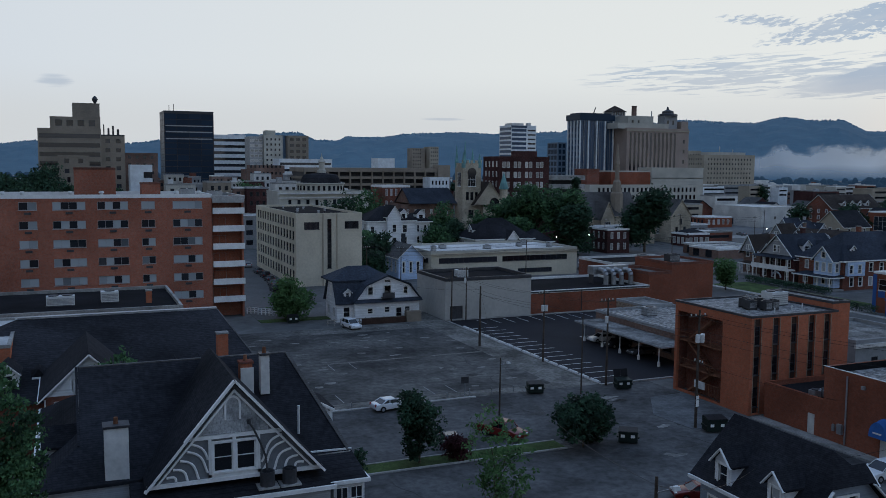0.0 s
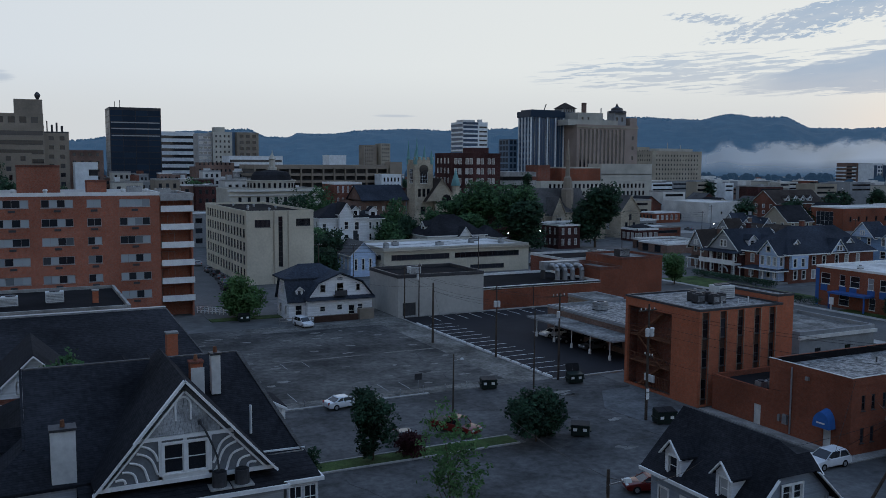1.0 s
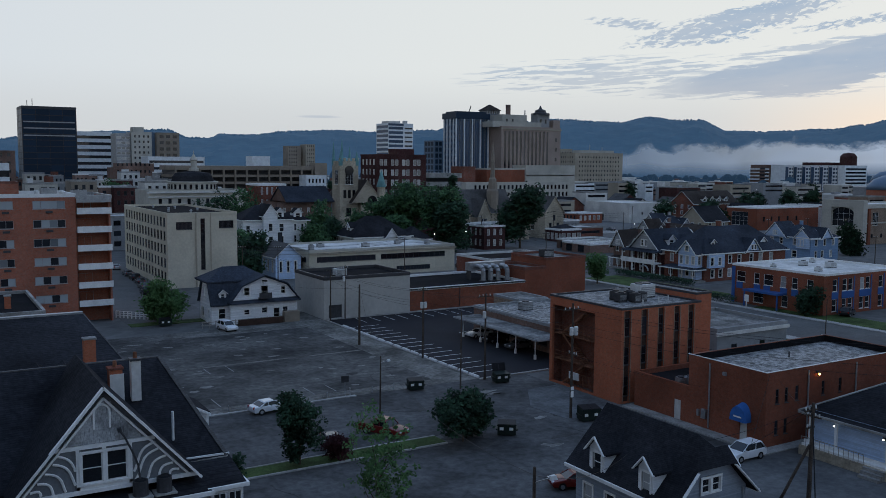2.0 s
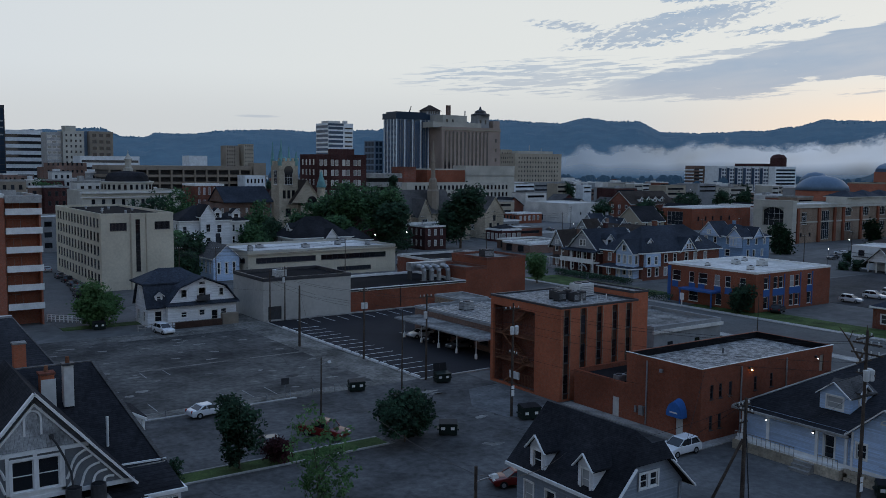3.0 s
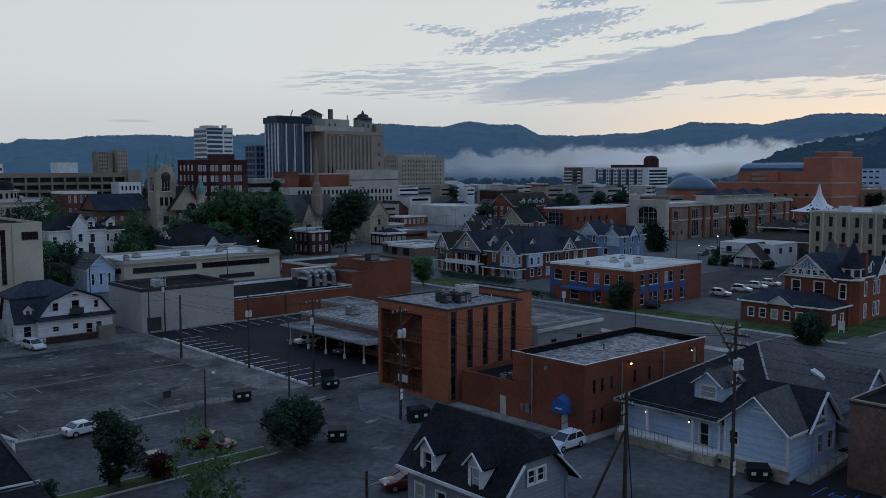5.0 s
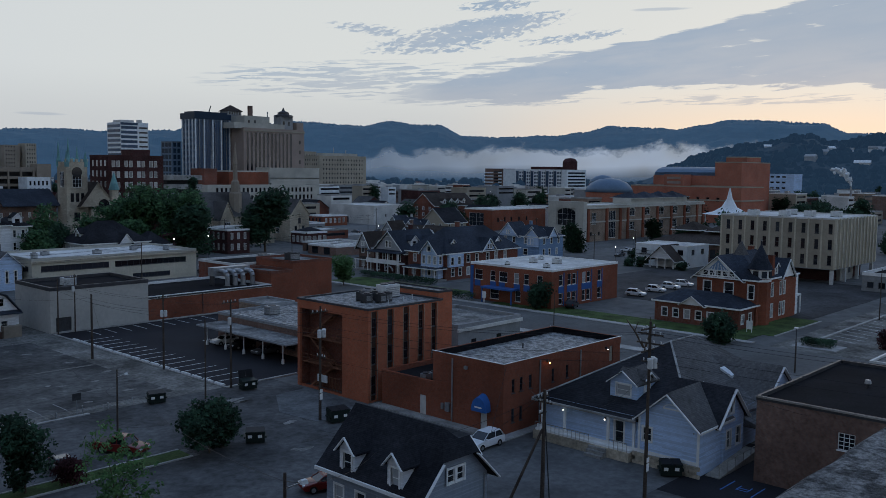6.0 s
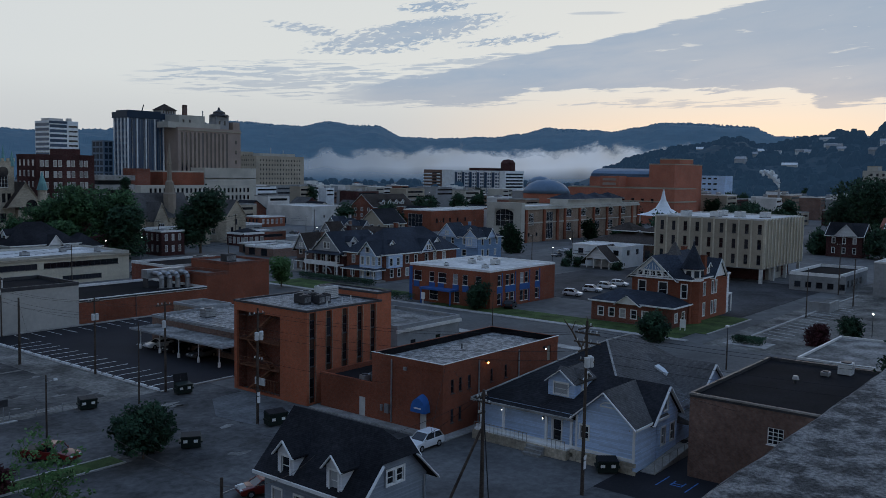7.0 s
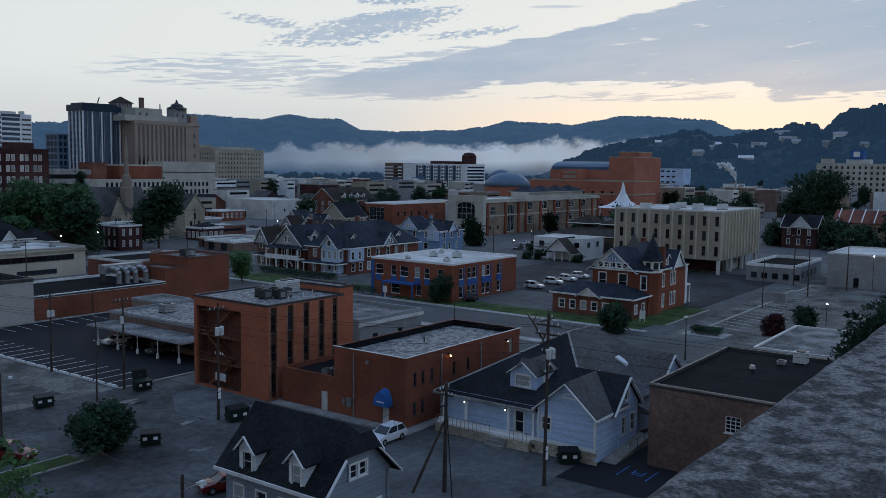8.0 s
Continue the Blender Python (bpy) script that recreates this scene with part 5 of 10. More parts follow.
# ---------- Victorian house with the shingled gable ----------
b = thing("victorian_house", "large grey Victorian house with steep dark shingle roof", "house")
walls(b, -2.2, 17.9, 60.3, 80, 0, 7.0, M["siding_grey"], {"S": [(1.0, 3.6, 1.1, 1.9, "sash"), (3.4, 3.6, 1.1, 1.9, "sash")]})
mr_ = Mesh()
base = [(-2.7, 59.9, 6.95), (18.5, 60.8, 6.95), (18.7, 81, 6.95), (-2.7, 81, 6.95)]
mr_.hull(base, [(p[0], p[1], 7.15) for p in base])
e_ = [(p[0], p[1], 7.15) for p in base]
rA, rB, rC, rD = (0.3, 68.6, 13.1), (15.7, 68.6, 13.1), (15.7, 69.2, 13.1), (0.3, 69.2, 13.1)
kS, kN = (0.3, 62.9, 9.2), (0.3, 77.0, 9.2)
mr_.poly(e_[0], e_[1], rB, rA, kS)
mr_.poly(e_[1], e_[2], rC, rB)
mr_.poly(e_[2], e_[3], kN, rD, rC)
mr_.poly(e_[3], e_[0], kS, kN)
mr_.poly(rA, rB, rC, rD)
part("roof", mr_, M["roof_dark"], b)
gt = Mesh()
for p_, q_ in zip(base[1:], base[2:] + base[:1]):
    gt.beam((p_[0], p_[1], 7.05), (q_[0], q_[1], 7.05), 0.16, 0.3)
part("gutter", gt, M["trim"], b)
part("west_gable_wall", Mesh().hull([(0.32, 62.9, 9.15), (0.32, 77, 9.15), (0.32, 69.2, 13.05), (0.32, 68.6, 13.05)], [(0.5, 62.9, 9.15), (0.5, 77, 9.15), (0.5, 69.2, 13.05), (0.5, 68.6, 13.05)]), M["siding_grey"], b)
part("west_rake", Mesh().beam((0.2, 62.7, 9.1), (0.2, 68.8, 13.2), 0.08, 0.16, (1, 0, 0)), M["roof_dark"], b)
part("eave_edge", Mesh().beam((13.6, 60.75, 7.1), (18.5, 60.75, 7.12), 0.1, 0.12), M["fence"], b)
part("hip_cap", Mesh().beam((15.7, 68.6, 13.15), (18.5, 60.8, 7.2), 0.3, 0.06).box(0.3, 15.7, 68.75, 69.05, 13.08, 13.18), M["roof_grey"], b)
GY = 58.2
ax, az_, ex0, ex1, ez = 9.75, 13.75, 4.3, 15.5, 7.15
# cross roof behind the gable
cr = Mesh()
for sx, tx in ((ex0 - 0.25, -1), (ex1 + 0.25, 1)):
    lo = [(ax, GY - 0.55, az_ - 0.1), (ax, 69, az_ - 0.1), (sx, 69, ez - 0.15), (sx, GY - 0.55, ez - 0.15)]
    lo = lo if tx > 0 else lo[::-1]
    lo = lo[::-1]
    cr.hull(lo, [(p[0], p[1], p[2] + 0.28) for p in lo])
part("cross_roof", cr, M["roof_dark"], b)
gw = Mesh()
gw.hull([(ex0, GY, ez), (ex1, GY, ez), (ax, GY, az_)], [(ex0, GY + 0.3, ez), (ex1, GY + 0.3, ez), (ax, GY + 0.3, az_)])
part("gable_wall", gw, M["gable_panel"], b)
for sx in (ex0 - 0.3, ex1 + 0.3):
    part("rake_board", Mesh().beam((sx, GY - 0.45, ez - 0.1), (ax, GY - 0.45, az_ + 0.12), 0.16, 0.34, (0, 1, 0)), M["trim"], b)
    part("inner_rake", Mesh().beam((sx + (0.6 if sx < ax else -0.6), GY - 0.12, ez - 0.02), (ax, GY - 0.12, az_ - 0.6), 0.14, 0.22, (0, 1, 0)), M["trim"], b)
rk = Mesh()
rk.box(ex0 - 0.2, ex1 + 0.2, GY - 0.2, GY, ez - 0.05, ez + 0.2)
part("gable_band", rk, M["trim"], b)
part("gable_band", Mesh().box(6.6, 12.9, GY - 0.16, GY, 10.0, 10.25), M["trim"], b)
# shingle courses in the peak
sh = Mesh()
rs = random.Random(8)
row, z = 0, 10.3
while z < 13.3:
    half = (az_ - 0.55 - z) * (ax - ex0) / (az_ - ez) - 0.1
    x = ax - half + (0.1 if row % 2 else 0)
    while x < ax + half - 0.12:
        w = rs.uniform(0.22, 0.32)
        dz_ = rs.uniform(-0.012, 0.012)
        sh.hull([(x, GY - 0.11, z + dz_), (x + w - 0.02, GY - 0.11, z + dz_), (x + w - 0.02, GY, z + dz_), (x, GY, z + dz_)],
                [(x, GY - 0.03, z + 0.24), (x + w - 0.02, GY - 0.03, z + 0.24), (x + w - 0.02, GY, z + 0.24), (x, GY, z + 0.24)])
        x += w
    z += 0.21
    row += 1
tagged(part("shingles", sh, M["shingle"], b, "courses of grey wood shingles"), kind="stuff")
# arched louvre in the peak
av = Mesh()
for k in range(12):
    a0, a1 = math.pi * k / 12, math.pi * (k + 1) / 12
    av.beam((ax - 0.1 - 0.48 * math.cos(a0), GY - 0.13, 12.2 + 0.55 * math.sin(a0)), (ax - 0.1 - 0.48 * math.cos(a1), GY - 0.13, 12.2 + 0.55 * math.sin(a1)), 0.12, 0.14, (0, 1, 0))
av.box(ax - 0.65, ax - 0.52, GY - 0.19, GY - 0.03, 11.2, 12.2).box(ax + 0.32, ax + 0.45, GY - 0.19, GY - 0.03, 11.2, 12.2)
part("arch_trim", av, M["trim"], b)
# twin windows
windows(b, Vector((8.25, GY - 0.16, 7.75)), FACE["S"], [(0.12, 0, 1.25, 1.95, "sash_dark"), (1.62, 0, 1.25, 1.95, "sash_dark")])
part("window_surround", Mesh().box(8.05, 8.25, GY - 0.14, GY, 7.4, 10.0).box(11.25, 11.45, GY - 0.14, GY, 7.4, 10.0).box(9.62, 9.85, GY - 0.14, GY, 7.6, 10.0)
     .box(8.05, 11.45, GY - 0.14, GY, 7.36, 7.6), M["trim"], b)
# curved stickwork in the wings of the gable
rake = lambda z: (z - ez) * (ax - ex0) / (az_ - ez)            # how far the rake lies in from the eave
for sg in (-1, 1):
    for z_s, run, fall in ((10.35, 1.5, 1.1), (10.05, 2.3, 2.3), (9.5, 2.3, 2.25), (8.95, 2.1, 1.9), (8.4, 1.75, 1.4), (7.9, 1.2, 0.8)):
        st, pts_ = Mesh(), []
        for k in range(17):
            s_ = k / 16
            d_ = rake(min(z_s, 9.7)) + 0.45 + (1.3 if z_s > 10.2 else 0) + s_ * run + 0.20 * math.sin(s_ * 2 * math.pi)
            z_ = min(z_s, 10.0) - 0.2 - s_ * fall + 0.20 * math.sin(s_ * 2 * math.pi)
            p_ = (ex0 + d_ if sg < 0 else ex1 - d_, GY - 0.05, z_)
            if z_ < ez + 0.15 or (8.05 < p_[0] < 11.45):
                break
            pts_.append(p_)
        if len(pts_) > 2:
            st.line(pts_, 0.085, 6)
            part("stickwork", st, M["trim"], b, "white curved stick trim")
# porch roof with equipment in front of the gable
part("porch_roof", Mesh().hull([(3.2, 56.6, 6.2), (16.2, 56.6, 6.2), (16.2, 60.2, 6.2), (3.2, 60.2, 6.2)], [(3.2, 56.6, 6.35), (16.2, 56.6, 6.35), (16.2, 60.2, 7.0), (3.2, 60.2, 7.0)]), M["roof_dark"], b)
part("porch_gutter", Mesh().box(3.1, 16.3, 56.45, 56.6, 6.1, 6.38), M["trim"], b)
walls(b, 3.6, 16.0, 57.0, 60.28, 0, 6.15, M["siding_grey"], {"S": [(1.5, 3.2, 1.1, 1.9, "sash"), (5.5, 3.2, 1.1, 1.9, "sash"), (9.5, 3.2, 1.1, 1.9, "sash")]}, name="porch_wall")
part("side_roof", Mesh().hull([(15.6, 57.0, 6.2), (18.7, 57.0, 6.2), (18.7, 60.9, 6.4), (15.6, 60.9, 6.4)], [(15.6, 57.0, 6.4), (18.7, 57.0, 6.4), (18.7, 60.9, 7.15), (15.6, 60.9, 7.15)]), M["roof_dark"], b)
part("side_gutter", Mesh().box(16.0, 18.85, 56.85, 57.0, 6.15, 6.42).box(18.7, 18.85, 57.0, 60.9, 6.15, 6.42), M["trim"], b)
part("bay_wall", Mesh().box(16.3, 18.5, 57.2, 61, 0, 6.2), M["siding_white"], b)
windows(b, Vector((16.2, 57.05, 4.2)), FACE["S"], [(0.2, 0, 0.9, 1.7, "small"), (1.25, 0, 0.9, 1.7, "small")])
chimney(b, 2.5, 60.9, 7.0, 10.75, 1.5, 1.2, "offwhite", "metal_dark", 1)
chimney(b, 11.85, 65.4, 10.6, 13.3, 0.9, 0.8, "brick_red", "brick_dark", 1)
part("painted_face", Mesh().box(11.42, 12.38, 64.9, 64.98, 10.6, 13.0), M["offwhite"], b)
chimney(b, 13.3, 65.6, 10.8, 13.75, 0.66, 0.7, "offwhite", "metal_dark", 1)
part("vent_pipe", Mesh().tube((15.1, 62.3, 8.4), (15.1, 62.3, 10.5), 0.10), M["metal_white"], b)
for x in (11.8, 13.3):
    t = thing("condenser", "dark round condenser unit on the porch roof", "air conditioner", "condensers on the porch roof", x, 57.5, 6.5)
    part("pad", Mesh().box(-0.7, 0.7, -0.6, 0.6, 0, 0.12), M["concrete"], t)
    part("drum", Mesh().tube((0, 0, 0.12), (0, 0, 1.1), 0.5, 0.48, 14), M["metal_dark"], t)
    part("fan_guard", Mesh().tube((0, 0, 1.1), (0, 0, 1.18), 0.44, 0.3, 14), M["black"], t)
cp = Mesh().line([(11.9, 57.5, 6.6), (11.7, 57.55, 8.6), (11.35, 57.6, 9.6), (10.9, 57.6, 10.6), (10.65, 57.6, 11.0)], 0.07, 6)
cp.tube((10.65, 57.6, 10.95), (10.6, 57.6, 11.2), 0.14, 0.14, 8)
part("flue_pipe", cp, M["metal_dark"], b, "thin bent dark flue pipe")
dormer(b, -1.9, 66.5, 7.2, 2.2, 3.0, 1.3, "W", "siding_grey", "roof_dark")
part("side_gable", Mesh().hull([(17.3, 71.35, 6.1), (20.1, 71.35, 6.1), (20.1, 71.35, 7.3), (17.3, 71.35, 8.85)], [(17.3, 71.5, 6.1), (20.1, 71.5, 6.1), (20.1, 71.5, 7.3), (17.3, 71.5, 8.85)]), M["siding_white"], b, "white clapboard gable end")
part("side_rake", Mesh().beam((17.3, 71.25, 9.0), (20.35, 71.25, 7.3), 0.2, 0.24, (0, 1, 0)), M["trim"], b)
part("roof_flashing", Mesh().beam((15.6, 60.95, 7.33), (18.7, 60.95, 7.27), 0.14, 0.12, (0, 1, 0)), M["trim"], b)
part("side_porch_roof", Mesh().hull([(17.9, 71.4, 8.4), (20.4, 71.4, 7.3), (20.4, 76, 7.3), (17.9, 76, 8.4)], [(17.9, 71.4, 8.6), (20.4, 71.4, 7.5), (20.4, 76, 7.5), (17.9, 76, 8.6)]), M["roof_dark"], b)
part("side_porch_wall", Mesh().box(17.95, 19.6, 71.8, 75.6, 0, 7.2), M["siding_grey"], b)
part("cornice_post", Mesh().box(19.95, 20.2, 71.25, 71.5, 0, 7.3), M["trim"], b)

# ---------- grey house with dormers ----------
b = thing("dormer_house", "blue-grey house with dark roof and white dormers", "house")
walls(b, 44.5, 52.0, 42.9, 53.3, 0, 4.6, M["siding_haze"], {"W": cells(1.0, 2.5, 4, 1.2, 3, 1, 1.0, 1.9, "sash"), "S": [(1.2, 1.0, 1.0, 1.9, "sash"), (5.4, 0.1, 1.0, 2.2, "sash")]})
r_ = Mesh()
eave = [(43.9, 42.2, 4.3), (52.6, 42.2, 4.3), (52.6, 54.0, 4.3), (43.9, 54.0, 4.3)]
clip = [(46.3, 42.3, 6.7), (50.1, 42.3, 6.7)]
rid = [(48.2, 44.2, 8.65), (48.2, 54.0, 8.65)]
r_.poly(eave[3], eave[0], clip[0], rid[0], rid[1])
r_.poly(eave[1], eave[2], rid[1], rid[0], clip[1])
r_.poly(clip[0], clip[1], rid[0])
r_.poly(*[(p[0], p[1], p[2] - 0.2) for p in (rid[1], rid[0], clip[0], eave[0], eave[3])])
r_.poly(*[(p[0], p[1], p[2] - 0.2) for p in (clip[1], rid[0], rid[1], eave[2], eave[1])])
part("roof", r_, M["roof_dark"], b)
part("gable_wall", Mesh().hull([(44.5, 42.9, 4.6), (52, 42.9, 4.6), (50.0, 42.9, 6.65), (46.4, 42.9, 6.65)], [(44.5, 43.1, 4.6), (52, 43.1, 4.6), (50.0, 43.1, 6.65), (46.4, 43.1, 6.65)]), M["siding_haze"], b)
part("gable_wall", Mesh().hull([(44.5, 53.1, 4.6), (52, 53.1, 4.6), (48.2, 53.1, 8.3)], [(44.5, 53.3, 4.6), (52, 53.3, 4.6), (48.2, 53.3, 8.3)]), M["siding_haze"], b)
windows(b, Vector((47.3, 42.8, 4.75)), FACE["S"], [(0, 0, 0.8, 1.05, "sash"), (1.05, 0, 0.8, 1.05, "sash")])
for a_, c_ in ((eave[0], clip[0]), (eave[1], clip[1])):
    part("rake_board", Mesh().beam((a_[0], a_[1] - 0.04, a_[2] - 0.1), (c_[0], c_[1] - 0.04, c_[2] - 0.1), 0.1, 0.3, (0, 1, 0)), M["trim"], b)
for x in (43.8, 52.55):
    part("gutter", Mesh().box(x, x + 0.15, 42.2, 54, 4.1, 4.35), M["trim"], b)
dormer(b, 44.3, 50.6, 4.3, 1.8, 3.4, 2.0, "W", "siding_white", "roof_dark", top=1.1)
dormer(b, 44.3, 45.3, 4.3, 1.6, 3.4, 2.1, "W", "siding_white", "roof_dark", top=1.1)
dormer(b, 52.0, 45.0, 4.4, 2.0, 3.2, 1.4, "E", "siding_haze", "roof_dark", top=1.0)
part("gas_meter", Mesh().box(51.0, 51.4, 42.6, 42.9, 1.0, 1.6).tube((51.6, 42.8, 0.2), (51.6, 42.8, 4.5), 0.05), M["metal"], b)

# ---------- blue house ----------
b = thing("blue_house", "pale blue clapboard house with grey shingle roof", "house")
walls(b, 75.0, 98.5, 37.2, 54.5, 0, 4.3, M["siding_blue"], {"W": [(9.0, 1.3, 1.0, 2.2, "sash")], "S": [(5.6, 1.6, 1.1, 1.8, "sash"), (9.0, 1.6, 1.1, 1.8, "sash"), (15, 1.6, 1.1, 1.8, "sash")]})
rf = Mesh()
e0 = [(74.2, 36.6, 4.0), (99.2, 36.6, 4.0), (99.2, 55.2, 4.0), (74.2, 55.2, 4.0)]
rf.poly(*e0[::-1])
ra, rb = (89.8, 47.6, 9.1), (95.4, 47.4, 9.1)
rf.poly(e0[3], e0[0], ra)
# same roof as the grey slopes; the darker shingles carry its shade
part("west_roof", rf, M["roof_dark"], b, "west roof slope, its shade coloured into darker shingles")
rf = Mesh()
rf.poly(e0[0], e0[1], rb, ra)
rf.poly(e0[1], e0[2], rb)
rf.poly(e0[2], e0[3], ra, rb)
part("roof", rf, M["roof_grey"], b, "grey shingle roof slope")
rc = Mesh().beam((74.2, 36.6, 4.1), ra, 0.22, 0.1).beam(ra, rb, 0.22, 0.1).beam((74.2, 55.2, 4.1), ra, 0.2, 0.1)
rc.box(74.1, 74.25, 42.7, 55.2, 3.85, 4.1)
part("ridge_cap", rc, M["concrete"], b)
part("skylight", Mesh().hull([(90.6, 40.6, 5.9), (91.6, 40.6, 5.9), (91.6, 42.0, 6.6), (90.6, 42.0, 6.6)], [(90.6, 40.6, 6.15), (91.6, 40.6, 6.15), (91.6, 42.0, 6.85), (90.6, 42.0, 6.85)]), M["white"], b, "pale skylight")
# west gable wing
walls(b, 74.2, 79, 36.2, 42.4, 0, 4.6, M["siding_blue"], {"W": [(0.5, 2.4, 0.9, 1.3, "sash")]}, name="wing_wall")
gable_roof(b, 74.2, 80.5, 36.2, 42.4, 4.6, 7.3, "x", "roof_grey", 0.4, wall="siding_blue", name="wing_roof")
for yy in (53.8, 51.1, 45.9, 43.0):
    part("porch_post", Mesh().box(74.3, 74.5, yy - 0.13, yy + 0.13, 0.95, 4.0), M["trim"], b)
part("porch_kerb", Mesh().box(73.6, 74.7, 43.0, 54.3, 0.95, 1.15), M["trim"], b)
for yy in (51.6, 46.6):
    lamp_ = part("porch_lamp", Mesh().box(74.85, 75.0, yy - 0.1, yy + 0.1, 3.2, 3.5), M["metal_dark"], b)
    part("bulb", Mesh().box(74.78, 74.85, yy - 0.06, yy + 0.06, 3.24, 3.36), glowing("porch_glow", (1.0, 0.95, 0.85), 5), lamp_)
arc_ = Mesh()
for k in range(8):
    a0, a1 = math.pi * k / 8, math.pi * (k + 1) / 8
    arc_.beam((74.1, 38.9 - 0.85 * math.cos(a0), 6.0 + 0.4 * math.sin(a0)), (74.1, 38.9 - 0.85 * math.cos(a1), 6.0 + 0.4 * math.sin(a1)), 0.08, 0.16, (1, 0, 0))
part("gable_ornament", arc_.box(74.06, 74.16, 38.0, 39.8, 5.9, 6.02), M["trim"], b)
# south gables
walls(b, 79.05, 83.4, 36.0, 40, 0, 4.4, M["siding_blue"], {"S": [(0.6, 1.6, 0.9, 1.7, "sash"), (2.7, 1.6, 0.9, 1.7, "sash")]}, name="bay_wall")
# darker shingles put the west slope's shade into the whole bay roof
gable_roof(b, 77.4, 83.4, 36.0, 42, 4.4, 7.3, "y", "roof_dark", 0.4, wall="siding_blue", name="bay_roof", rake=False)
for sx in (77.0, 83.8):
    part("rake_board", Mesh().beam((sx, 35.55, 4.07), (80.4, 35.55, 7.36), 0.10, 0.34, (0, 1, 0)), M["trim"], b)
windows(b, Vector((80.0, 35.9, 5.0)), FACE["S"], [(0, 0, 0.8, 1.2, "sash")])
part("awning_roof", Mesh().hull([(84.8, 34.4, 2.6), (88.6, 34.4, 2.6), (88.6, 36.8, 2.6), (84.8, 36.8, 2.6)], [(84.8, 34.4, 2.75), (88.6, 34.4, 2.75), (88.6, 36.8, 3.5), (84.8, 36.8, 3.5)]), M["roof_grey"], b)
gable_roof(b, 89, 97, 36.3, 44, 4.2, 7.4, "y", "roof_grey", 0.3, wall="siding_blue", name="rear_roof")
dormer(b, 77.6, 46.2, 5.1, 3.1, 4.2, 1.6, "W", "siding_blue", "roof_grey", top=0.75)
dormer(b, 79.6, 44.6, 5.6, 1.4, 3.0, 1.5, "S", "siding_white", "roof_grey", top=0.8)
part("corner_board", Mesh().box(74.12, 74.3, 36.1, 36.3, 0.9, 4.6).box(74.12, 74.25, 42.2, 42.4, 0.9, 4.6).box(74.9, 75.05, 54.3, 54.5, 0.9, 4.2).box(74.14, 74.2, 36.2, 54.4, 1.15, 1.45), M["trim"], b)
stn = Mesh()
for face_y in range(27):
    for k in range(3):
        y0 = 35.9 + face_y * 0.7 + (0.35 if k % 2 else 0)
        x = 73.95 - rs.uniform(0, 0.05) if y0 < 42.4 else 74.75 - rs.uniform(0, 0.05)
        stn.box(x, x + 0.25, y0, y0 + 0.66, k * 0.38, k * 0.38 + 0.35)
part("foundation", stn, M["stone"], b, "rough tan stone foundation")
part("porch_wall", Mesh().box(73.4, 74.7, 43.0, 54.4, 0, 0.95), M["stone"], b)
stp = part("steps", Mesh().box(72.4, 73.4, 45.4, 47.4, 0, 0.3).box(72.8, 73.4, 45.4, 47.4, 0.3, 0.6).box(73.1, 73.4, 45.4, 47.4, 0.6, 0.9), M["concrete"], b)
rl = Mesh()
for x, y0, y1 in ((73.5, 43.2, 45.2), (73.5, 47.6, 54.2)):
    rl.beam((x, y0, 1.85), (x, y1, 1.85), 0.06, 0.06)
    n_ = int((y1 - y0) / 0.5)
    for k in range(n_ + 1):
        rl.beam((x, y0 + (y1 - y0) * k / n_, 0.9), (x, y0 + (y1 - y0) * k / n_, 1.85), 0.04, 0.04)
part("porch_rail", rl, M["fence"], b)
rl = Mesh()
for k in range(6):
    rl.beam((75.4 + k * 1.7, 34.6, 0), (75.4 + k * 1.7, 34.6, 1.4), 0.06, 0.06)
rl.beam((75.4, 34.6, 1.4), (83.9, 34.6, 1.4), 0.06, 0.06)
part("handrail", rl, M["fence"], b)
part("ramp", Mesh().hull([(75.4, 34.6, 0), (84, 34.6, 0), (84, 36, 0), (75.4, 36, 0)], [(75.4, 34.6, 0.1), (84, 34.6, 0.9), (84, 36, 0.9), (75.4, 36, 0.1)]), M["fence"], b)
setting("road_access_mark", Mesh().box(73, 76, 30.5, 30.62, 0, 0.04).box(73, 76, 33.3, 33.42, 0, 0.04).box(74, 75.2, 31.3, 31.42, 0, 0.041).box(74, 75.2, 32.3, 32.42, 0, 0.041).box(74, 74.12, 31.42, 32.3, 0, 0.041).box(74.5, 74.62, 31.42, 32.3, 0, 0.041), M["blue_line"], "blue painted accessible parking mark")

# ---------- brown brick flat-roofed building ----------
b = block("brown_brick_shop", "brown brick building with a black tar roof", 77.3, 99, 18, 32.2, 7.95, "brick_brown", "tar_roof", "metal_dark",
          {"W": [(7.2, 4.6, 1.4, 1.5, "lattice")], "N": []}, drop=0.3, wide=0.2, high=0.04)
part("roof_edge", Mesh().box(77.2, 77.3, 17.9, 32.3, 7.82, 7.98), M["fence"], b, "thin pale roof edge")
t = thing("roof_vent", "small dark roof vent with a cowl", "vent", x=89, y=26.3, z=7.6)
part("pipe", Mesh().tube((0, 0, 0), (0, 0, 0.5), 0.16), M["metal_dark"], t)
part("cowl", Mesh().tube((0, 0, 0.5), (0, 0, 0.85), 0.34, 0.25), M["metal"], t)
air_unit(96.8, 23.6, 7.6, 1.4, 1.3, 1.3, 1, label="pale rooftop air-conditioning unit")
air_unit(94.6, 25.0, 7.6, 1.0, 0.8, 0.5, 1)
b = block("gravel_roof_shop", "low shop with a pale patched gravel roof", 110.5, 130, 22, 32.6, 6.0, "brick_brown", "gravel_roof", "metal_white", drop=0.2, wide=0.2)

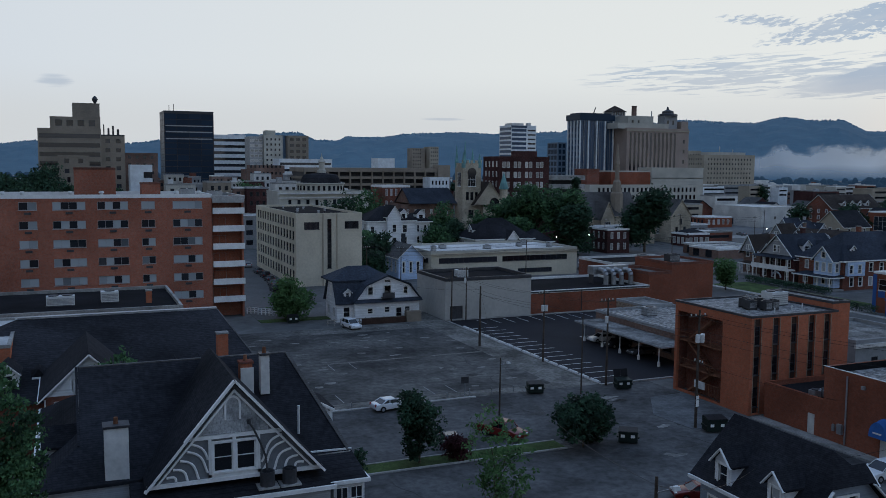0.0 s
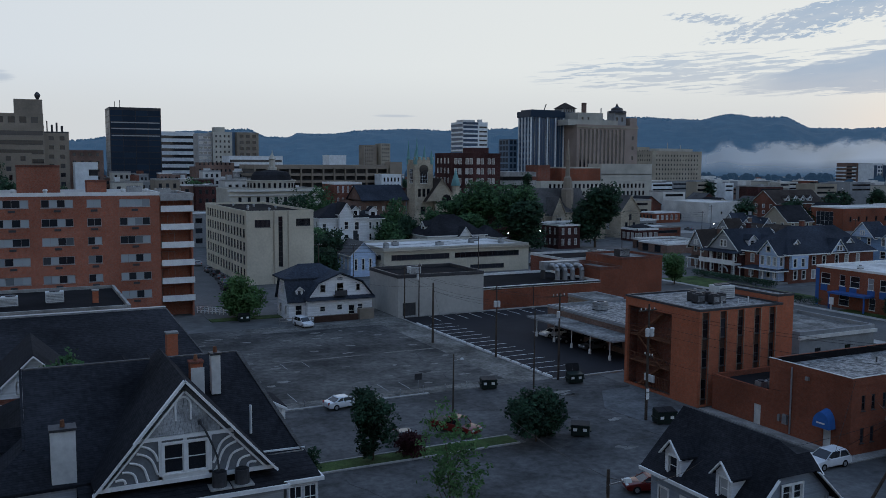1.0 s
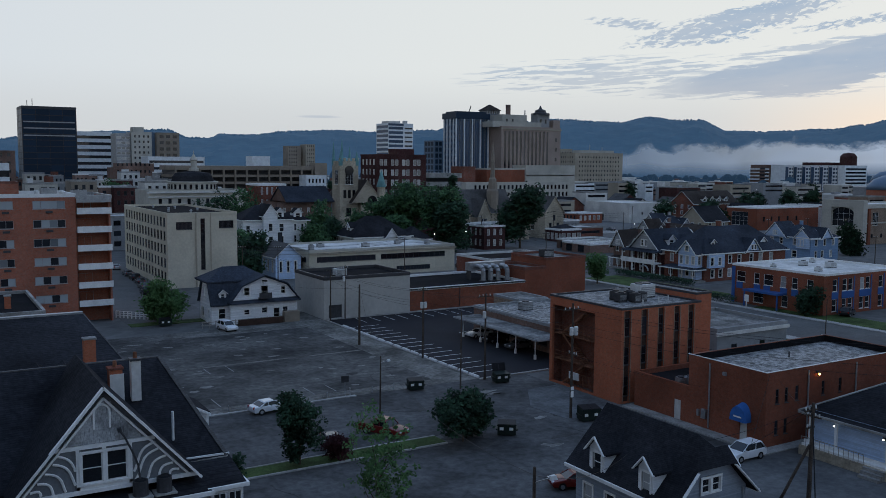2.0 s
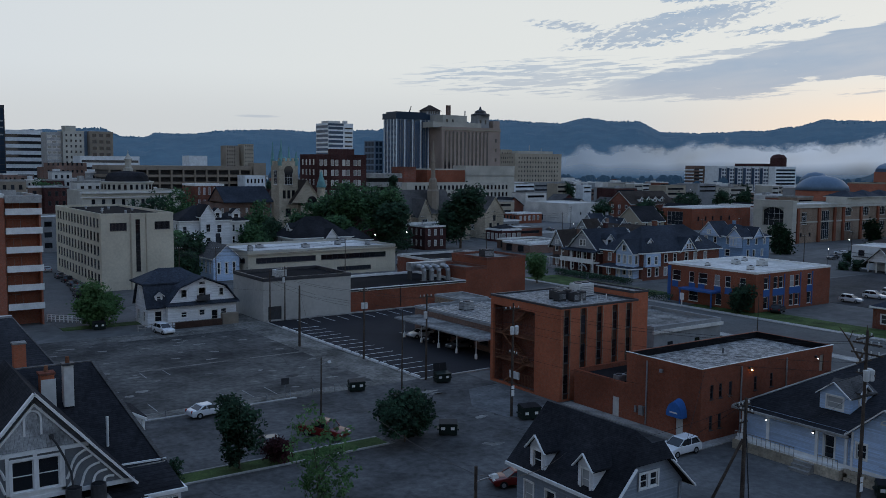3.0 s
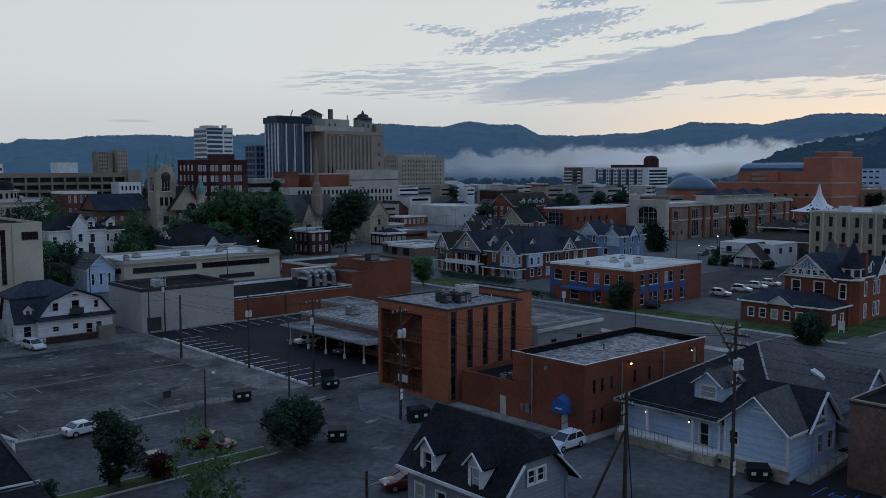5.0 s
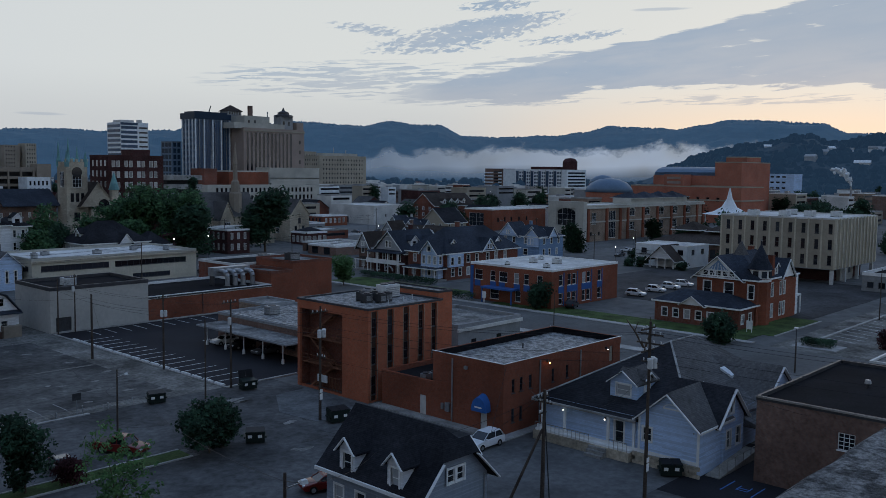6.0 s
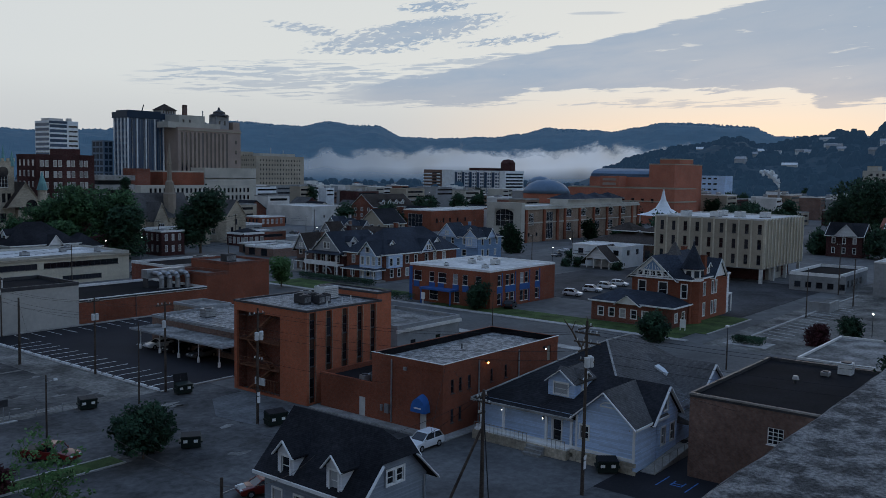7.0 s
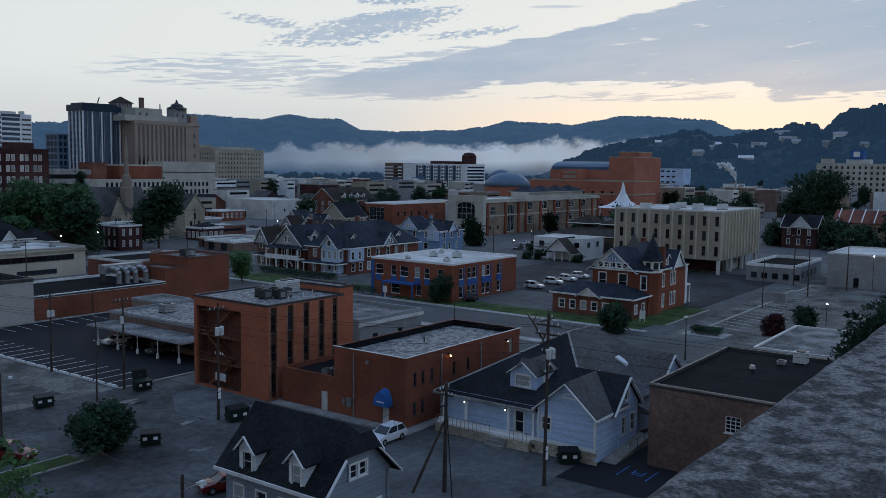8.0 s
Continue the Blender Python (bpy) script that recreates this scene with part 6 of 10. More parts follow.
# ---------- red Victorian with turret ----------
b = thing("turret_house", "red brick Victorian house with slate roof and turret", "house")
walls(b, 157.5, 176, 66.5, 78.4, 0, 8.3, M["brick_low"], {
    "W": [(1.4, 4.7, 1.5, 2.9, "sash"), (5.6, 4.7, 1.7, 2.9, "sash"), (10.2, 4.9, 1.1, 2.6, "sash")],
    "S": [(3.4, 0.9, 1.0, 2.5, "sash"), (3.4, 4.9, 1.0, 2.5, "sash"), (6.4, 0.9, 1.0, 2.5, "sash"), (6.4, 4.9, 1.0, 2.5, "sash"), (10.5, 0.9, 0.9, 2.5, "sash"), (12.2, 0.9, 0.9, 2.5, "sash"), (10.5, 4.9, 0.9, 2.5, "sash"), (12.2, 4.9, 0.9, 2.5, "sash")]})
hip_roof(b, 157.5, 176, 66.5, 78.4, 8.3, 13.2, "roof_blue", 0.5)
gable_roof(b, 157.2, 168, 69.3, 78.8, 8.3, 12.4, "x", "roof_blue", 0.5, wall="trim", name="front_gable_roof")
windows(b, Vector((157.05, 77.0, 8.75)), FACE["W"], [(k * 1.3, 0, 1.0, 0.95, "sash_dark") for k in range(5)])
for k in range(7):
    y = 70.6 + k * 1.15
    part("stickwork", Mesh().beam((157.1, y, 8.5), (157.1, 74.05 + (y - 74.05) * 0.45, 10.0 + 1.2 * (1 - abs(y - 74.05) / 3.5)), 0.1, 0.16, (1, 0, 0)), M["trim"], b)
part("gable_field", Mesh().hull([(157.16, 70.6, 8.45), (157.16, 77.5, 8.45), (157.16, 74.05, 11.7)], [(157.2, 70.6, 8.45), (157.2, 77.5, 8.45), (157.2, 74.05, 11.7)]), M["siding_blue2"], b)
gable_roof(b, 167.5, 173.5, 66.0, 76, 8.3, 11.6, "y", "roof_blue", 0.35, wall="trim", name="side_gable_roof")
tur = Mesh().lathe(160.2, 67.2, [(1.9, 0), (1.9, 10.4)], 8, 0.39)
part("turret_wall", tur, M["brick_low"], b)
part("turret_band", Mesh().lathe(160.2, 67.2, [(2.05, 8.1), (2.05, 8.6)], 8, 0.39).lathe(160.2, 67.2, [(1.97, 8.7), (1.97, 10.3)], 8, 0.39), M["trim"], b)
part("turret_roof", Mesh().lathe(160.2, 67.2, [(2.4, 10.4), (1.7, 11.6), (0.15, 14.9), (0.1, 15.6)], 12), M["roof_blue"], b)
part("turret_ball", Mesh().lathe(160.2, 67.2, [(0.05, 15.5), (0.25, 15.75), (0.05, 16.0)], 8), M["concrete"], b)
for a_ in (180, 225, 270):
    r_ = radians(a_)
    part("turret_window", Mesh().hull(*[[(160.2 + 2.0 * math.cos(r_) + s * 0.45 * -math.sin(r_) + d * math.cos(r_), 67.2 + 2.0 * math.sin(r_) + s * 0.45 * math.cos(r_) + d * math.sin(r_), z) for s, d in ((-1, -0.2), (1, -0.2), (1, 0.06), (-1, 0.06))] for z in (8.85, 10.1)]), M["glass_dark"], b)
part("white_bay", Mesh().lathe(163.5, 72.5, [(2.3, 10), (2.2, 11.2), (0.2, 15.0)], 4, 0.785), M["roof_grey"], b)
chimney(b, 164.5, 66.9, 8, 12.6, 1.1, 0.9, "brick_low", "brick_dark")
chimney(b, 171.5, 74, 11, 13.4, 0.9, 0.9, "brick_low", "brick_dark")
dormer(b, 166.3, 66.6, 9.0, 1.5, 2.5, 1.5, "S", "trim", "roof_blue")
part("porch_stack", Mesh().box(176.05, 178.2, 66.9, 71, 0, 8.0), M["siding_white"], b)
part("stair_porch", Mesh().box(178.25, 180.5, 67, 71, 3.6, 3.9).box(178.3, 178.5, 67, 67.2, 0, 3.6).box(180.2, 180.4, 67, 67.2, 0, 3.6), M["trim"], b)
walls(b, 150.8, 157.45, 66.8, 83.5, 0, 3.7, M["brick_dark"], {"W": cells(1.5, 2.3, 6, 1.0, 3, 1, 1.1, 1.6, "sash"), "S": [(1.0, 1.0, 1.1, 1.6, "sash"), (4.2, 1.0, 1.1, 1.6, "sash")]}, name="front_wing_wall")
hip_roof(b, 150.8, 158.5, 66.8, 83.5, 3.7, 6.0, "roof_blue", 0.5, name="front_wing_roof")
gable_roof(b, 150.0, 154, 73.2, 77.8, 3.7, 5.3, "x", "roof_blue", 0.3, wall="trim", name="porch_gable")
sg_ = thing("yard_sign", "small white yard sign on a post", "sign", x=150.4, y=64.6)
part("post", Mesh().box(-0.06, 0.06, -0.5, -0.4, 0, 2.2).box(-0.06, 0.06, 0.4, 0.5, 0, 2.2), M["trim"], sg_)
part("board", Mesh().box(-0.05, 0.05, -0.55, 0.55, 0.6, 2.1), M["trim"], sg_)

# ---------- brick office with blue panels ----------
b = block("blue_panel_office", "two-storey brick office with blue window panels", 146.0, 171.0, 104.3, 126, 7.9, "brick_low", "white_roof", "trim",
          {"W": [(1.2, 4.4, 2.2, 2.2, "sash_plain"), (5.6, 4.4, 1.3, 2.2, "sash_plain"), (8.0, 4.4, 2.2, 2.2, "sash_plain"), (12.0, 4.4, 1.3, 2.2, "sash_plain"), (14.6, 4.4, 1.3, 2.2, "sash_plain"), (18, 4.4, 1.4, 2.2, "sash_plain"), (5.6, 0.6, 2.4, 2.3, "sash_plain"), (12.4, 0.6, 1.4, 2.3, "sash_plain")],
           "S": [(u, z, 1.3, 2.3, "sash_plain") for u in (2.6, 5.6, 7.4, 11.0, 12.8, 17.0) for z in (0.7, 4.5)]}, drop=0.25, high=0.15)
for u, y0, z0, z1 in ((1.2, 0, 3.0, 4.3), (8.0, 0, 2.9, 4.3), (12.0, 0, 3.0, 4.3), (14.6, 0, 3.0, 4.3), (5.6, 0, 3.0, 4.3)):
    part("blue_panel", Mesh().box(145.94, 146.02, 126 - u - 1.6, 126 - u, z0, z1), M["blue"], b)
for u in (2.4, 5.4, 10.8, 16.8):
    w_ = 1.7 if u in (2.4, 16.8) else 3.6
    part("blue_panel", Mesh().box(146 + u, 146 + u + w_, 104.22, 104.32, 3.05, 4.45), M["blue"], b)
    part("blue_fin", Mesh().box(146 + u + w_, 146 + u + w_ + 0.25, 104.2, 104.32, 0.3, 7.2), M["blue"], b)
part("corner_panel", Mesh().box(145.92, 146.02, 125.2, 126.02, 0, 7.4), M["blue"], b)
part("entrance_canopy", Mesh().box(143.4, 145.95, 112.5, 121, 3.0, 3.4), M["blue"], b, "blue entrance canopy")
for y in (112.8, 120.7):
    part("canopy_post", Mesh().box(143.5, 143.75, y - 0.12, y + 0.12, 0, 3.0), M["blue"], b)
for x, y, s in ((152, 110, 0.8), (158, 118, 1.0), (160, 113, 1.2), (165, 121, 0.7), (150, 119, 0.6)):
    air_unit(x, y, 7.65, s * 1.6, s * 1.2, s, 1, label="small rooftop unit on a white roof")

# ---------- Victorian row ----------
def row_house(x0, x1, y0, y1, label, brick, upper, roof, porch=True, h=7.4, top=12.4, fill="siding_grey"):
    b = thing("row_house", label, "house", "Victorian houses along the street")
    w = y1 - y0
    hs = {"W": [(w * 0.12, 0.9, 1.1, 2.0, "sash"), (w * 0.6, 0.9, 1.6, 2.0, "sash"), (w * 0.1, 4.6, 1.0, 1.9, "sash"), (w * 0.32, 4.6, 1.0, 1.9, "sash"), (w * 0.62, 4.6, 1.0, 1.9, "sash"), (w * 0.82, 4.6, 0.9, 1.9, "sash")],
          "S": [(2, 1, 1, 2.0, "sash"), (5, 1, 1, 2.0, "sash"), (9, 1, 1, 2.0, "sash"), (2, 4.6, 1, 1.9, "sash"), (6, 4.6, 1, 1.9, "sash"), (10, 4.6, 1, 1.9, "sash")]}
    lowh = {f: [q for q in v if q[1] < 3] for f, v in hs.items()}
    uph = {f: [(q[0], q[1] - 3.6, *q[2:]) for q in v if q[1] > 3] for f, v in hs.items()}
    walls(b, x0, x1, y0, y1, 0, 3.6, M[brick], lowh)
    walls(b, x0, x1, y0, y1, 3.602, h, M[upper], uph, name="upper_wall")
    hip_roof(b, x0, x1, y0, y1, h, top, roof, 0.5)
    gable_roof(b, x0 - 0.8, x0 + 6, y0 + w * 0.5, y1 + 0.2, h, h + 4.3, "x", roof, 0.4, wall=fill, name="front_gable_roof")
    windows(b, Vector((x0 - 0.9, y0 + w * 0.5 + (w * 0.5 + 0.2) / 2 + 0.7, h + 0.6)), FACE["W"], [(0, 0, 0.6, 1.2, "sash"), (0.8, 0, 0.6, 1.2, "sash")])
    gable_roof(b, x0 + 4, x0 + 9, y0 - 0.6, y0 + 6, h, h + 3.0, "y", roof, 0.35, wall=fill, name="side_gable_roof")
    gable_roof(b, x0 - 0.5, x0 + 5, y0 - 0.1, y0 + w * 0.34, h, h + 2.6, "x", roof, 0.3, wall=fill, name="small_gable_roof")
    part("bay", Mesh().box(x0 - 0.45, x0 + 0.1, y0 + 0.3, y0 + w * 0.3, 3.7, h - 0.05), M[fill], b)
    windows(b, Vector((x0 - 0.5, y0 + w * 0.27, 4.4)), FACE["W"], [(0, 0, 0.9, 2.0, "sash"), (1.2, 0, 0.9, 2.0, "sash")])
    dormer(b, x0 + 2.2, y0 + w * 0.28, h + 1.2, 2.0, 2.5, 1.2, "W", "siding_white", roof)
    if porch:
        part("porch_roof", Mesh().hull([(x0 - 2.6, y0, 2.9), (x0, y0, 2.9), (x0, y1 - 1, 2.9), (x0 - 2.6, y1 - 1, 2.9)], [(x0 - 2.6, y0, 3.1), (x0, y0, 3.5), (x0, y1 - 1, 3.5), (x0 - 2.6, y1 - 1, 3.1)]), M[roof], b)
        part("porch_gutter", Mesh().box(x0 - 2.75, x0 - 2.6, y0 - 0.1, y1 - 0.9, 2.85, 3.1), M["trim"], b)
        for k in range(4):
            yy = y0 + 0.3 + k * (w - 1.6) / 3
            part("porch_post", Mesh().tube((x0 - 2.4, yy, 0.4), (x0 - 2.4, yy, 2.9), 0.14, 0.12, 8), M["trim"], b)
        part("porch_floor", Mesh().box(x0 - 2.6, x0, y0, y1 - 1, 0, 0.4), M["concrete"], b)
    chimney(b, x1 - 5, (y0 + y1) / 2 + 1.5, h + 2, top + 1.0, 0.8, 0.8, brick)
    return b


# corner house with a tall west gable
b = thing("row_house", "maroon brick Victorian house with a pale shingled gable", "house", "Victorian houses along the street")
ay0, ay1 = 163.9, 175.4
walls(b, 163, 178, ay0, ay1, 0, 3.3, M["brick_maroon"], {"W": [(1.0, 0.9, 1.2, 1.9, "sash"), (4.2, 0.9, 1.2, 1.9, "sash"), (8.6, 0.3, 1.1, 2.3, "sash")], "S": [(2, 0.9, 1.1, 1.9, "sash"), (6, 0.9, 1.1, 1.9, "sash"), (10, 0.9, 1.1, 1.9, "sash")]})
walls(b, 163, 178, ay0, ay1, 3.302, 6.2, M["brick_maroon"], {"W": [(0.8, 0.5, 1.0, 1.9, "sash"), (3.4, 0.5, 1.0, 1.9, "sash"), (6.0, 0.5, 1.0, 1.9, "sash"), (8.8, 0.5, 1.4, 1.9, "sash")], "S": [(3, 0.5, 1.0, 1.8, "sash"), (7, 0.5, 1.0, 1.8, "sash")]}, name="upper_wall")
gable_roof(b, 163, 178, ay0, ay1, 6.2, 11.5, "x", "roof_blue", 0.55, wall="siding_grey")
part("belt_course", Mesh().box(162.4, 163, ay0 - 0.5, ay1 + 0.5, 6.05, 6.35).box(162.6, 163, ay0 - 0.2, ay1 + 0.2, 3.15, 3.45).box(163, 178, ay0 - 0.5, ay0, 6.05, 6.3), M["trim"], b)
windows(b, Vector((162.88, 170.9, 7.3)), FACE["W"], [(0, 0, 0.85, 1.6, "sash"), (1.25, 0, 0.85, 1.6, "sash")])
part("gable_collar", Mesh().beam((162.8, 168.4, 10.1), (162.8, 170.9, 10.1), 0.1, 0.2, (1, 0, 0)), M["trim"], b)
for yy in (163.5, 167.4, 171.4, 175.2):
    part("porch_post", Mesh().box(160.3, 160.55, yy - 0.14, yy + 0.14, 0.4, 6.0), M["trim"], b)
part("porch_floor", Mesh().box(160.2, 163, ay0 - 0.4, ay1 + 0.2, 0, 0.4), M["concrete"], b)
part("balcony", Mesh().box(160.2, 163, ay0 - 0.4, ay1 + 0.2, 3.1, 3.4).box(160.2, 160.35, ay0 - 0.4, ay1 + 0.2, 3.4, 4.3), M["trim"], b, "white porch balcony")
part("porch_roof", Mesh().hull([(160.0, ay0 - 0.6, 6.0), (163, ay0 - 0.6, 6.0), (163, ay1 + 0.4, 6.0), (160.0, ay1 + 0.4, 6.0)], [(160.0, ay0 - 0.6, 6.1), (163, ay0 - 0.6, 6.6), (163, ay1 + 0.4, 6.6), (160.0, ay1 + 0.4, 6.1)]), M["roof_blue"], b)
dormer(b, 168.2, 165.2, 7.5, 2.6, 3.4, 1.7, "S", "siding_white", "roof_blue")
dormer(b, 173.8, 165.4, 7.6, 2.2, 3.2, 1.4, "S", "siding_white", "roof_blue")
arch = Mesh()
for k in range(10):
    a0, a1 = math.pi * k / 10, math.pi * (k + 1) / 10
    arch.beam((160.0, 166.6 - 1.5 * math.cos(a0), 1.4 + 1.3 * math.sin(a0)), (160.0, 166.6 - 1.5 * math.cos(a1), 1.4 + 1.3 * math.sin(a1)), 0.25, 0.3, (1, 0, 0))
part("entrance_arch", arch, M["siding_grey"], b)
chimney(b, 172, 170.6, 9, 13.0, 0.9, 0.9, "brick_maroon")
# its neighbour: a blue bay under a broad dark roof
b = thing("row_house", "dark brick Victorian house with a pale blue front bay", "house", "Victorian houses along the street")
walls(b, 164, 193.5, 150, 163.4, 0, 6.7, M["brick_dark"], {
    "S": [(u, z, 1.1, 2.0, "sash") for u in (2.2, 5.0, 8.2, 11.6, 16.0, 19.4, 23.4) for z in (0.9, 4.2)], "W": [(1.6, 0.8, 1.2, 2.0, "sash"), (5.4, 0.8, 1.2, 2.0, "sash"), (2.0, 4.2, 1.0, 1.9, "sash")]})
hip_roof(b, 164, 193.5, 150, 163.4, 6.7, 13.0, "roof_blue", 0.7)
walls(b, 162.0, 163.95, 150.8, 156.8, 0.6, 6.9, M["siding_blue"], {"W": [(u, z, 0.95, 2.0, "sash") for u in (0.5, 2.5, 4.4) for z in (0.7, 3.6)], "S": [(0.5, 3.6, 0.9, 2.0, "sash")]}, name="bay_wall")
gable_roof(b, 161.8, 168, 150.8, 156.8, 6.9, 10.0, "x", "roof_blue", 0.4, wall="siding_blue", name="bay_roof")
windows(b, Vector((161.7, 154.35, 7.4)), FACE["W"], [(0, 0, 1.1, 1.3, "sash")])
walls(b, 164.6, 170, 149.2, 149.95, 3.4, 6.6, M["siding_blue"], {"S": [(0.6, 0.6, 1.0, 1.9, "sash"), (3.2, 0.6, 1.0, 1.9, "sash")]}, name="side_bay_wall")
gable_roof(b, 177.6, 183.4, 149.6, 156, 6.8, 10.0, "y", "roof_blue", 0.4, wall="siding_blue", name="side_gable_roof")
windows(b, Vector((179.9, 149.45, 7.3)), FACE["S"], [(0, 0, 0.7, 1.2, "sash"), (1.0, 0, 0.7, 1.2, "sash")])
dormer(b, 186.6, 151.6, 7.4, 2.2, 3.4, 1.7, "S", "siding_white", "roof_blue")
dormer(b, 168.6, 151.8, 7.6, 1.5, 3.0, 1.9, "S", "siding_white", "roof_blue")
part("porch_roof", Mesh().hull([(159.6, 149.6, 3.0), (164, 149.6, 3.0), (164, 161, 3.0), (159.6, 161, 3.0)], [(159.6, 149.6, 3.15), (164, 149.6, 3.6), (164, 161, 3.6), (159.6, 161, 3.15)]), M["roof_blue"], b)
part("porch_gutter", Mesh().box(159.45, 159.6, 149.5, 161.1, 2.95, 3.2).box(159.6, 164, 149.45, 149.6, 2.95, 3.2), M["trim"], b)
for yy in (150.0, 153.6, 157.2, 160.8):
    part("porch_post", Mesh().tube((159.9, yy, 0.4), (159.9, yy, 3.0), 0.15, 0.12, 8), M["trim"], b)
part("porch_floor", Mesh().box(159.6, 164, 149.6, 161, 0, 0.4), M["concrete"], b)
chimney(b, 176, 157, 11, 14.2, 0.9, 0.9, "brick_dark")
row_house(167, 178, 175, 186, "brown brick house with hipped roof", "brick_brown", "brick_brown", "roof_brown", True, 6.0, 9.6)
row_house(228, 241, 168, 184, "slate blue clapboard house with dark roof", "siding_blue2", "siding_blue2", "roof_blue", False, 6.8, 10.4, "siding_blue")
row_house(236, 248, 232, 246, "pale clapboard house with black roof", "siding_grey", "siding_grey", "roof_blue", False, 6.0, 9.8)
row_house(214, 228, 212, 226, "brick house with a brown roof", "brick_brown", "brick_brown", "roof_brown", False, 5.6, 9.2)

# ---------- tan office on stilts ----------
ox0, ox1, oy0, oy1, OZ = 231, 263.5, 78, 108.6, 16.9
b = thing("tan_office", "tan concrete office raised over a ground-level carport", "building")
hs = {"W": [(1.7 + i * 3.4, z, 1.0, 2.5, "tall") for i in range(9) for z in (1.0, 5.0, 9.0)], "S": [(0.9 + i * 2.65, 0.6, 0.8, 11.6, "slot") for i in range(12)]}
walls(b, ox0, ox1, oy0, oy1, 4.0, OZ, M["tan"], hs, 0.3)
flat_top(b, ox0, ox1, oy0, oy1, OZ, "white_roof", "offwhite", 0.3, 0.4)
part("soffit", Mesh().box(ox0, ox1, oy0, oy1, 3.8, 4.0), M["concrete"], b)
walls(b, ox0 + 9, ox1 - 2, oy0 + 3, oy1 - 2, 0, 3.8, M["brick_maroon"], name="core_wall")
for x in (ox0 + 0.6, ox0 + 10, ox0 + 20, ox1 - 0.6):
    for y in (oy0 + 0.6, oy0 + 15, oy1 - 0.6):
        part("stilt", Mesh().box(x - 0.4, x + 0.4, y - 0.4, y + 0.4, 0, 3.8), M["offwhite"], b)
for i in range(10):
    part("fin", Mesh().box(ox0 - 0.12, ox0, oy1 - 0.4 - i * 3.38, oy1 - i * 3.38, 4, OZ), M["beige"], b)
for i in range(13):
    part("fin", Mesh().box(ox0 + i * 2.65, ox0 + i * 2.65 + 0.5, oy0 - 0.35, oy0, 4, OZ), M["beige"], b)
for x, y in ((237, 102), (241, 95), (246, 90), (251, 97), (249, 84)):
    air_unit(x, y, OZ - 0.3, 3, 2.2, 1.6, 2, label="pale rooftop plant on the office roof")

# ---------- small shops to the east ----------
b = block("flat_drive_in", "low flat-roofed drive-in shop with pale fascia", 226, 252, 57.5, 69.5, 4.3, "greystone", "tar_roof", "trim", {"W": cells(1.2, 2.6, 5, 0.9, 3, 1, 1.5, 1.4, "office"), "S": cells(2, 4, 5, 0.9, 3, 1, 2.2, 1.6, "office")}, high=0.3)
b = block("grey_shop", "grey rendered flat-roofed shop building", 228, 252, 22, 50.6, 8.2, "greystone", "white_roof", "offwhite", {"W": [(6, 0.2, 1.2, 2.3, "office")]}, drop=0.25)
b = thing("white_restaurant", "white two-storey restaurant with brown porch roofs", "building")
walls(b, 238, 252, 122, 139, 0, 6.4, M["white"], {"W": [(2, 3.8, 1.8, 1.5, "office"), (14, 3.8, 1.8, 1.5, "office"), (3, 0.6, 1.6, 2, "office")], "S": [(3, 3.8, 1.8, 1.5, "office"), (9, 3.8, 1.8, 1.5, "office")]})
flat_top(b, 238, 252, 122, 139, 6.5, "white_roof", "trim", 0.2, 0.3)
gable_roof(b, 233, 242, 123.5, 131.5, 2.9, 6.6, "x", "roof_brown", 0.9, wall="siding_white", name="porch_roof")
for y in (123.7, 126.3, 128.9, 131.2):
    part("porch_post", Mesh().box(233.1, 233.35, y - 0.12, y + 0.12, 0, 2.95), M["trim"], b)
part("balcony_rail", Mesh().box(237.7, 237.8, 132, 138.6, 4.4, 4.5).box(237.7, 237.8, 132, 138.6, 3.5, 3.58).box(237.7, 238.0, 132, 138.6, 3.3, 3.42), M["metal_dark"], b)
b = thing("pagoda_hall", "dark brown hall with tiered hipped roofs", "building")
walls(b, 262, 284, 118, 146, 0, 5.6, M["brick_brown"], {"W": cells(2, 4.4, 6, 1.2, 3, 1, 1.8, 2.6, "office"), "S": cells(2, 4.4, 5, 1.2, 3, 1, 1.8, 2.6, "office")})
hip_roof(b, 262, 284, 118, 146, 5.6, 9.6, "roof_brown", 1.6)
for y in (126, 138):
    hip_roof(b, 268, 278, y - 4.5, y + 4.5, 9.2, 12.0, "roof_brown", 0.6, name="upper_roof")

# ---------- downtown ----------
def tower(name, label, x0, x1, y0, y1, h, wall, holes=None, roof="gravel_roof", cope=None, group="", z0=0.0):
    return block(name, label, x0, x1, y0, y1, h, wall, roof, cope or wall, holes, z0, group, 0.4, 0.6, 0.5, 0.15)


def rowcol(w, h, z0, nu, nv, fw, fh, style="far", margin=0.06):
    """An even raster of windows over a face w wide, from z0 up to h."""
    du, dv = w * (1 - 2 * margin) / nu, (h - z0) / nv
    return [(w * margin + du * (i + (1 - fw) / 2), z0 + dv * (j + (1 - fh) / 2), du * fw, dv * fh, style) for j in range(nv) for i in range(nu)]


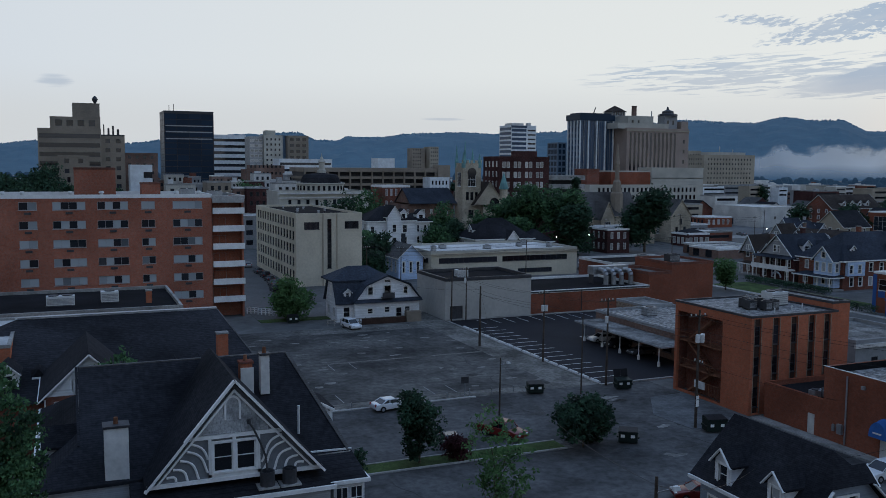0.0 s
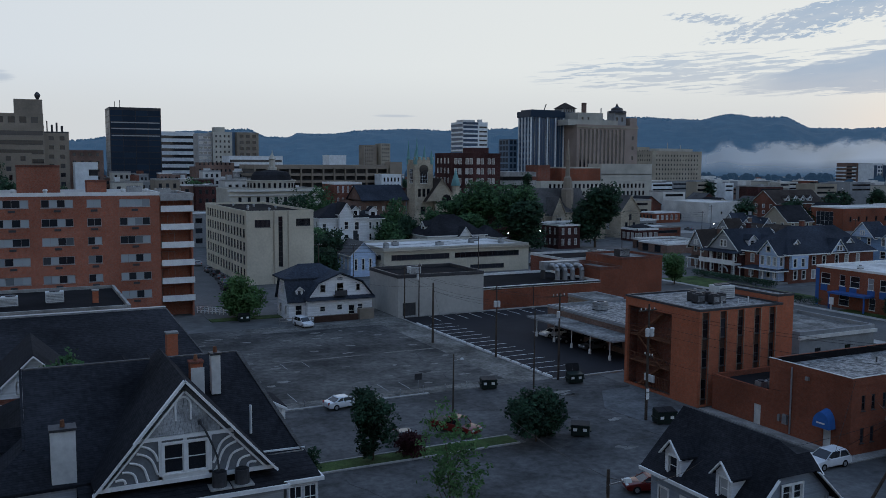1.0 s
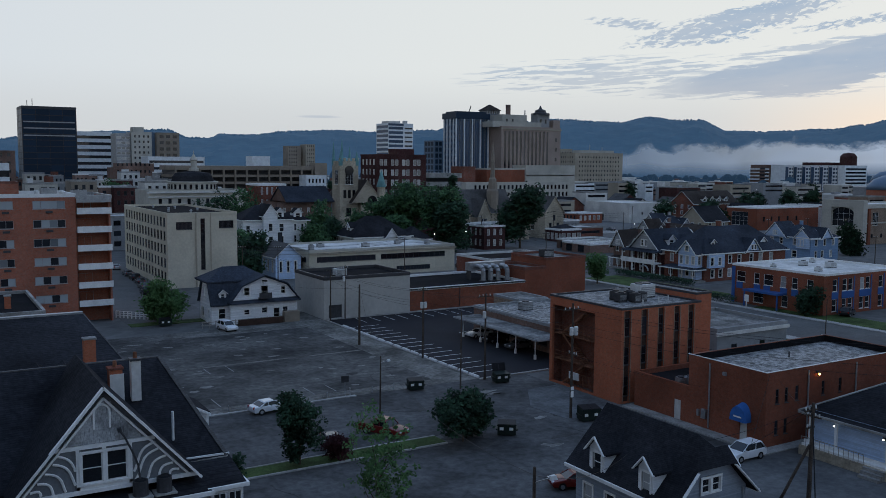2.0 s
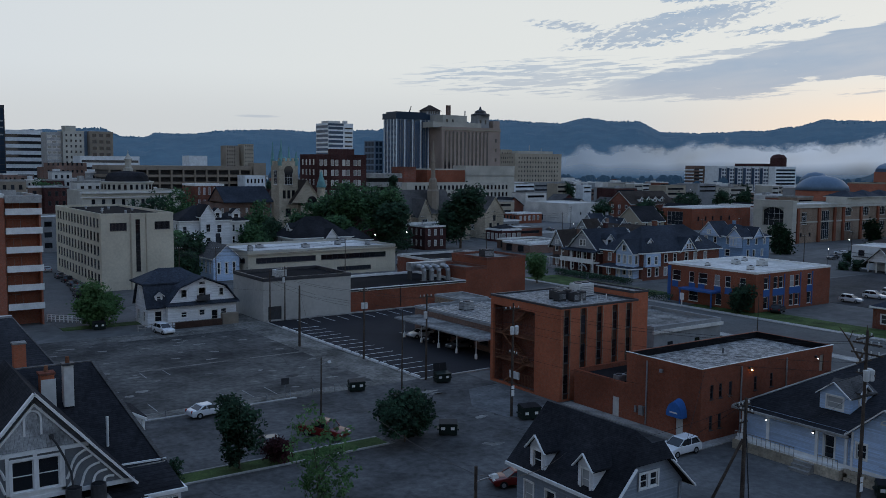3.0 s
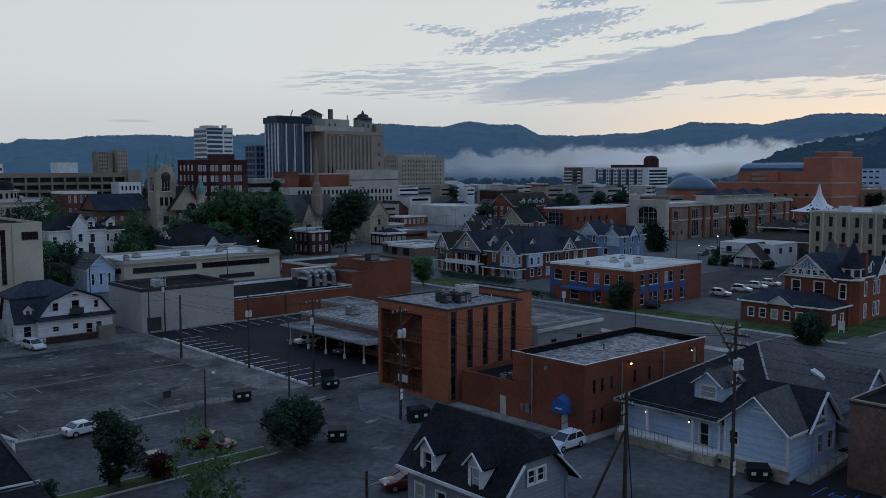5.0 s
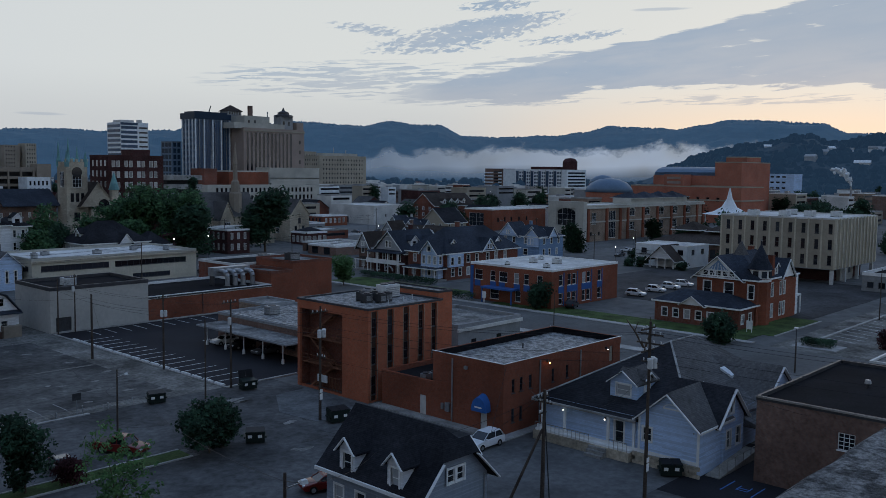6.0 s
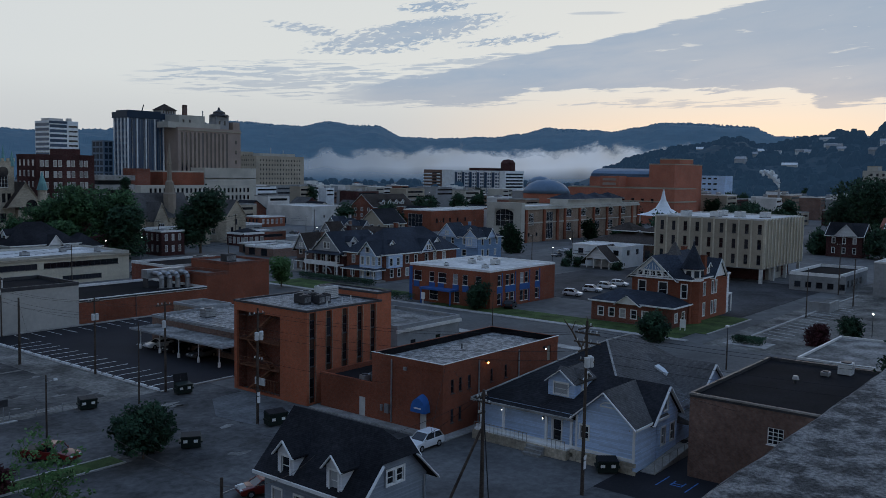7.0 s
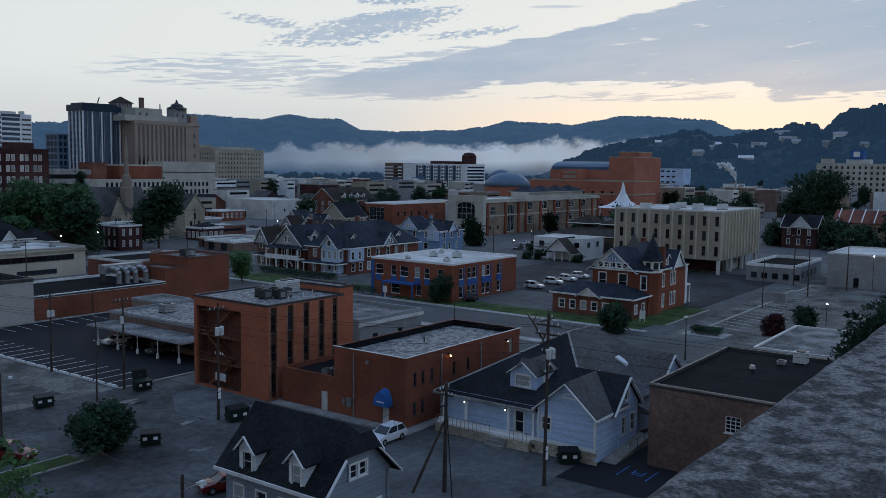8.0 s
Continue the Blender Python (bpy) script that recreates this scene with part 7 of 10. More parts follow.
# stepped tan building
b = tower("stepped_hotel", "stepped tan hotel with dark window bands", -11, 14.5, 420, 450, 43, "tan_dark", {"S": rowcol(25.5, 42, 6, 1, 9, 0.98, 0.44, "band", 0.01)})
walls(b, -6, 14.4, 421, 445, 42.4, 48.2, M["tan_dark"], {"S": rowcol(20.4, 5.6, 0.8, 4, 1, 0.6, 0.55)}, name="upper_wall")
flat_top(b, -6, 14.4, 421, 445, 48.2, "gravel_roof", "tan_dark")
walls(b, 3.2, 14.3, 423, 440, 47.7, 54.4, M["tan_dark"], name="tower_wall")
flat_top(b, 3.2, 14.3, 423, 440, 54.4, "gravel_roof", "tan_dark")
part("dish", Mesh().lathe(12.5, 425, [(0.3, 54.4), (1.0, 55.6), (1.3, 56.4), (0.7, 57.4), (0.2, 57.8)], 10), M["metal_dark"], b)
walls(b, 14.52, 24.5, 424, 446, 0, 40.8, M["tan_dark"], {"S": rowcol(10, 40, 4, 2, 9, 0.45, 0.45)}, name="wing_wall")
flat_top(b, 14.52, 24.5, 424, 446, 40.8, "gravel_roof", "metal_dark")
part("antennas", Mesh().tube((16, 428, 40), (16, 428, 45.5), 0.25).tube((18, 429, 40), (18, 429, 44), 0.5, 0.4).tube((20, 430, 40), (20, 430, 45), 0.4).tube((22, 428, 40), (22, 428, 43.5), 0.5), M["metal_dark"], b)
b = tower("tan_annex", "tan stone annex with square windows", -3, 8.5, 378, 398, 31, "tan_dark", {"S": rowcol(11.5, 31, 3, 2, 7, 0.35, 0.45)})
b = tower("tan_annex", "low tan stone annex with square windows", -6.5, 16, 372, 377.5, 24, "tan_dark", {"S": rowcol(22.5, 24, 2, 5, 5, 0.3, 0.45)})
b = tower("white_block", "small white block with dark windows", 25, 34, 400, 412, 27.5, "white", {"S": [(5.4, 22, 3.6, 2.6, "far")]})
b = tower("brown_block", "brown block behind rooftops", 24.8, 40, 440, 460, 33, "brick_brown", {"S": rowcol(15.2, 33, 4, 4, 8, 0.4, 0.4)})
# dark glass tower
b = tower("dark_glass_tower", "dark blue-black glass office tower", 60, 92, 612, 640, 63, "metal_dark", {"S": rowcol(32, 61.5, 3, 4, 15, 0.985, 0.93, "tower", 0.01), "W": rowcol(28, 61.5, 3, 3, 15, 0.98, 0.93, "tower", 0.02)}, "tar_roof", "metal_dark")
for k, z in enumerate((44.5, 49, 53)):
    part("pale_band", Mesh().box(61, 91, 611.8, 612.05, z, z + 0.7), M["metal"], b)
part("antennas", Mesh().tube((64, 618, 63), (64, 618, 67), 0.2).tube((67, 618, 63), (67, 618, 68), 0.2), M["metal_dark"], b)
b = tower("white_striped_office", "white office with dark window bands", 103, 128, 690, 715, 50.5, "white", {"S": rowcol(25, 49, 6, 1, 9, 0.99, 0.42, "band", 0.005)})
b = tower("cream_highrise", "cream high-rise beside a pale glass wing", 130, 143.5, 633, 650, 49, "cream", {"S": rowcol(13.5, 48, 4, 4, 12, 0.4, 0.45)})
walls(b, 132, 139, 636, 646, 48.5, 52.5, M["cream"], name="penthouse_wall")
flat_top(b, 132, 139, 636, 646, 52.5, "gravel_roof", "cream")
b = tower("pale_glass_wing", "pale blue-grey glass office wing", 120.5, 129.9, 636, 655, 48, "metal", {"S": rowcol(9.4, 47, 4, 3, 12, 0.9, 0.5, "far_lit", 0.02)})
b = tower("grey_highrise", "grey-brown high-rise with square windows", 157.5, 174, 678, 700, 50.5, "tan_dark", {"S": rowcol(16.5, 50, 4, 3, 10, 0.6, 0.5)})
b = tower("blue_glass_slab", "dark blue glass slab", 150, 157.3, 684, 700, 51, "dome_blue", {})
b = tower("white_market", "long white two-tone market hall", 129, 165, 580, 600, 32, "white", {"S": rowcol(36, 31, 14, 1, 4, 0.98, 0.35, "band", 0.01)})
b = tower("brown_store", "brown brick department store", 104, 128, 560, 580, 25, "brick_brown", {"S": rowcol(24, 29, 4, 8, 6, 0.4, 0.4)})
b = tower("white_sign_block", "plain white rooftop block", 256, 272, 752, 770, 34.5, "white")
b = tower("slender_highrise", "pair of slender tan high-rises", 391, 408, 1018, 1035, 49.5, "tan_dark", {"S": rowcol(13, 50, 10, 4, 9, 0.4, 0.4)}, group="slender high-rises")
b = tower("slender_highrise", "pair of slender tan high-rises", 410.9, 422.7, 1010, 1030, 51.5, "tan", {"S": rowcol(12, 52, 10, 4, 9, 0.4, 0.4)}, group="slender high-rises")
# parking decks
b = thing("parking_deck", "long brown-grey concrete parking deck", "building")
for k in range(7):
    part("deck", Mesh().box(112, 191, 446, 478, k * 3.6 + 3.0, k * 3.6 + (4.3 if k < 6 else 5.2)), M["tan_dark"], b)
for i in range(14):
    part("column", Mesh().box(112 + i * 6.05, 112.8 + i * 6.05, 445.6, 446.6, 0, 25.5), M["tan_dark"], b)
# dark filler box, standing in for the shade between the open levels
part("core", Mesh().box(113, 190, 450, 477, 0, 25), M["metal_dark"], b)
part("stair_core", Mesh().box(186, 193, 444.5, 452, 0, 28.5), M["tan_dark"], b)
b = tower("white_offices", "small white office with dark windows", 176.7, 188, 434, 444, 21.9, "white", {"S": rowcol(11.3, 21, 3, 5, 5, 0.45, 0.6)})
b = thing("parking_deck", "pale concrete parking deck with open levels", "building")
for k in range(6):
    part("deck", Mesh().box(208, 226, 360, 385, k * 4.1 + 1.4, k * 4.1 + 3.6), M["concrete"], b)
# black filler box, again for the shade inside the deck
part("core", Mesh().box(209, 225, 362, 384, 0, 22), M["black"], b)
# blue and white tower
b = tower("round_office_tower", "white and blue glass office tower", 404.0, 431.7, 780, 806, 68.5, "white", {"S": rowcol(17, 66, 5, 1, 14, 0.98, 0.62, "curtain_blue", 0.01) + [(q[0] + 18, *q[1:]) for q in rowcol(9.4, 66, 5, 1, 14, 0.96, 0.34, "band", 0.02)], "W": rowcol(26, 67.5, 5, 1, 14, 0.98, 0.6, "curtain_blue", 0.01)})
part("plant_room", Mesh().box(407, 420, 785, 800, 68, 71).box(424, 427, 783, 788, 68, 71.5), M["offwhite"], b)
part("crown_glass", Mesh().box(403.9, 421, 779.7, 780, 66.2, 68.4), M["glass_blue"], b)
# maroon brick apartments
b = tower("maroon_apartments", "maroon brick apartment block with pale windows", 161.5, 184.5, 322, 337, 32, "brick_maroon", {
    "S": [(1.4 + i * 5.2 + d, 3 + j * 4.1, 1.4, 2.4, "far_lit") for j in range(7) for i in range(4) for d in (0, 1.9)], "W": rowcol(15, 31, 3, 4, 7, 0.4, 0.55, "far_lit")})
walls(b, 173, 181, 326, 334, 31.4, 34.4, M["brick_maroon"], name="penthouse_wall")
flat_top(b, 173, 181, 326, 334, 34.4, "tar_roof", "brick_maroon")
# striped glass tower
b = tower("pinstripe_tower", "blue glass tower with white vertical stripes", 324.4, 351.4, 525, 541, 63.7, "dome_blue", {
    "S": rowcol(27, 60, 2, 14, 1, 0.86, 0.98, "curtain_blue", 0.01), "W": rowcol(16, 60, 2, 8, 14, 0.75, 0.7, "curtain_blue", 0.01)}, "tar_roof", "metal_dark")
for i in range(5):
    part("stripe", Mesh().box(324.2 + i * 6.65, 325.0 + i * 6.65, 524.3, 525, 0, 60), M["white"], b)
for i in range(10):
    if i % 3:
        part("mullion", Mesh().box(324.5 + i * 2.217 * 1.35, 324.75 + i * 2.217 * 1.35, 524.6, 525, 0, 60), M["metal"], b)
for i in range(4):
    part("stripe", Mesh().box(323.7, 324.4, 527 + i * 4.2, 527.8 + i * 4.2, 0, 60), M["white"], b)
part("crown", Mesh().box(323.6, 352.2, 524, 542, 60, 64).box(325.6, 350.2, 526, 540, 64, 65.2), M["glass_tower"], b)
part("antenna", Mesh().beam((338, 530, 64), (340, 530, 69.5), 0.5, 0.5), M["metal_dark"], b)
b = tower("glass_annex", "lower blue glass annex", 317, 324, 541.5, 556, 45, "dome_blue", {"W": rowcol(14.5, 45, 3, 3, 10, 0.8, 0.7, "tower"), "S": rowcol(7, 45, 3, 2, 10, 0.7, 0.7, "tower")})
# broad tan hotel with vertical bands
b = tower("banded_hotel", "broad rose-tan hotel with dark vertical bands", 352.6, 404.5, 510, 534, 55, "rose_tan", {"S": [(2.4 + i * 3.35, 6, 1.5, 46, "slot") for i in range(12)] + [(47, 10 + j * 7, 1.6, 2.6, "far") for j in range(6)]})
part("cornice", Mesh().box(352.2, 404.9, 509.4, 510, 53.0, 53.8), M["tan"], b)
walls(b, 356, 377, 514, 530, 54.5, 63.4, M["cream"], {"S": [(3, 3, 1.5, 3, "far"), (8, 3, 1.5, 3, "far")]}, name="upper_wall")
flat_top(b, 356, 377, 514, 530, 63.4, "gravel_roof", "cream")
walls(b, 346.5, 388.5, 512, 533, 54.5, 58.4, M["cream"], name="parapet_wall")
flat_top(b, 346.5, 388.5, 512, 533, 58.4, "gravel_roof", "cream")
walls(b, 385.8, 396.5, 513, 521, 54.5, 64.5, M["greystone"], {"S": [(2, 3.5, 1.6, 3, "far"), (6.5, 3.5, 1.6, 3, "far")]}, name="lift_wall")
part("lift_roof", Mesh().lathe(391.2, 517, [(7.0, 64.2), (6.6, 65.4), (4.2, 66), (4.0, 67.4), (1.2, 68.6), (0.3, 70.8)], 8), M["metal_dark"], b)
part("flag_mast", Mesh().tube((376, 515, 63), (376, 515, 67), 0.4), M["metal"], b)
part("rail", Mesh().box(398.5, 404.5, 511, 520, 54.5, 60.5), M["rose_tan"], b)
# older tower behind
b = tower("crowned_tower", "old stone tower with a pitched crown", 436.8, 452, 655, 669, 72.5, "greystone", {"S": rowcol(15, 72, 50, 5, 4, 0.4, 0.5)})
walls(b, 437.6, 451.4, 656, 668, 72.9, 76.2, M["greystone"], {"S": rowcol(13.8, 3.2, 0.2, 5, 1, 0.5, 0.8)}, name="lantern_wall")
hip_roof(b, 437.6, 451.4, 656, 668, 76.2, 81.6, "roof_brown", 1.0, trim="roof_brown")
chimney(b, 463.2, 660, 72, 82.0, 3.6, 2.6, "brick_brown", "brick_brown")
b = tower("yellow_hospital", "wide tan block with rows of small windows", 476, 528.6, 580, 601, 38.6, "tan", {"S": rowcol(52.6, 37, 3, 15, 9, 0.33, 0.42), "W": rowcol(20, 37, 3, 6, 9, 0.35, 0.45)})
part("plant_room", Mesh().box(486, 522, 584, 596, 38, 41), M["cream"], b)
part("mast", Mesh().tube((500, 590, 40), (500, 590, 46), 0.3).tube((512, 588, 40), (512, 588, 44), 0.3), M["metal"], b)
b = tower("yellow_hospital", "tan stepped block of the same complex", 479, 491.5, 603, 618, 42.2, "tan", {"S": rowcol(12.5, 41, 3, 4, 9, 0.35, 0.45)})
b = tower("cream_hall", "long plain cream hall", 322.5, 361, 440, 454, 28.0, "cream", {"S": [(0.2, 21.5, 38, 0.5, "void")]})
b = tower("cream_hall", "cream annex with arched windows", 265.6, 343, 418, 431, 18.0, "cream", {"S": rowcol(77.4, 17.5, 9, 24, 2, 0.5, 0.6)})
b = tower("brick_stage", "brown brick stage house with a pale cornice", 289.2, 316.6, 433, 446, 26.0, "brick_low", cope="cream")
b = tower("brick_stage", "red brick stage tower", 275.1, 283.2, 436, 450, 27, "brick_dark")
# domed hall
b = thing("domed_hall", "cream hall with a dark drum dome and cupola", "building")
walls(b, 68.8, 102.2, 309, 331, 0, 17.6, M["cream"], {"S": rowcol(33.4, 17, 2, 9, 3, 0.35, 0.5)})
flat_top(b, 68.8, 102.2, 309, 331, 18.6, "gravel_roof", "cream", 1.2, 0.6, 0.1)
part("frieze", Mesh().box(68.3, 102.7, 308.5, 309.0, 16.2, 16.6).box(68.0, 103.0, 308.1, 309.0, 17.7, 18.2), M["offwhite"], b)
part("drum", Mesh().lathe(86.3, 319, [(8.6, 17), (8.6, 21.0), (9.0, 21.2), (9.0, 21.6)], 32), M["cream"], b)
for i in range(28):
    a_ = 2 * math.pi * (i + 0.5) / 28
    part("drum_window", Mesh().box(-0.42, 0.42, -0.12, 0.12, 0, 1.7), M["glass_dark"], b, at=Matrix.Translation((86.3 + 8.62 * math.cos(a_), 319 + 8.62 * math.sin(a_), 18.9)) @ pose(0, 0, 0, 0, 0, math.degrees(a_) - 90))
part("dome", Mesh().lathe(86.3, 319, [(7.4, 21.6), (6.9, 23.4), (5.9, 24.6), (1.6, 25.2)], 32), M["roof_dark"], b)
part("cupola", Mesh().lathe(86.8, 319, [(1.7, 24.8), (1.7, 26.2), (1.1, 26.4), (1.1, 29.0), (1.5, 29.2), (0.9, 30.0), (0.2, 31.3), (0.08, 32.4)], 8), M["cream"], b)
# stone church with tower
b = thing("stone_church", "rough stone church with a square belfry", "church")
walls(b, 133.6, 140.9, 296, 303, 0, 29.2, M["stone"], {"S": [(2.1, 20.6, 3.1, 5.2, "lattice"), (1.3, 15.6, 1.2, 3, "far"), (3.1, 15.6, 1.2, 3, "far"), (4.9, 15.6, 1.2, 3, "far"), (2.4, 9, 2.0, 3.0, "far")], "W": [(2.1, 20.6, 3.0, 5.2, "lattice")]}, name="belfry_wall")
hip_roof(b, 134.2, 140.3, 296.6, 302.4, 28.6, 30.6, "copper", 0.1, name="belfry_roof", trim="stone")
for x in (133.7, 135.5, 137.2, 139.0, 140.8):
    part("merlon", Mesh().box(x - 0.4, x + 0.4, 295.8, 296.4, 29.2, 30.2), M["stone"], b)
for x, y, zt in ((134.0, 296.4, 33.2), (140.5, 296.4, 32.6), (134.0, 302.6, 36.0), (140.5, 302.6, 34.5), (137.4, 302.6, 37.4)):
    part("pinnacle", Mesh().lathe(x, y, [(0.8, 27.5), (0.8, 29.8), (0.55, 30.4), (0.1, zt)], 8), M["copper"], b)
part("window_arch", Mesh().lathe(0, 0, [(1.75, 0), (1.75, 0.25)], 18), M["glass_dark"], b, at=pose(137.2, 295.98, 25.7, 90))
walls(b, 141.02, 150, 294, 318, 0, 13, M["stone"], {"S": [(3.2, 2, 3.2, 7, "lattice")]}, name="nave_wall")
gable_roof(b, 137.2, 149.6, 293.6, 318, 14.0, 22.2, "y", "roof_brown", 0.3, wall="stone", trim="stone")
part("rose_window", Mesh().lathe(0, 0, [(1.9, 0), (1.9, 0.2)], 20), M["glass_dark"], b, at=pose(145.4, 293.55, 14.6, 90))
part("corner_turret", Mesh().lathe(150.4, 296, [(1.5, 0), (1.5, 19.6)], 10), M["stone"], b)
part("turret_spire", Mesh().lathe(150.4, 296, [(1.9, 19.6), (0.1, 25.8)], 10), M["copper"], b)
walls(b, 112, 133, 303, 317, 0, 14.2, M["brick_brown"], {"S": rowcol(21, 13, 6, 6, 2, 0.3, 0.5, "far_lit")}, name="hall_wall")
gable_roof(b, 115, 133, 301, 317, 14.4, 19.6, "x", "roof_blue", 0.4, wall="brick_brown", rake=False)
# grey slate church and steeple
b = thing("slate_church", "grey stone church with a tall steeple", "church")
walls(b, 181, 205, 287, 301, 0, 9.5, M["stone"], {"W": [(4.5, 1, 5, 7, "lattice")]}, name="nave_wall")
gable_roof(b, 181, 205, 287, 301, 9.5, 18.2, "x", "roof_grey", 0.4, wall="stone", trim="stone")
walls(b, 184.5, 190.5, 282, 286.9, 0, 8.5, M["stone"], {"S": [(1.8, 2, 2.4, 5.5, "lattice")]}, name="transept_wall")
gable_roof(b, 184.5, 190.5, 282, 294, 8.5, 15, "y", "roof_grey", 0.3, wall="stone", trim="stone", name="transept_roof")
part("steeple", Mesh().lathe(196.5, 290, [(2.4, 0), (2.4, 18), (1.9, 18.6), (1.5, 22.5), (0.95, 23.2), (0.75, 29), (0.9, 29.3), (0.45, 34), (0.1, 37.5)], 8), M["tan_dark"], b)
walls(b, 207.4, 216.4, 270, 284, 0, 10.2, M["stone"], {"W": [(5, 3, 2, 4, "lattice")], "S": [(2.0, 3, 1.2, 3, "far"), (5.6, 3, 1.2, 3, "far"), (3.8, 6.8, 1.2, 2.2, "far")]}, name="chapel_wall")
gable_roof(b, 207.4, 216.4, 270, 284, 10.2, 16.0, "y", "roof_grey", 0.3, wall="stone", trim="stone", name="chapel_roof")
# white pair of houses and dark-roofed house in the trees
def plain_house(name, label, x0, x1, y0, y1, h, top, wall, roof, axis="y", dorm=True, style="sash"):
    b = thing(name, label, "house")
    walls(b, x0, x1, y0, y1, 0, h, M[wall], {"S": rowcol(x1 - x0, h, 0.6, 3, max(1, int(h / 3)), 0.32, 0.55, style), "W": rowcol(y1 - y0, h, 0.6, 3, max(1, int(h / 3)), 0.28, 0.55, style)})
    gable_roof(b, x0, x1, y0, y1, h, top, axis, roof, 0.45, wall=wall)
    if dorm:
        dormer(b, x0 + 1.2, (y0 + y1) / 2, h + 0.9, 2.0, 2.6, 1.3, "W", wall, roof)
    return b


b = thing("white_house", "tall white clapboard house with a narrow front gable", "house")
walls(b, 80.6, 95.4, 246, 258, 0, 11.6, M["siding_white"], {"S": [(1.0, z, 1.1, 2.0, "sash_dark") for z in (1, 4.6, 8.2)] + [(11.0, z, 1.3, 2.3, "sash_dark") for z in (1, 4.6, 8.2)], "W": rowcol(12, 11.6, 0.8, 3, 3, 0.3, 0.55, "sash_dark")})
hip_roof(b, 80.6, 95.4, 246, 258, 11.6, 15.9, "roof_dark", 0.5)
walls(b, 86.2, 90.4, 244.2, 245.95, 0, 13.2, M["siding_white"], {"S": [(1.5, z, 1.2, 2.2, "sash_dark") for z in (1, 4.8, 8.6)]}, name="bay_wall")
gable_roof(b, 86.2, 90.4, 244.2, 252, 13.2, 16.2, "y", "roof_dark", 0.35, wall="siding_white", name="bay_roof")
dormer(b, 92.0, 246.6, 12.2, 2.4, 3.0, 1.9, "S", "siding_white", "roof_dark", "sash_dark")
part("bay_panel", Mesh().box(90.6, 92.4, 245.85, 245.98, 1.0, 8.0), M["glass_dark"], b, "dark glazed porch bay")
b = thing("white_house", "white clapboard house wing with a low dark roof", "house")
walls(b, 95.5, 100.6, 247, 258, 0, 11.2, M["siding_white"], {"S": rowcol(5.1, 11, 0.8, 2, 3, 0.34, 0.6, "sash_dark"), "W": rowcol(11, 11, 0.8, 3, 3, 0.3, 0.55, "sash_dark")})
hip_roof(b, 95.5, 100.6, 247, 258, 11.2, 13.6, "roof_dark", 0.8)
dormer(b, 98.0, 247.6, 11.7, 2.6, 3.0, 2.0, "S", "siding_white", "roof_dark", "sash_dark")
plain_house("white_house", "small white house among trees", 76, 84, 252, 262, 7.5, 11.5, "siding_white", "roof_grey", "x")
plain_house("blue_cottage", "pale blue clapboard cottage", 74.5, 81, 203, 213, 5.5, 8.5, "siding_blue", "roof_grey", "y", False)
b = thing("dark_roof_house", "white house with a broad dark hipped roof and dormers", "house")
walls(b, 109, 128, 232, 246, 0, 6.6, M["siding_white"], {"S": rowcol(19, 6.6, 0.6, 5, 2, 0.3, 0.55, "sash"), "W": rowcol(14, 6.6, 0.6, 4, 2, 0.3, 0.55, "sash")})
hip_roof(b, 109, 128, 232, 246, 6.6, 12.6, "roof_dark", 0.5)
gable_roof(b, 118.5, 122.5, 230.6, 238, 6.6, 9.2, "y", "roof_dark", 0.3, wall="siding_white", name="front_gable_roof")
dormer(b, 110.6, 239, 7.8, 3.0, 3.2, 1.6, "W", "siding_white", "roof_dark")
walls(b, 128.02, 136, 234, 244, 0, 5.2, M["siding_white"], {"S": rowcol(8, 5.2, 0.6, 3, 1, 0.3, 0.4, "sash")}, name="wing_wall")
hip_roof(b, 128.02, 136, 234, 244, 5.2, 9.0, "roof_dark", 0.4, name="wing_roof")
tower("brick_rowhouse", "small red brick row building with pale windows", 111.5, 122.8, 322, 336, 20.3, "brick_dark", {"S": rowcol(11.3, 20, 2, 5, 4, 0.4, 0.6, "far_lit")}, "white_roof", "trim")
# small buildings round the churches
b = block("corner_diner", "small dark brick diner with white window bays", 203, 213, 255, 264, 4.6, "brick_maroon", "tar_roof", "trim", {"S": [(0.8 + i * 2.4, 0.8, 1.6, 2.4, "far_lit") for i in range(4)], "W": [(1 + i * 2.4, 0.8, 1.6, 2.4, "far_lit") for i in range(4)]})
hip_roof(b, 204, 212, 256, 263, 4.6, 6.2, "roof_dark", 0.3)
block("brick_shop", "low red brick shop with a pale roof", 276, 292, 334, 346, 5.0, "brick_low", "white_roof", "trim", {"S": rowcol(16, 4.6, 0.6, 5, 1, 0.5, 0.6, "far_lit"), "W": rowcol(12, 4.6, 0.6, 4, 1, 0.5, 0.6)})
block("white_roof_store", "low store with a white roof", 352, 372, 428, 442, 6.4, "greystone", "white_roof", "trim", {"S": rowcol(20, 6, 0.6, 5, 1, 0.6, 0.5)})
block("long_glass_store", "long dark-windowed store with a white roof", 492, 566, 566, 604, 8.0, "metal_dark", "white_roof", "trim", {"S": rowcol(74, 7.6, 1, 12, 1, 0.8, 0.7), "W": rowcol(38, 7.6, 1, 8, 1, 0.8, 0.7)})
block("yard_shed", "low brown shed with a pale flat roof and white edge", 184, 197, 216, 230, 3.2, "brick_brown", "white_roof", "trim", {"W": [(2, 0.3, 3, 2.2, "office"), (8, 0.3, 3, 2.2, "office")]})
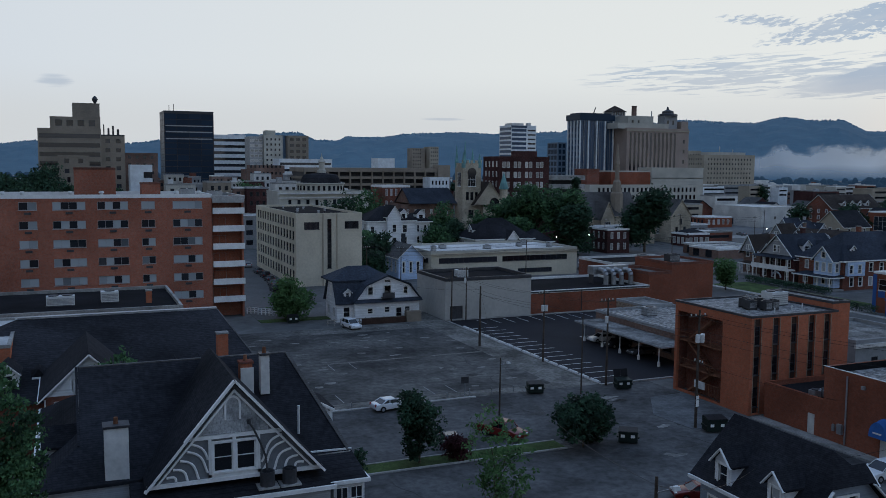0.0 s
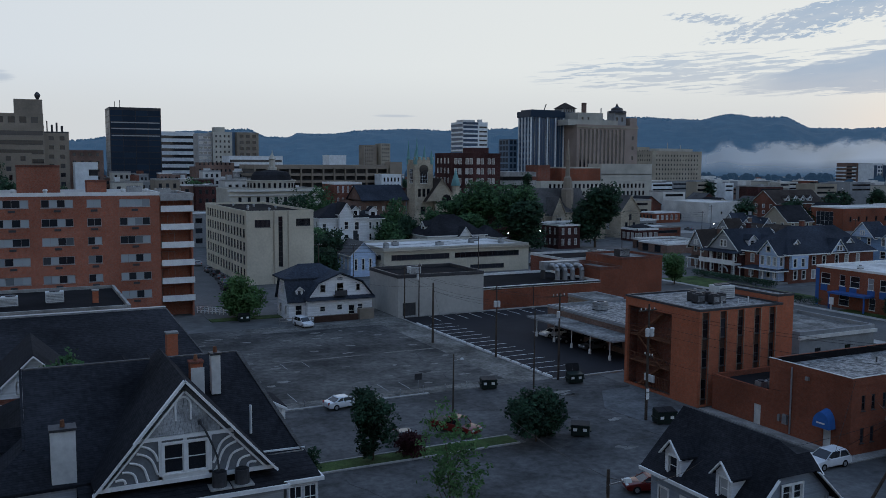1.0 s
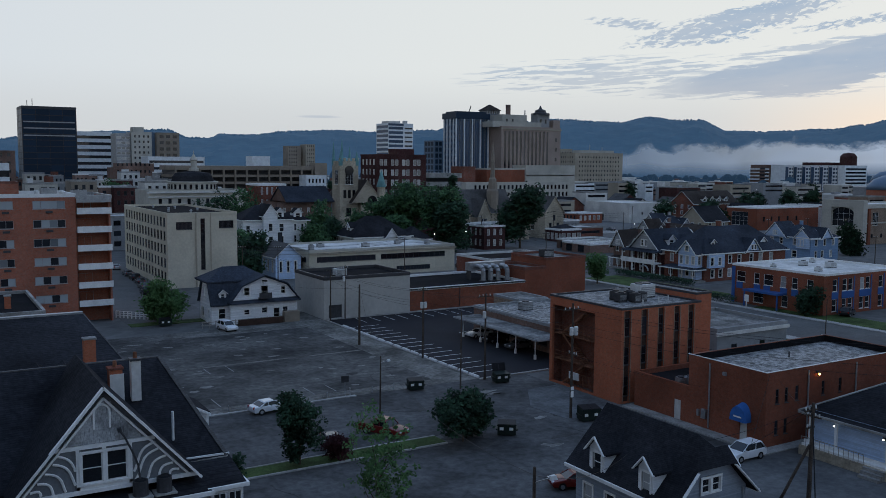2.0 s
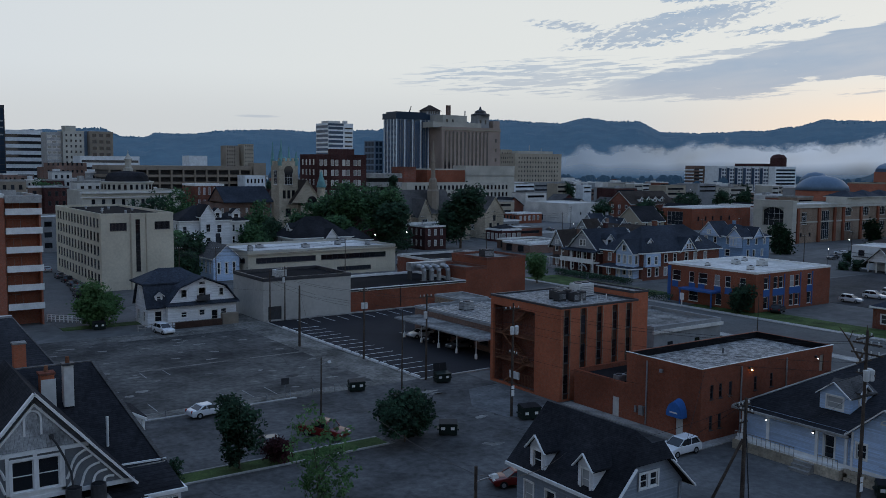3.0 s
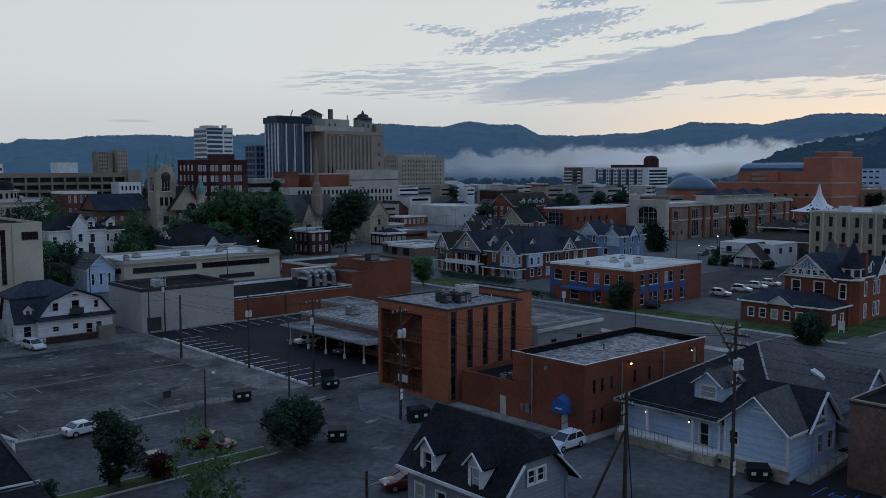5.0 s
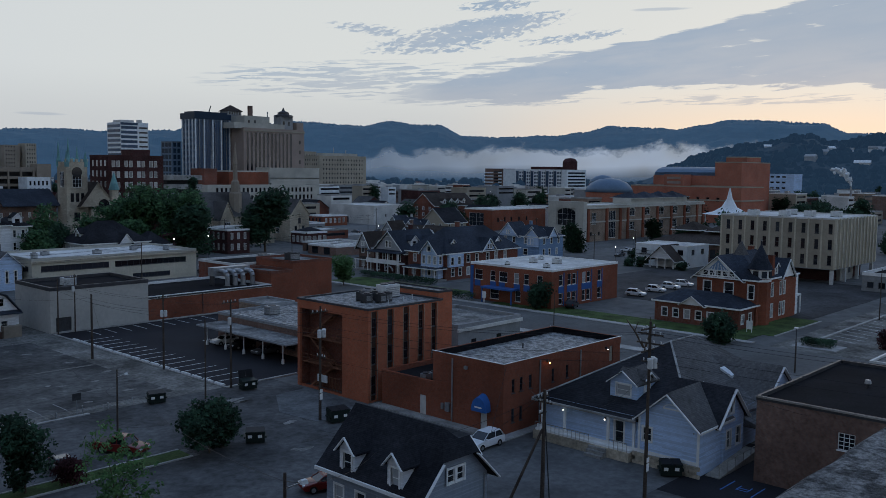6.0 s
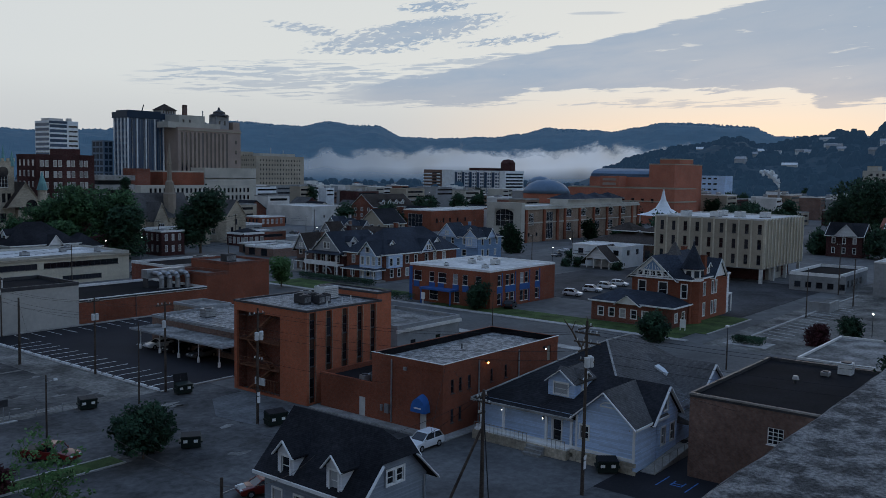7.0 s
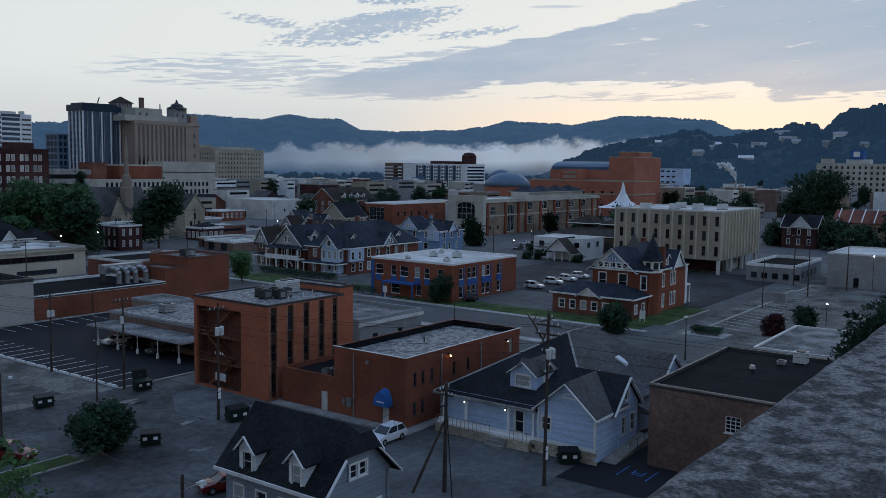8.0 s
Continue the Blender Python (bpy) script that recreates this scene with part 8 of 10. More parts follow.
block("brick_walkup", "two-storey dark brick walk-up with a pale roof", 161.5, 170, 243, 256, 8.0, "brick_maroon", "gravel_roof", "trim", {"S": rowcol(8.5, 7.6, 0.5, 3, 2, 0.4, 0.6, "far_lit"), "W": rowcol(13, 7.6, 0.5, 4, 2, 0.35, 0.6, "far_lit")})
block("parish_hall", "stone parish hall with a pale roof", 180, 200, 270, 281.8, 6.4, "stone", "gravel_roof", "trim", {"S": rowcol(20, 6, 0.5, 6, 1, 0.4, 0.6, "far"), "W": rowcol(11.8, 6, 0.5, 4, 1, 0.4, 0.6)})
block("yard_shed", "low dark shed with a flat grey roof and white edge", 188, 204, 222, 238, 3.3, "brick_brown", "gravel_roof", "trim", {"W": [(2, 0.3, 3, 2.2, "office"), (9, 0.3, 3, 2.2, "office")]})
b = plain_house("brown_house", "brown house with a white-trimmed gable", 204.5, 214, 188, 200, 5.6, 9.8, "brick_brown", "roof_brown", "y", True)
block("auto_garage", "grey garage with wide doors", 228, 246, 296, 308, 4.8, "greystone", "gravel_roof", "trim", {"S": [(1.5 + i * 4, 0.2, 3, 3, "office") for i in range(4)]})
sheet("road_church", "pale concrete street past the churches", "concrete", (204, 330, 280, 292), (222, 232, 200, 330), z=0.05)
# pale warehouse
block("pale_warehouse", "large pale flat-roofed warehouse", 302.5, 331, 326, 360, 9.6, "offwhite", "white_roof", "offwhite", {"W": [(4, 0.4, 3, 3, "office"), (12, 0.4, 3, 3, "office")], "S": [(8, 4, 0.8, 1.2, "office"), (14, 4, 0.8, 1.2, "office"), (28, 4, 0.8, 1.2, "office")]})
plain_house("gable_house", "tan gabled house with black roof", 264, 277, 242, 255, 6.6, 12.2, "tan", "roof_dark", "x", False)
b = block("brick_school", "long red brick building with big windows", 318, 360, 262, 279, 10.0, "brick_low", "white_roof", "trim", {"W": [(3, 2, 9, 6, "grid")], "S": [(u, 4, 1.2, 2, "office") for u in (4, 9, 14, 20, 26)]})
b = plain_house("brick_manor", "red brick manor with dark roof and dormers", 330, 362, 310, 326, 9.5, 15.6, "brick_dark", "roof_brown", "x", False)
for k in range(4):
    dormer(b, 338 + k * 5, 310.5, 10.6, 2.4, 3, 1.5, "S", "siding_white", "roof_brown")
# library with arches
b = block("arched_library", "tan brick civic building with arched windows", 296.2, 397, 195.7, 212, 14.6, "brick_tan", "white_roof", "cream", {
    "S": [(4.0, 7.0, 3.2, 4.6, "grid"), (3.2, 2.4, 1.2, 1.4, "office"), (9.0, 2.4, 1.2, 1.4, "office"), (17, 1.0, 5.0, 11, "grid")] + [(32 + i * 12.5, z, 5, 3.4, "grid") for i in range(5) for z in (3.6, 9.6)]})
part("cornice", Mesh().box(295.6, 397.4, 195.1, 195.7, 13.2, 14.0).box(296, 397, 195.4, 195.7, 7.6, 8.1), M["cream"], b)
for x in (297.5, 311, 321.5, 327.5, 340, 352.5, 365, 377.5, 390, 396):
    part("pier", Mesh().box(x - 0.7, x + 0.7, 195.1, 195.7, 0, 13.2), M["brick_low"], b)
for i in range(5):
    arc = Mesh()
    for k in range(8):
        a0, a1 = math.pi * k / 8, math.pi * (k + 1) / 8
        xc = 296.2 + 34.5 + i * 12.5
        arc.beam((xc - 2.8 * math.cos(a0), 195.55, 11.4 + 1.7 * math.sin(a0)), (xc - 2.8 * math.cos(a1), 195.55, 11.4 + 1.7 * math.sin(a1)), 0.3, 0.5, (0, 1, 0))
    part("arch", weld(arc), M["cream"], b)
for x in (343, 356, 369, 382):
    hip_roof(b, x - 5.2, x + 5.2, 199, 210, 16.6, 19.4, "roof_blue", 0.6, name="pavilion_roof", trim="cream")
part("clerestory", Mesh().box(337, 388, 200, 209, 14.2, 16.6), M["cream"], b)
pf = Mesh()
wall_face(pf, Vector((293.6, 212.2, 0)), FACE["W"], 17.0, 16, [(4, 6.4, 9.2, 7.0)], 0.9)
part("portal_roof", Mesh().box(293.6, 296, 195.2, 212.2, 15.98, 16.1), M["cream"], b)
for y in (195.2, 212.1):
    part("portal_side", Mesh().box(293.62, 296.1, y, y + 0.1, 0, 15.98), M["cream"], b)
part("portal", pf, M["cream"], b, "cream stone portal with a large arched window")
windows(b, Vector((294.4, 212.2, 0)), FACE["W"], [(4, 6.4, 9.2, 7.0, "grid")])
sp_ = Mesh()                                     # spandrels that round off the top of the portal window
for sg in (-1, 1):
    for k in range(5):
        a0, a1 = math.pi / 2 * k / 5, math.pi / 2 * (k + 1) / 5
        p0, p1 = (203.6 + sg * 4.6 * math.cos(a0), 11.4 + 2.0 * math.sin(a0)), (203.6 + sg * 4.6 * math.cos(a1), 11.4 + 2.0 * math.sin(a1))
        ring = [(293.7, *p0), (293.7, *p1), (293.7, p1[0], 13.42), (293.7, 203.6 + sg * 4.62, 13.42)]
        sp_.hull(ring, [(294.3, p[1], p[2]) for p in ring])
part("portal_spandrel", sp_, M["cream"], b)
# blue domes and orange arena
b = thing("blue_dome_hall", "round brick hall under a blue-grey dome", "building")
part("drum", Mesh().lathe(412, 258, [(12.5, 0), (12.5, 17), (13, 17.2)], 28), M["brick_arena"], b)
part("dome", Mesh().lathe(412, 258, [(13, 17.2), (12, 19.6), (9.5, 22.2), (5.5, 24), (0.2, 24.7)], 32), M["dome_blue"], b, smooth=True)
b = thing("blue_dome_hall", "smaller hall under a blue-grey dome", "building")
part("drum", Mesh().lathe(500, 318, [(9, 0), (9, 20)], 24), M["brick_arena"], b)
part("dome", Mesh().lathe(500, 318, [(9.4, 20), (8, 23), (4.5, 25.2), (0.2, 26)], 24), M["dome_blue"], b, smooth=True)
b = thing("orange_arts_centre", "large orange brick arts centre with stage tower", "building")
walls(b, 500, 541, 223.6, 240, 0, 34.8, M["brick_arena"], name="stage_wall")
flat_top(b, 500, 541, 223.6, 240, 34.8, "gravel_roof", "tan")
walls(b, 510, 530, 225, 238, 34.2, 38, M["brick_arena"], name="fly_wall")
flat_top(b, 510, 530, 225, 238, 38, "gravel_roof", "tan")
walls(b, 500.2, 540, 240.05, 281, 0, 26.5, M["brick_arena"], name="house_wall")
barrel = Mesh()
for k in range(8):
    a0, a1 = math.pi * k / 8, math.pi * (k + 1) / 8
    barrel.hull([(501, 281, 26.4), (531, 281, 26.4), (531, 240.5, 26.4), (501, 240.5, 26.4)][::-1],
                [(516 - 15 * math.cos(a0), 281, 26.4 + 5.4 * math.sin(a0)), (516 - 15 * math.cos(a1), 281, 26.4 + 5.4 * math.sin(a1)),
                 (516 - 15 * math.cos(a1), 240.5, 26.4 + 5.4 * math.sin(a1)), (516 - 15 * math.cos(a0), 240.5, 26.4 + 5.4 * math.sin(a0))][::-1])
part("barrel_roof", barrel, M["dome_blue"], b)
walls(b, 470, 499.9, 209.7, 279, 0, 20.5, M["brick_arena"], {"W": rowcol(69, 17, 2, 10, 2, 0.3, 0.3)}, name="foyer_wall")
flat_top(b, 470, 499.9, 209.7, 279, 20.5, "gravel_roof", "tan")
part("foyer_band", Mesh().box(469.6, 470, 209.7, 279, 12.4, 13.2).box(470, 500, 209.3, 209.7, 12.4, 13.2), M["tan"], b)
walls(b, 490, 499.9, 255, 268, 20, 27, M["brick_arena"], name="attic_wall")
part("attic_relief", Mesh().box(489.6, 490, 257, 266, 21.5, 23.0).box(489.6, 490, 257, 266, 24.2, 25.6), M["rose_tan"], b)
# white tent roof
b = thing("tent_pavilion", "white tensile tent roof with a single peak", "tent")
tent = Mesh()
for k in range(16):
    a0, a1 = 2 * math.pi * k / 16, 2 * math.pi * (k + 1) / 16
    prev = None
    for r0, z0_, r1, z1_ in ((11.0, 11.0, 6.5, 12.1), (6.5, 12.1, 3.2, 14.0), (3.2, 14.0, 1.2, 17.5), (1.2, 17.5, 0.2, 22.0)):
        P = lambda r, a, z: (352 + r * math.cos(a) * 0.9, 162 + r * math.sin(a), z)
        tent.poly(P(r0, a0, z0_), P(r0, a1, z0_), P(r1, a1, z1_), P(r1, a0, z1_))
part("canopy", tent, M["white"], b, smooth=True)
part("mast", Mesh().tube((352, 162, 0), (352, 162, 22), 0.3), M["metal_white"], b)
for k in range(8):
    a_ = 2 * math.pi * k / 8
    part("stay_post", Mesh().tube((352 + 9.4 * math.cos(a_), 162 + 10.4 * math.sin(a_), 0), (352 + 9.4 * math.cos(a_), 162 + 10.4 * math.sin(a_), 10.8), 0.15), M["metal_white"], b)
# hotel with red rooftop box
b = tower("white_hotel", "long white hotel with blue-grey window bays", 735, 768, 509, 591, 29.6, "white", {"W": [(21.5 + i * 9.6 + d, 1.5 + j * 3.4, 2.2, 1.9, "curtain_blue") for i in range(6) for d in (0, 3.0) for j in range(8)], "S": rowcol(33, 28, 2, 1, 8, 0.96, 0.5, "band", 0.02)})
for i in range(6):
    part("bay_panel", Mesh().box(734.6, 735, 591 - 20.6 - i * 9.6, 591 - 17.6 - i * 9.6, 1, 28), M["glass_blue"], b)
    part("pilaster", Mesh().box(734.5, 735, 591 - 26.9 - i * 9.6, 591 - 26.4 - i * 9.6, 0, 29), M["metal"], b)
tower("hotel_wing", "brick hotel wing with white balconies", 735, 755, 591.5, 616, 30, "brick_brown", {"W": [(12, 2 + j * 3.4, 10, 1.6, "far") for j in range(8)]})
for j in range(8):
    for y0_, y1_ in ((592, 597), (603.5, 616)):
        bal_ = thing("hotel_balcony", "white balcony slab on the hotel wing", "balcony", "hotel balconies", 733.6, y0_, 1.4 + j * 3.4)
        part("slab", Mesh().box(0, 1.35, 0, y1_ - y0_, -0.2, 0), M["concrete"], bal_)
        part("parapet", Mesh().box(0, 0.15, 0, y1_ - y0_, 0, 1.2), M["white"], bal_)
part("red_box", Mesh().lathe(758, 522, [(7.5, 29), (7.5, 38), (5, 41), (0.3, 41.8)], 12), M["brick_maroon"], b)
part("roof_plant", Mesh().box(742, 762, 532, 560, 29, 32.5), M["brick_maroon"], b)
# hospital on the right with a blue sign cube
b = tower("hospital", "large pale grey hospital block with small windows", 780, 830, 110, 186, 34, "cream", {"W": rowcol(76, 33, 2, 15, 7, 0.4, 0.5, "far")})
walls(b, 786, 800, 176, 184, 33.4, 38, M["cream"], name="penthouse_wall")
flat_top(b, 786, 800, 176, 184, 38, "gravel_roof", "tan")
part("sign_base", Mesh().box(784, 796, 146, 164, 33.5, 37.5), M["metal_white"], b)
part("sign_cube", Mesh().box(783, 795, 151, 161, 37.5, 45.5), M["blue"], b, "blue rooftop sign cube")
part("sign_mark", Mesh().box(782.9, 783, 153.5, 158.5, 39.5, 43.8), M["trim"], b)
tower("white_clinic", "small pale blue-white clinic block", 742, 760, 286, 308, 28, "siding_blue", {"W": rowcol(17, 28, 14, 3, 3, 0.6, 0.3, "far")})
b = plain_house("tudor_house", "dark brown brick house with a white half-timbered gable", 332, 344, 78, 90, 7.6, 11.8, "brick_maroon", "roof_dark", "y", False)
gable_roof(b, 331.2, 338, 79.5, 87, 7.6, 11.6, "x", "roof_dark", 0.4, wall="siding_white", name="front_gable_roof")
b = thing("brick_terrace", "long brick terrace with a red roof and pale party walls", "building")
walls(b, 352, 366, 20, 77, 0, 9.0, M["brick_tan"], {"W": rowcol(57, 8.5, 1, 14, 2, 0.4, 0.5)})
gable_roof(b, 352, 366, 20, 77, 9.0, 13.2, "y", "brick_dark", 0.4, wall="brick_tan", rake=False)
for k in range(14):
    y = 21 + k * 4.2
    part("party_wall", Mesh().beam((351.6, y, 9.2), (359, y, 13.9), 0.35, 0.4), M["trim"], b)
tower("cream_house_block", "narrow cream building behind the office", 242, 252, 80, 92, 15, "cream", {"W": rowcol(12, 14, 1, 3, 4, 0.4, 0.55), "S": rowcol(10, 14, 1, 2, 4, 0.4, 0.55)})

# ---------- close-packed blocks behind the apartments ----------
ro = random.Random(77)
for k in range(30):
    x = 28 + (k % 15) * 5.4 + ro.uniform(-1, 1)
    y = (352 if k < 15 else 452) + ro.uniform(-8, 30)
    if k >= 15:
        x *= 1.18
    if 56 < x < 114 and 296 < y < 345:
        continue
    w, d, h = ro.uniform(6, 11), ro.uniform(8, 14), ro.uniform(16.5, 21.5) + (2.2 if k >= 15 else 0)
    b = block("old_town_block", "narrow old commercial block with a flat roof", x, x + w, y, y + d, h, ro.choice(["brick_brown", "greystone", "tan_dark", "offwhite", "cream", "brick_maroon", "panel_grey"]),
              ro.choice(["white_roof", "patched_roof", "tar_roof"]), ro.choice(["concrete", "trim", "greystone"]), {"S": rowcol(w, h - 0.8, h - 8, 3, 2, 0.45, 0.5)}, group="close-packed old blocks")
    if ro.random() < 0.6:
        part("plant_box", Mesh().box(x + 1, x + ro.uniform(2.5, 4.5), y + 1, y + 4, h - 0.45, h + ro.uniform(0.8, 2.4)), M[ro.choice(["metal", "metal_white", "brick_dark"])], b)

# ---------- rooftops of the lower town ----------
rt = random.Random(21)
taken = []
for o in list(scene.collection.objects):
    if o.type == "MESH" and o.parent is not None and o.name.split(".")[0] in ("wall", "nave_wall", "wing_wall", "house_wall", "foyer_wall", "core", "drum", "stage_wall"):
        xs = [v.co.x for v in o.data.vertices]
        ys = [v.co.y for v in o.data.vertices]
        taken.append((min(xs) - 4, max(xs) + 4, min(ys) - 4, max(ys) + 4))
taken += [(150, 330, 190, 262), (176, 216, 262, 310), (124, 142, 0, 420), (31, 47, 150, 420), (0, 140, 0, 230), (140, 240, 0, 190)]
WALLS = ["brick_dark", "brick_brown", "brick_maroon", "tan", "cream", "offwhite", "greystone", "white", "offwhite", "brick_tan", "greystone", "cream", "panel_grey"]
ROOFS = ["patched_roof", "white_roof", "tar_roof", "white_roof", "white_roof", "patched_roof"]
made = 0
for attempt in range(9000):
    if made >= 270:
        break
    aim = radians(rt.uniform(-8, 86))
    D = 285 + 560 * rt.random() ** 0.9
    x, y = D * math.sin(aim), D * math.cos(aim)
    w, d = rt.uniform(8, 24), rt.uniform(8, 18)
    if 0.70 < aim < 0.98 and D < 400:
        continue
    if any(x - w / 2 < q[1] and x + w / 2 > q[0] and y - d / 2 < q[3] and y + d / 2 > q[2] for q in taken):
        continue
    if aim > 0.93 and D < 430 or aim > 1.02 and D < 560:
        continue
    fall = rt.uniform(2.7, 4.0) if D < 420 else rt.uniform(1.6, 2.7) if D < 600 else rt.uniform(0.75, 1.6)
    h = max(3.8, min(16.0, H - D * math.tan(radians(fall))))
    x0, x1, y0, y1 = x - w / 2, x + w / 2, y - d / 2, y + d / 2
    taken.append((x0 - 2.5, x1 + 2.5, y0 - 2.5, y1 + 2.5))
    wl_m = rt.choice(WALLS)
    nv = max(1, int(h / 3.6))
    hs = {"S": rowcol(w, h - 0.6, 0.4, max(2, int(w / 6)), nv, 0.45, 0.5, rt.choice(["far", "far", "far_lit"])),
          "W": rowcol(d, h - 0.6, 0.4, max(2, int(d / 6)), nv, 0.45, 0.5, "far")} if D < 350 else {"S": rowcol(w, h - 0.6, max(0.4, h - 7), 1, min(nv, 2), 0.9, 0.4, "far")}
    kindn = rt.random()
    if kindn < 0.30:
        x0, x1, y0, y1 = x - min(w, 13) / 2, x + min(w, 13) / 2, y - min(d, 13) / 2, y + min(d, 13) / 2
        w, d = x1 - x0, y1 - y0
    if D < 560 and kindn < 0.30:
        b = thing("town_house", "gabled town house with a shingle roof", "house", "houses of the lower town")
        walls(b, x0, x1, y0, y1, 0, min(h, 7), M[wl_m], {"S": rowcol(w, min(h, 7), 0.3, max(2, int(w / 5)), 2 if h > 5.5 else 1, 0.3, 0.5, "far"), "W": rowcol(d, min(h, 7), 0.3, max(2, int(d / 5)), 2 if h > 5.5 else 1, 0.3, 0.5, "far")} if D < 420 else None)
        gable_roof(b, x0, x1, y0, y1, min(h, 7), min(h, 7) + min(w, d) * 0.33, "x" if w > d else "y", rt.choice(["roof_dark", "roof_grey", "roof_brown"]), 0.4, wall=wl_m, rake=False)
    else:
        b = block("town_building", "flat-roofed town building among many", x0, x1, y0, y1, h, wl_m, rt.choice(ROOFS), rt.choice(["concrete", "trim", wl_m]), hs, group="low buildings of the town")
        if rt.random() < 0.35:
            part("plant_box", Mesh().box(x - 1.5, x + rt.uniform(0, 2), y - 1, y + 1.5, h - 0.45, h + rt.uniform(0.6, 1.8)), M["metal"], b)
    made += 1

# ---------- hills, fog ----------
def profile(table, a):
    for (a0, e0_), (a1, e1_) in zip(table, table[1:]):
        if a0 <= a <= a1:
            s = (a - a0) / (a1 - a0)
            s = s * s * (3 - 2 * s)
            return e0_ + (e1_ - e0_) * s
    return table[0][1] if a < table[0][0] else table[-1][1]


def hill(name, label, table, D0, D1, a0, a1, material, na, nr, rough):
    """A wooded ridge: foot at D0, crest at D1, crest elevation by azimuth."""
    m = Mesh()
    for i in range(na + 1):
        a = a0 + (a1 - a0) * i / na
        el = profile(table, a)
        ends = min(1, (a - a0) / 3, (a1 - a) / 3)
        for j in range(nr + 4):
            s = j / nr
            D = D0 + (D1 - D0) * s
            f = math.sin(min(s, 1) * math.pi / 2) ** 1.2 if s <= 1 else 1 - (s - 1) * 2
            top = (H + D1 * math.tan(radians(el))) * max(0.0, ends)
            x, y = D * math.sin(radians(a)), D * math.cos(radians(a))
            bump = rough * (noise.noise((x * 0.02, y * 0.02, 0)) + 0.55 * noise.noise((x * 0.06, y * 0.06, 7))) + rough * 1.3 * noise.noise((x * 0.006, y * 0.006, 3))
            m.v.append((x, y, max(-3.0, top * f + bump * min(1, s * 3) * max(0, ends))))
    n = nr + 4
    for i in range(na):
        for j in range(n - 1):
            a, c = i * n + j, (i + 1) * n + j
            m.f.append((a, c, c + 1, a + 1))
    return setting(name, m, M[material], label, smooth=False)


FAR = [(-14, 1.2), (-3.5, 1.09), (-1.7, 1.28), (3.6, 1.21), (5.6, 1.42), (11.0, 1.84), (13.6, 2.02), (15.0, 1.55), (16.2, 1.5), (16.9, 1.78), (18.4, 1.72), (21.3, 2.02), (24.3, 2.1), (26.4, 2.01), (29.2, 2.14), (34, 2.5),
       (38.5, 2.86), (40.8, 2.72), (42.2, 2.68), (43.9, 2.98), (45.6, 2.8), (47.0, 2.8), (48.6, 2.12), (50.7, 2.05), (54.3, 2.17), (56.1, 2.39), (57.9, 2.76), (60.1, 2.7), (61.9, 2.6), (63.6, 2.88), (65.1, 3.17), (66.4, 3.16), (70.2, 2.96),
       (71.9, 2.35), (78, 2.2), (92, 2.2)]
hill("backdrop_far_ridge", "long wooded ridge beyond the town, blue with added haze glow", FAR, 2300, 3300, -20, 95, "wood_far", 900, 14, 6)
NEAR = [(60, 0.15), (62.2, 0.7), (63.0, 1.2), (65.1, 1.7), (66.2, 2.0), (67.2, 2.05), (68.5, 2.35), (69.8, 2.5), (70.6, 2.1), (71.5, 2.1), (72.8, 2.36), (74.4, 2.6), (75.0, 2.82), (76.3, 2.82), (76.6, 2.5), (77.1, 2.5), (77.7, 3.4), (78.4, 3.62),
        (80.1, 3.92), (92, 4.4)]
NEAR = [(a, e - 0.42) for a, e in NEAR]      # bare ground under the tree tops
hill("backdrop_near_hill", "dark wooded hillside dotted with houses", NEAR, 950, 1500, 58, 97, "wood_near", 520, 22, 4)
# houses on the hillside
rh = random.Random(5)
spots = [(67.5, 1.5), (70.9, 1.4), (71.9, 1.3), (73.2, 1.4), (74.6, 2.1), (74.8, 1.75), (76.6, 2.2), (75.4, 1.55), (77.3, 1.5), (69.8, 0.9), (72.6, 0.55), (79.1, 1.4), (73.6, 1.36), (75.0, 1.72), (70.4, 1.2), (77.8, 2.0)]
for az_h, el_h in spots:
    a = radians(az_h)
    crest = H + 1500 * math.tan(radians(profile(NEAR, az_h)))
    D = next((950 + k for k in range(1, 540, 3) if crest * math.sin(k / 550 * math.pi / 2) ** 1.2 > H + (950 + k) * math.tan(radians(el_h))), 1400)
    z = H + D * math.tan(radians(el_h))
    b = thing("hill_house", "pale house among trees on the hillside", "house", "houses on the hill", D * math.sin(a), D * math.cos(a), z, rh.uniform(-25, 25) - az_h)
    w, d = rh.uniform(8, 20), rh.uniform(6, 9)
    walls(b, -w / 2, w / 2, -d / 2, d / 2, -9, 3.6, M[rh.choice(["white", "siding_grey", "metal_white"])], {"S": rowcol(w, 3.4, 0.4, 4, 1, 0.4, 0.5, "far")})
    gable_roof(b, -w / 2, w / 2, -d / 2, d / 2, 3.6, 6.2, "x", rh.choice(["siding_grey", "greystone", "white"]), 0.5, wall="white", rake=False)


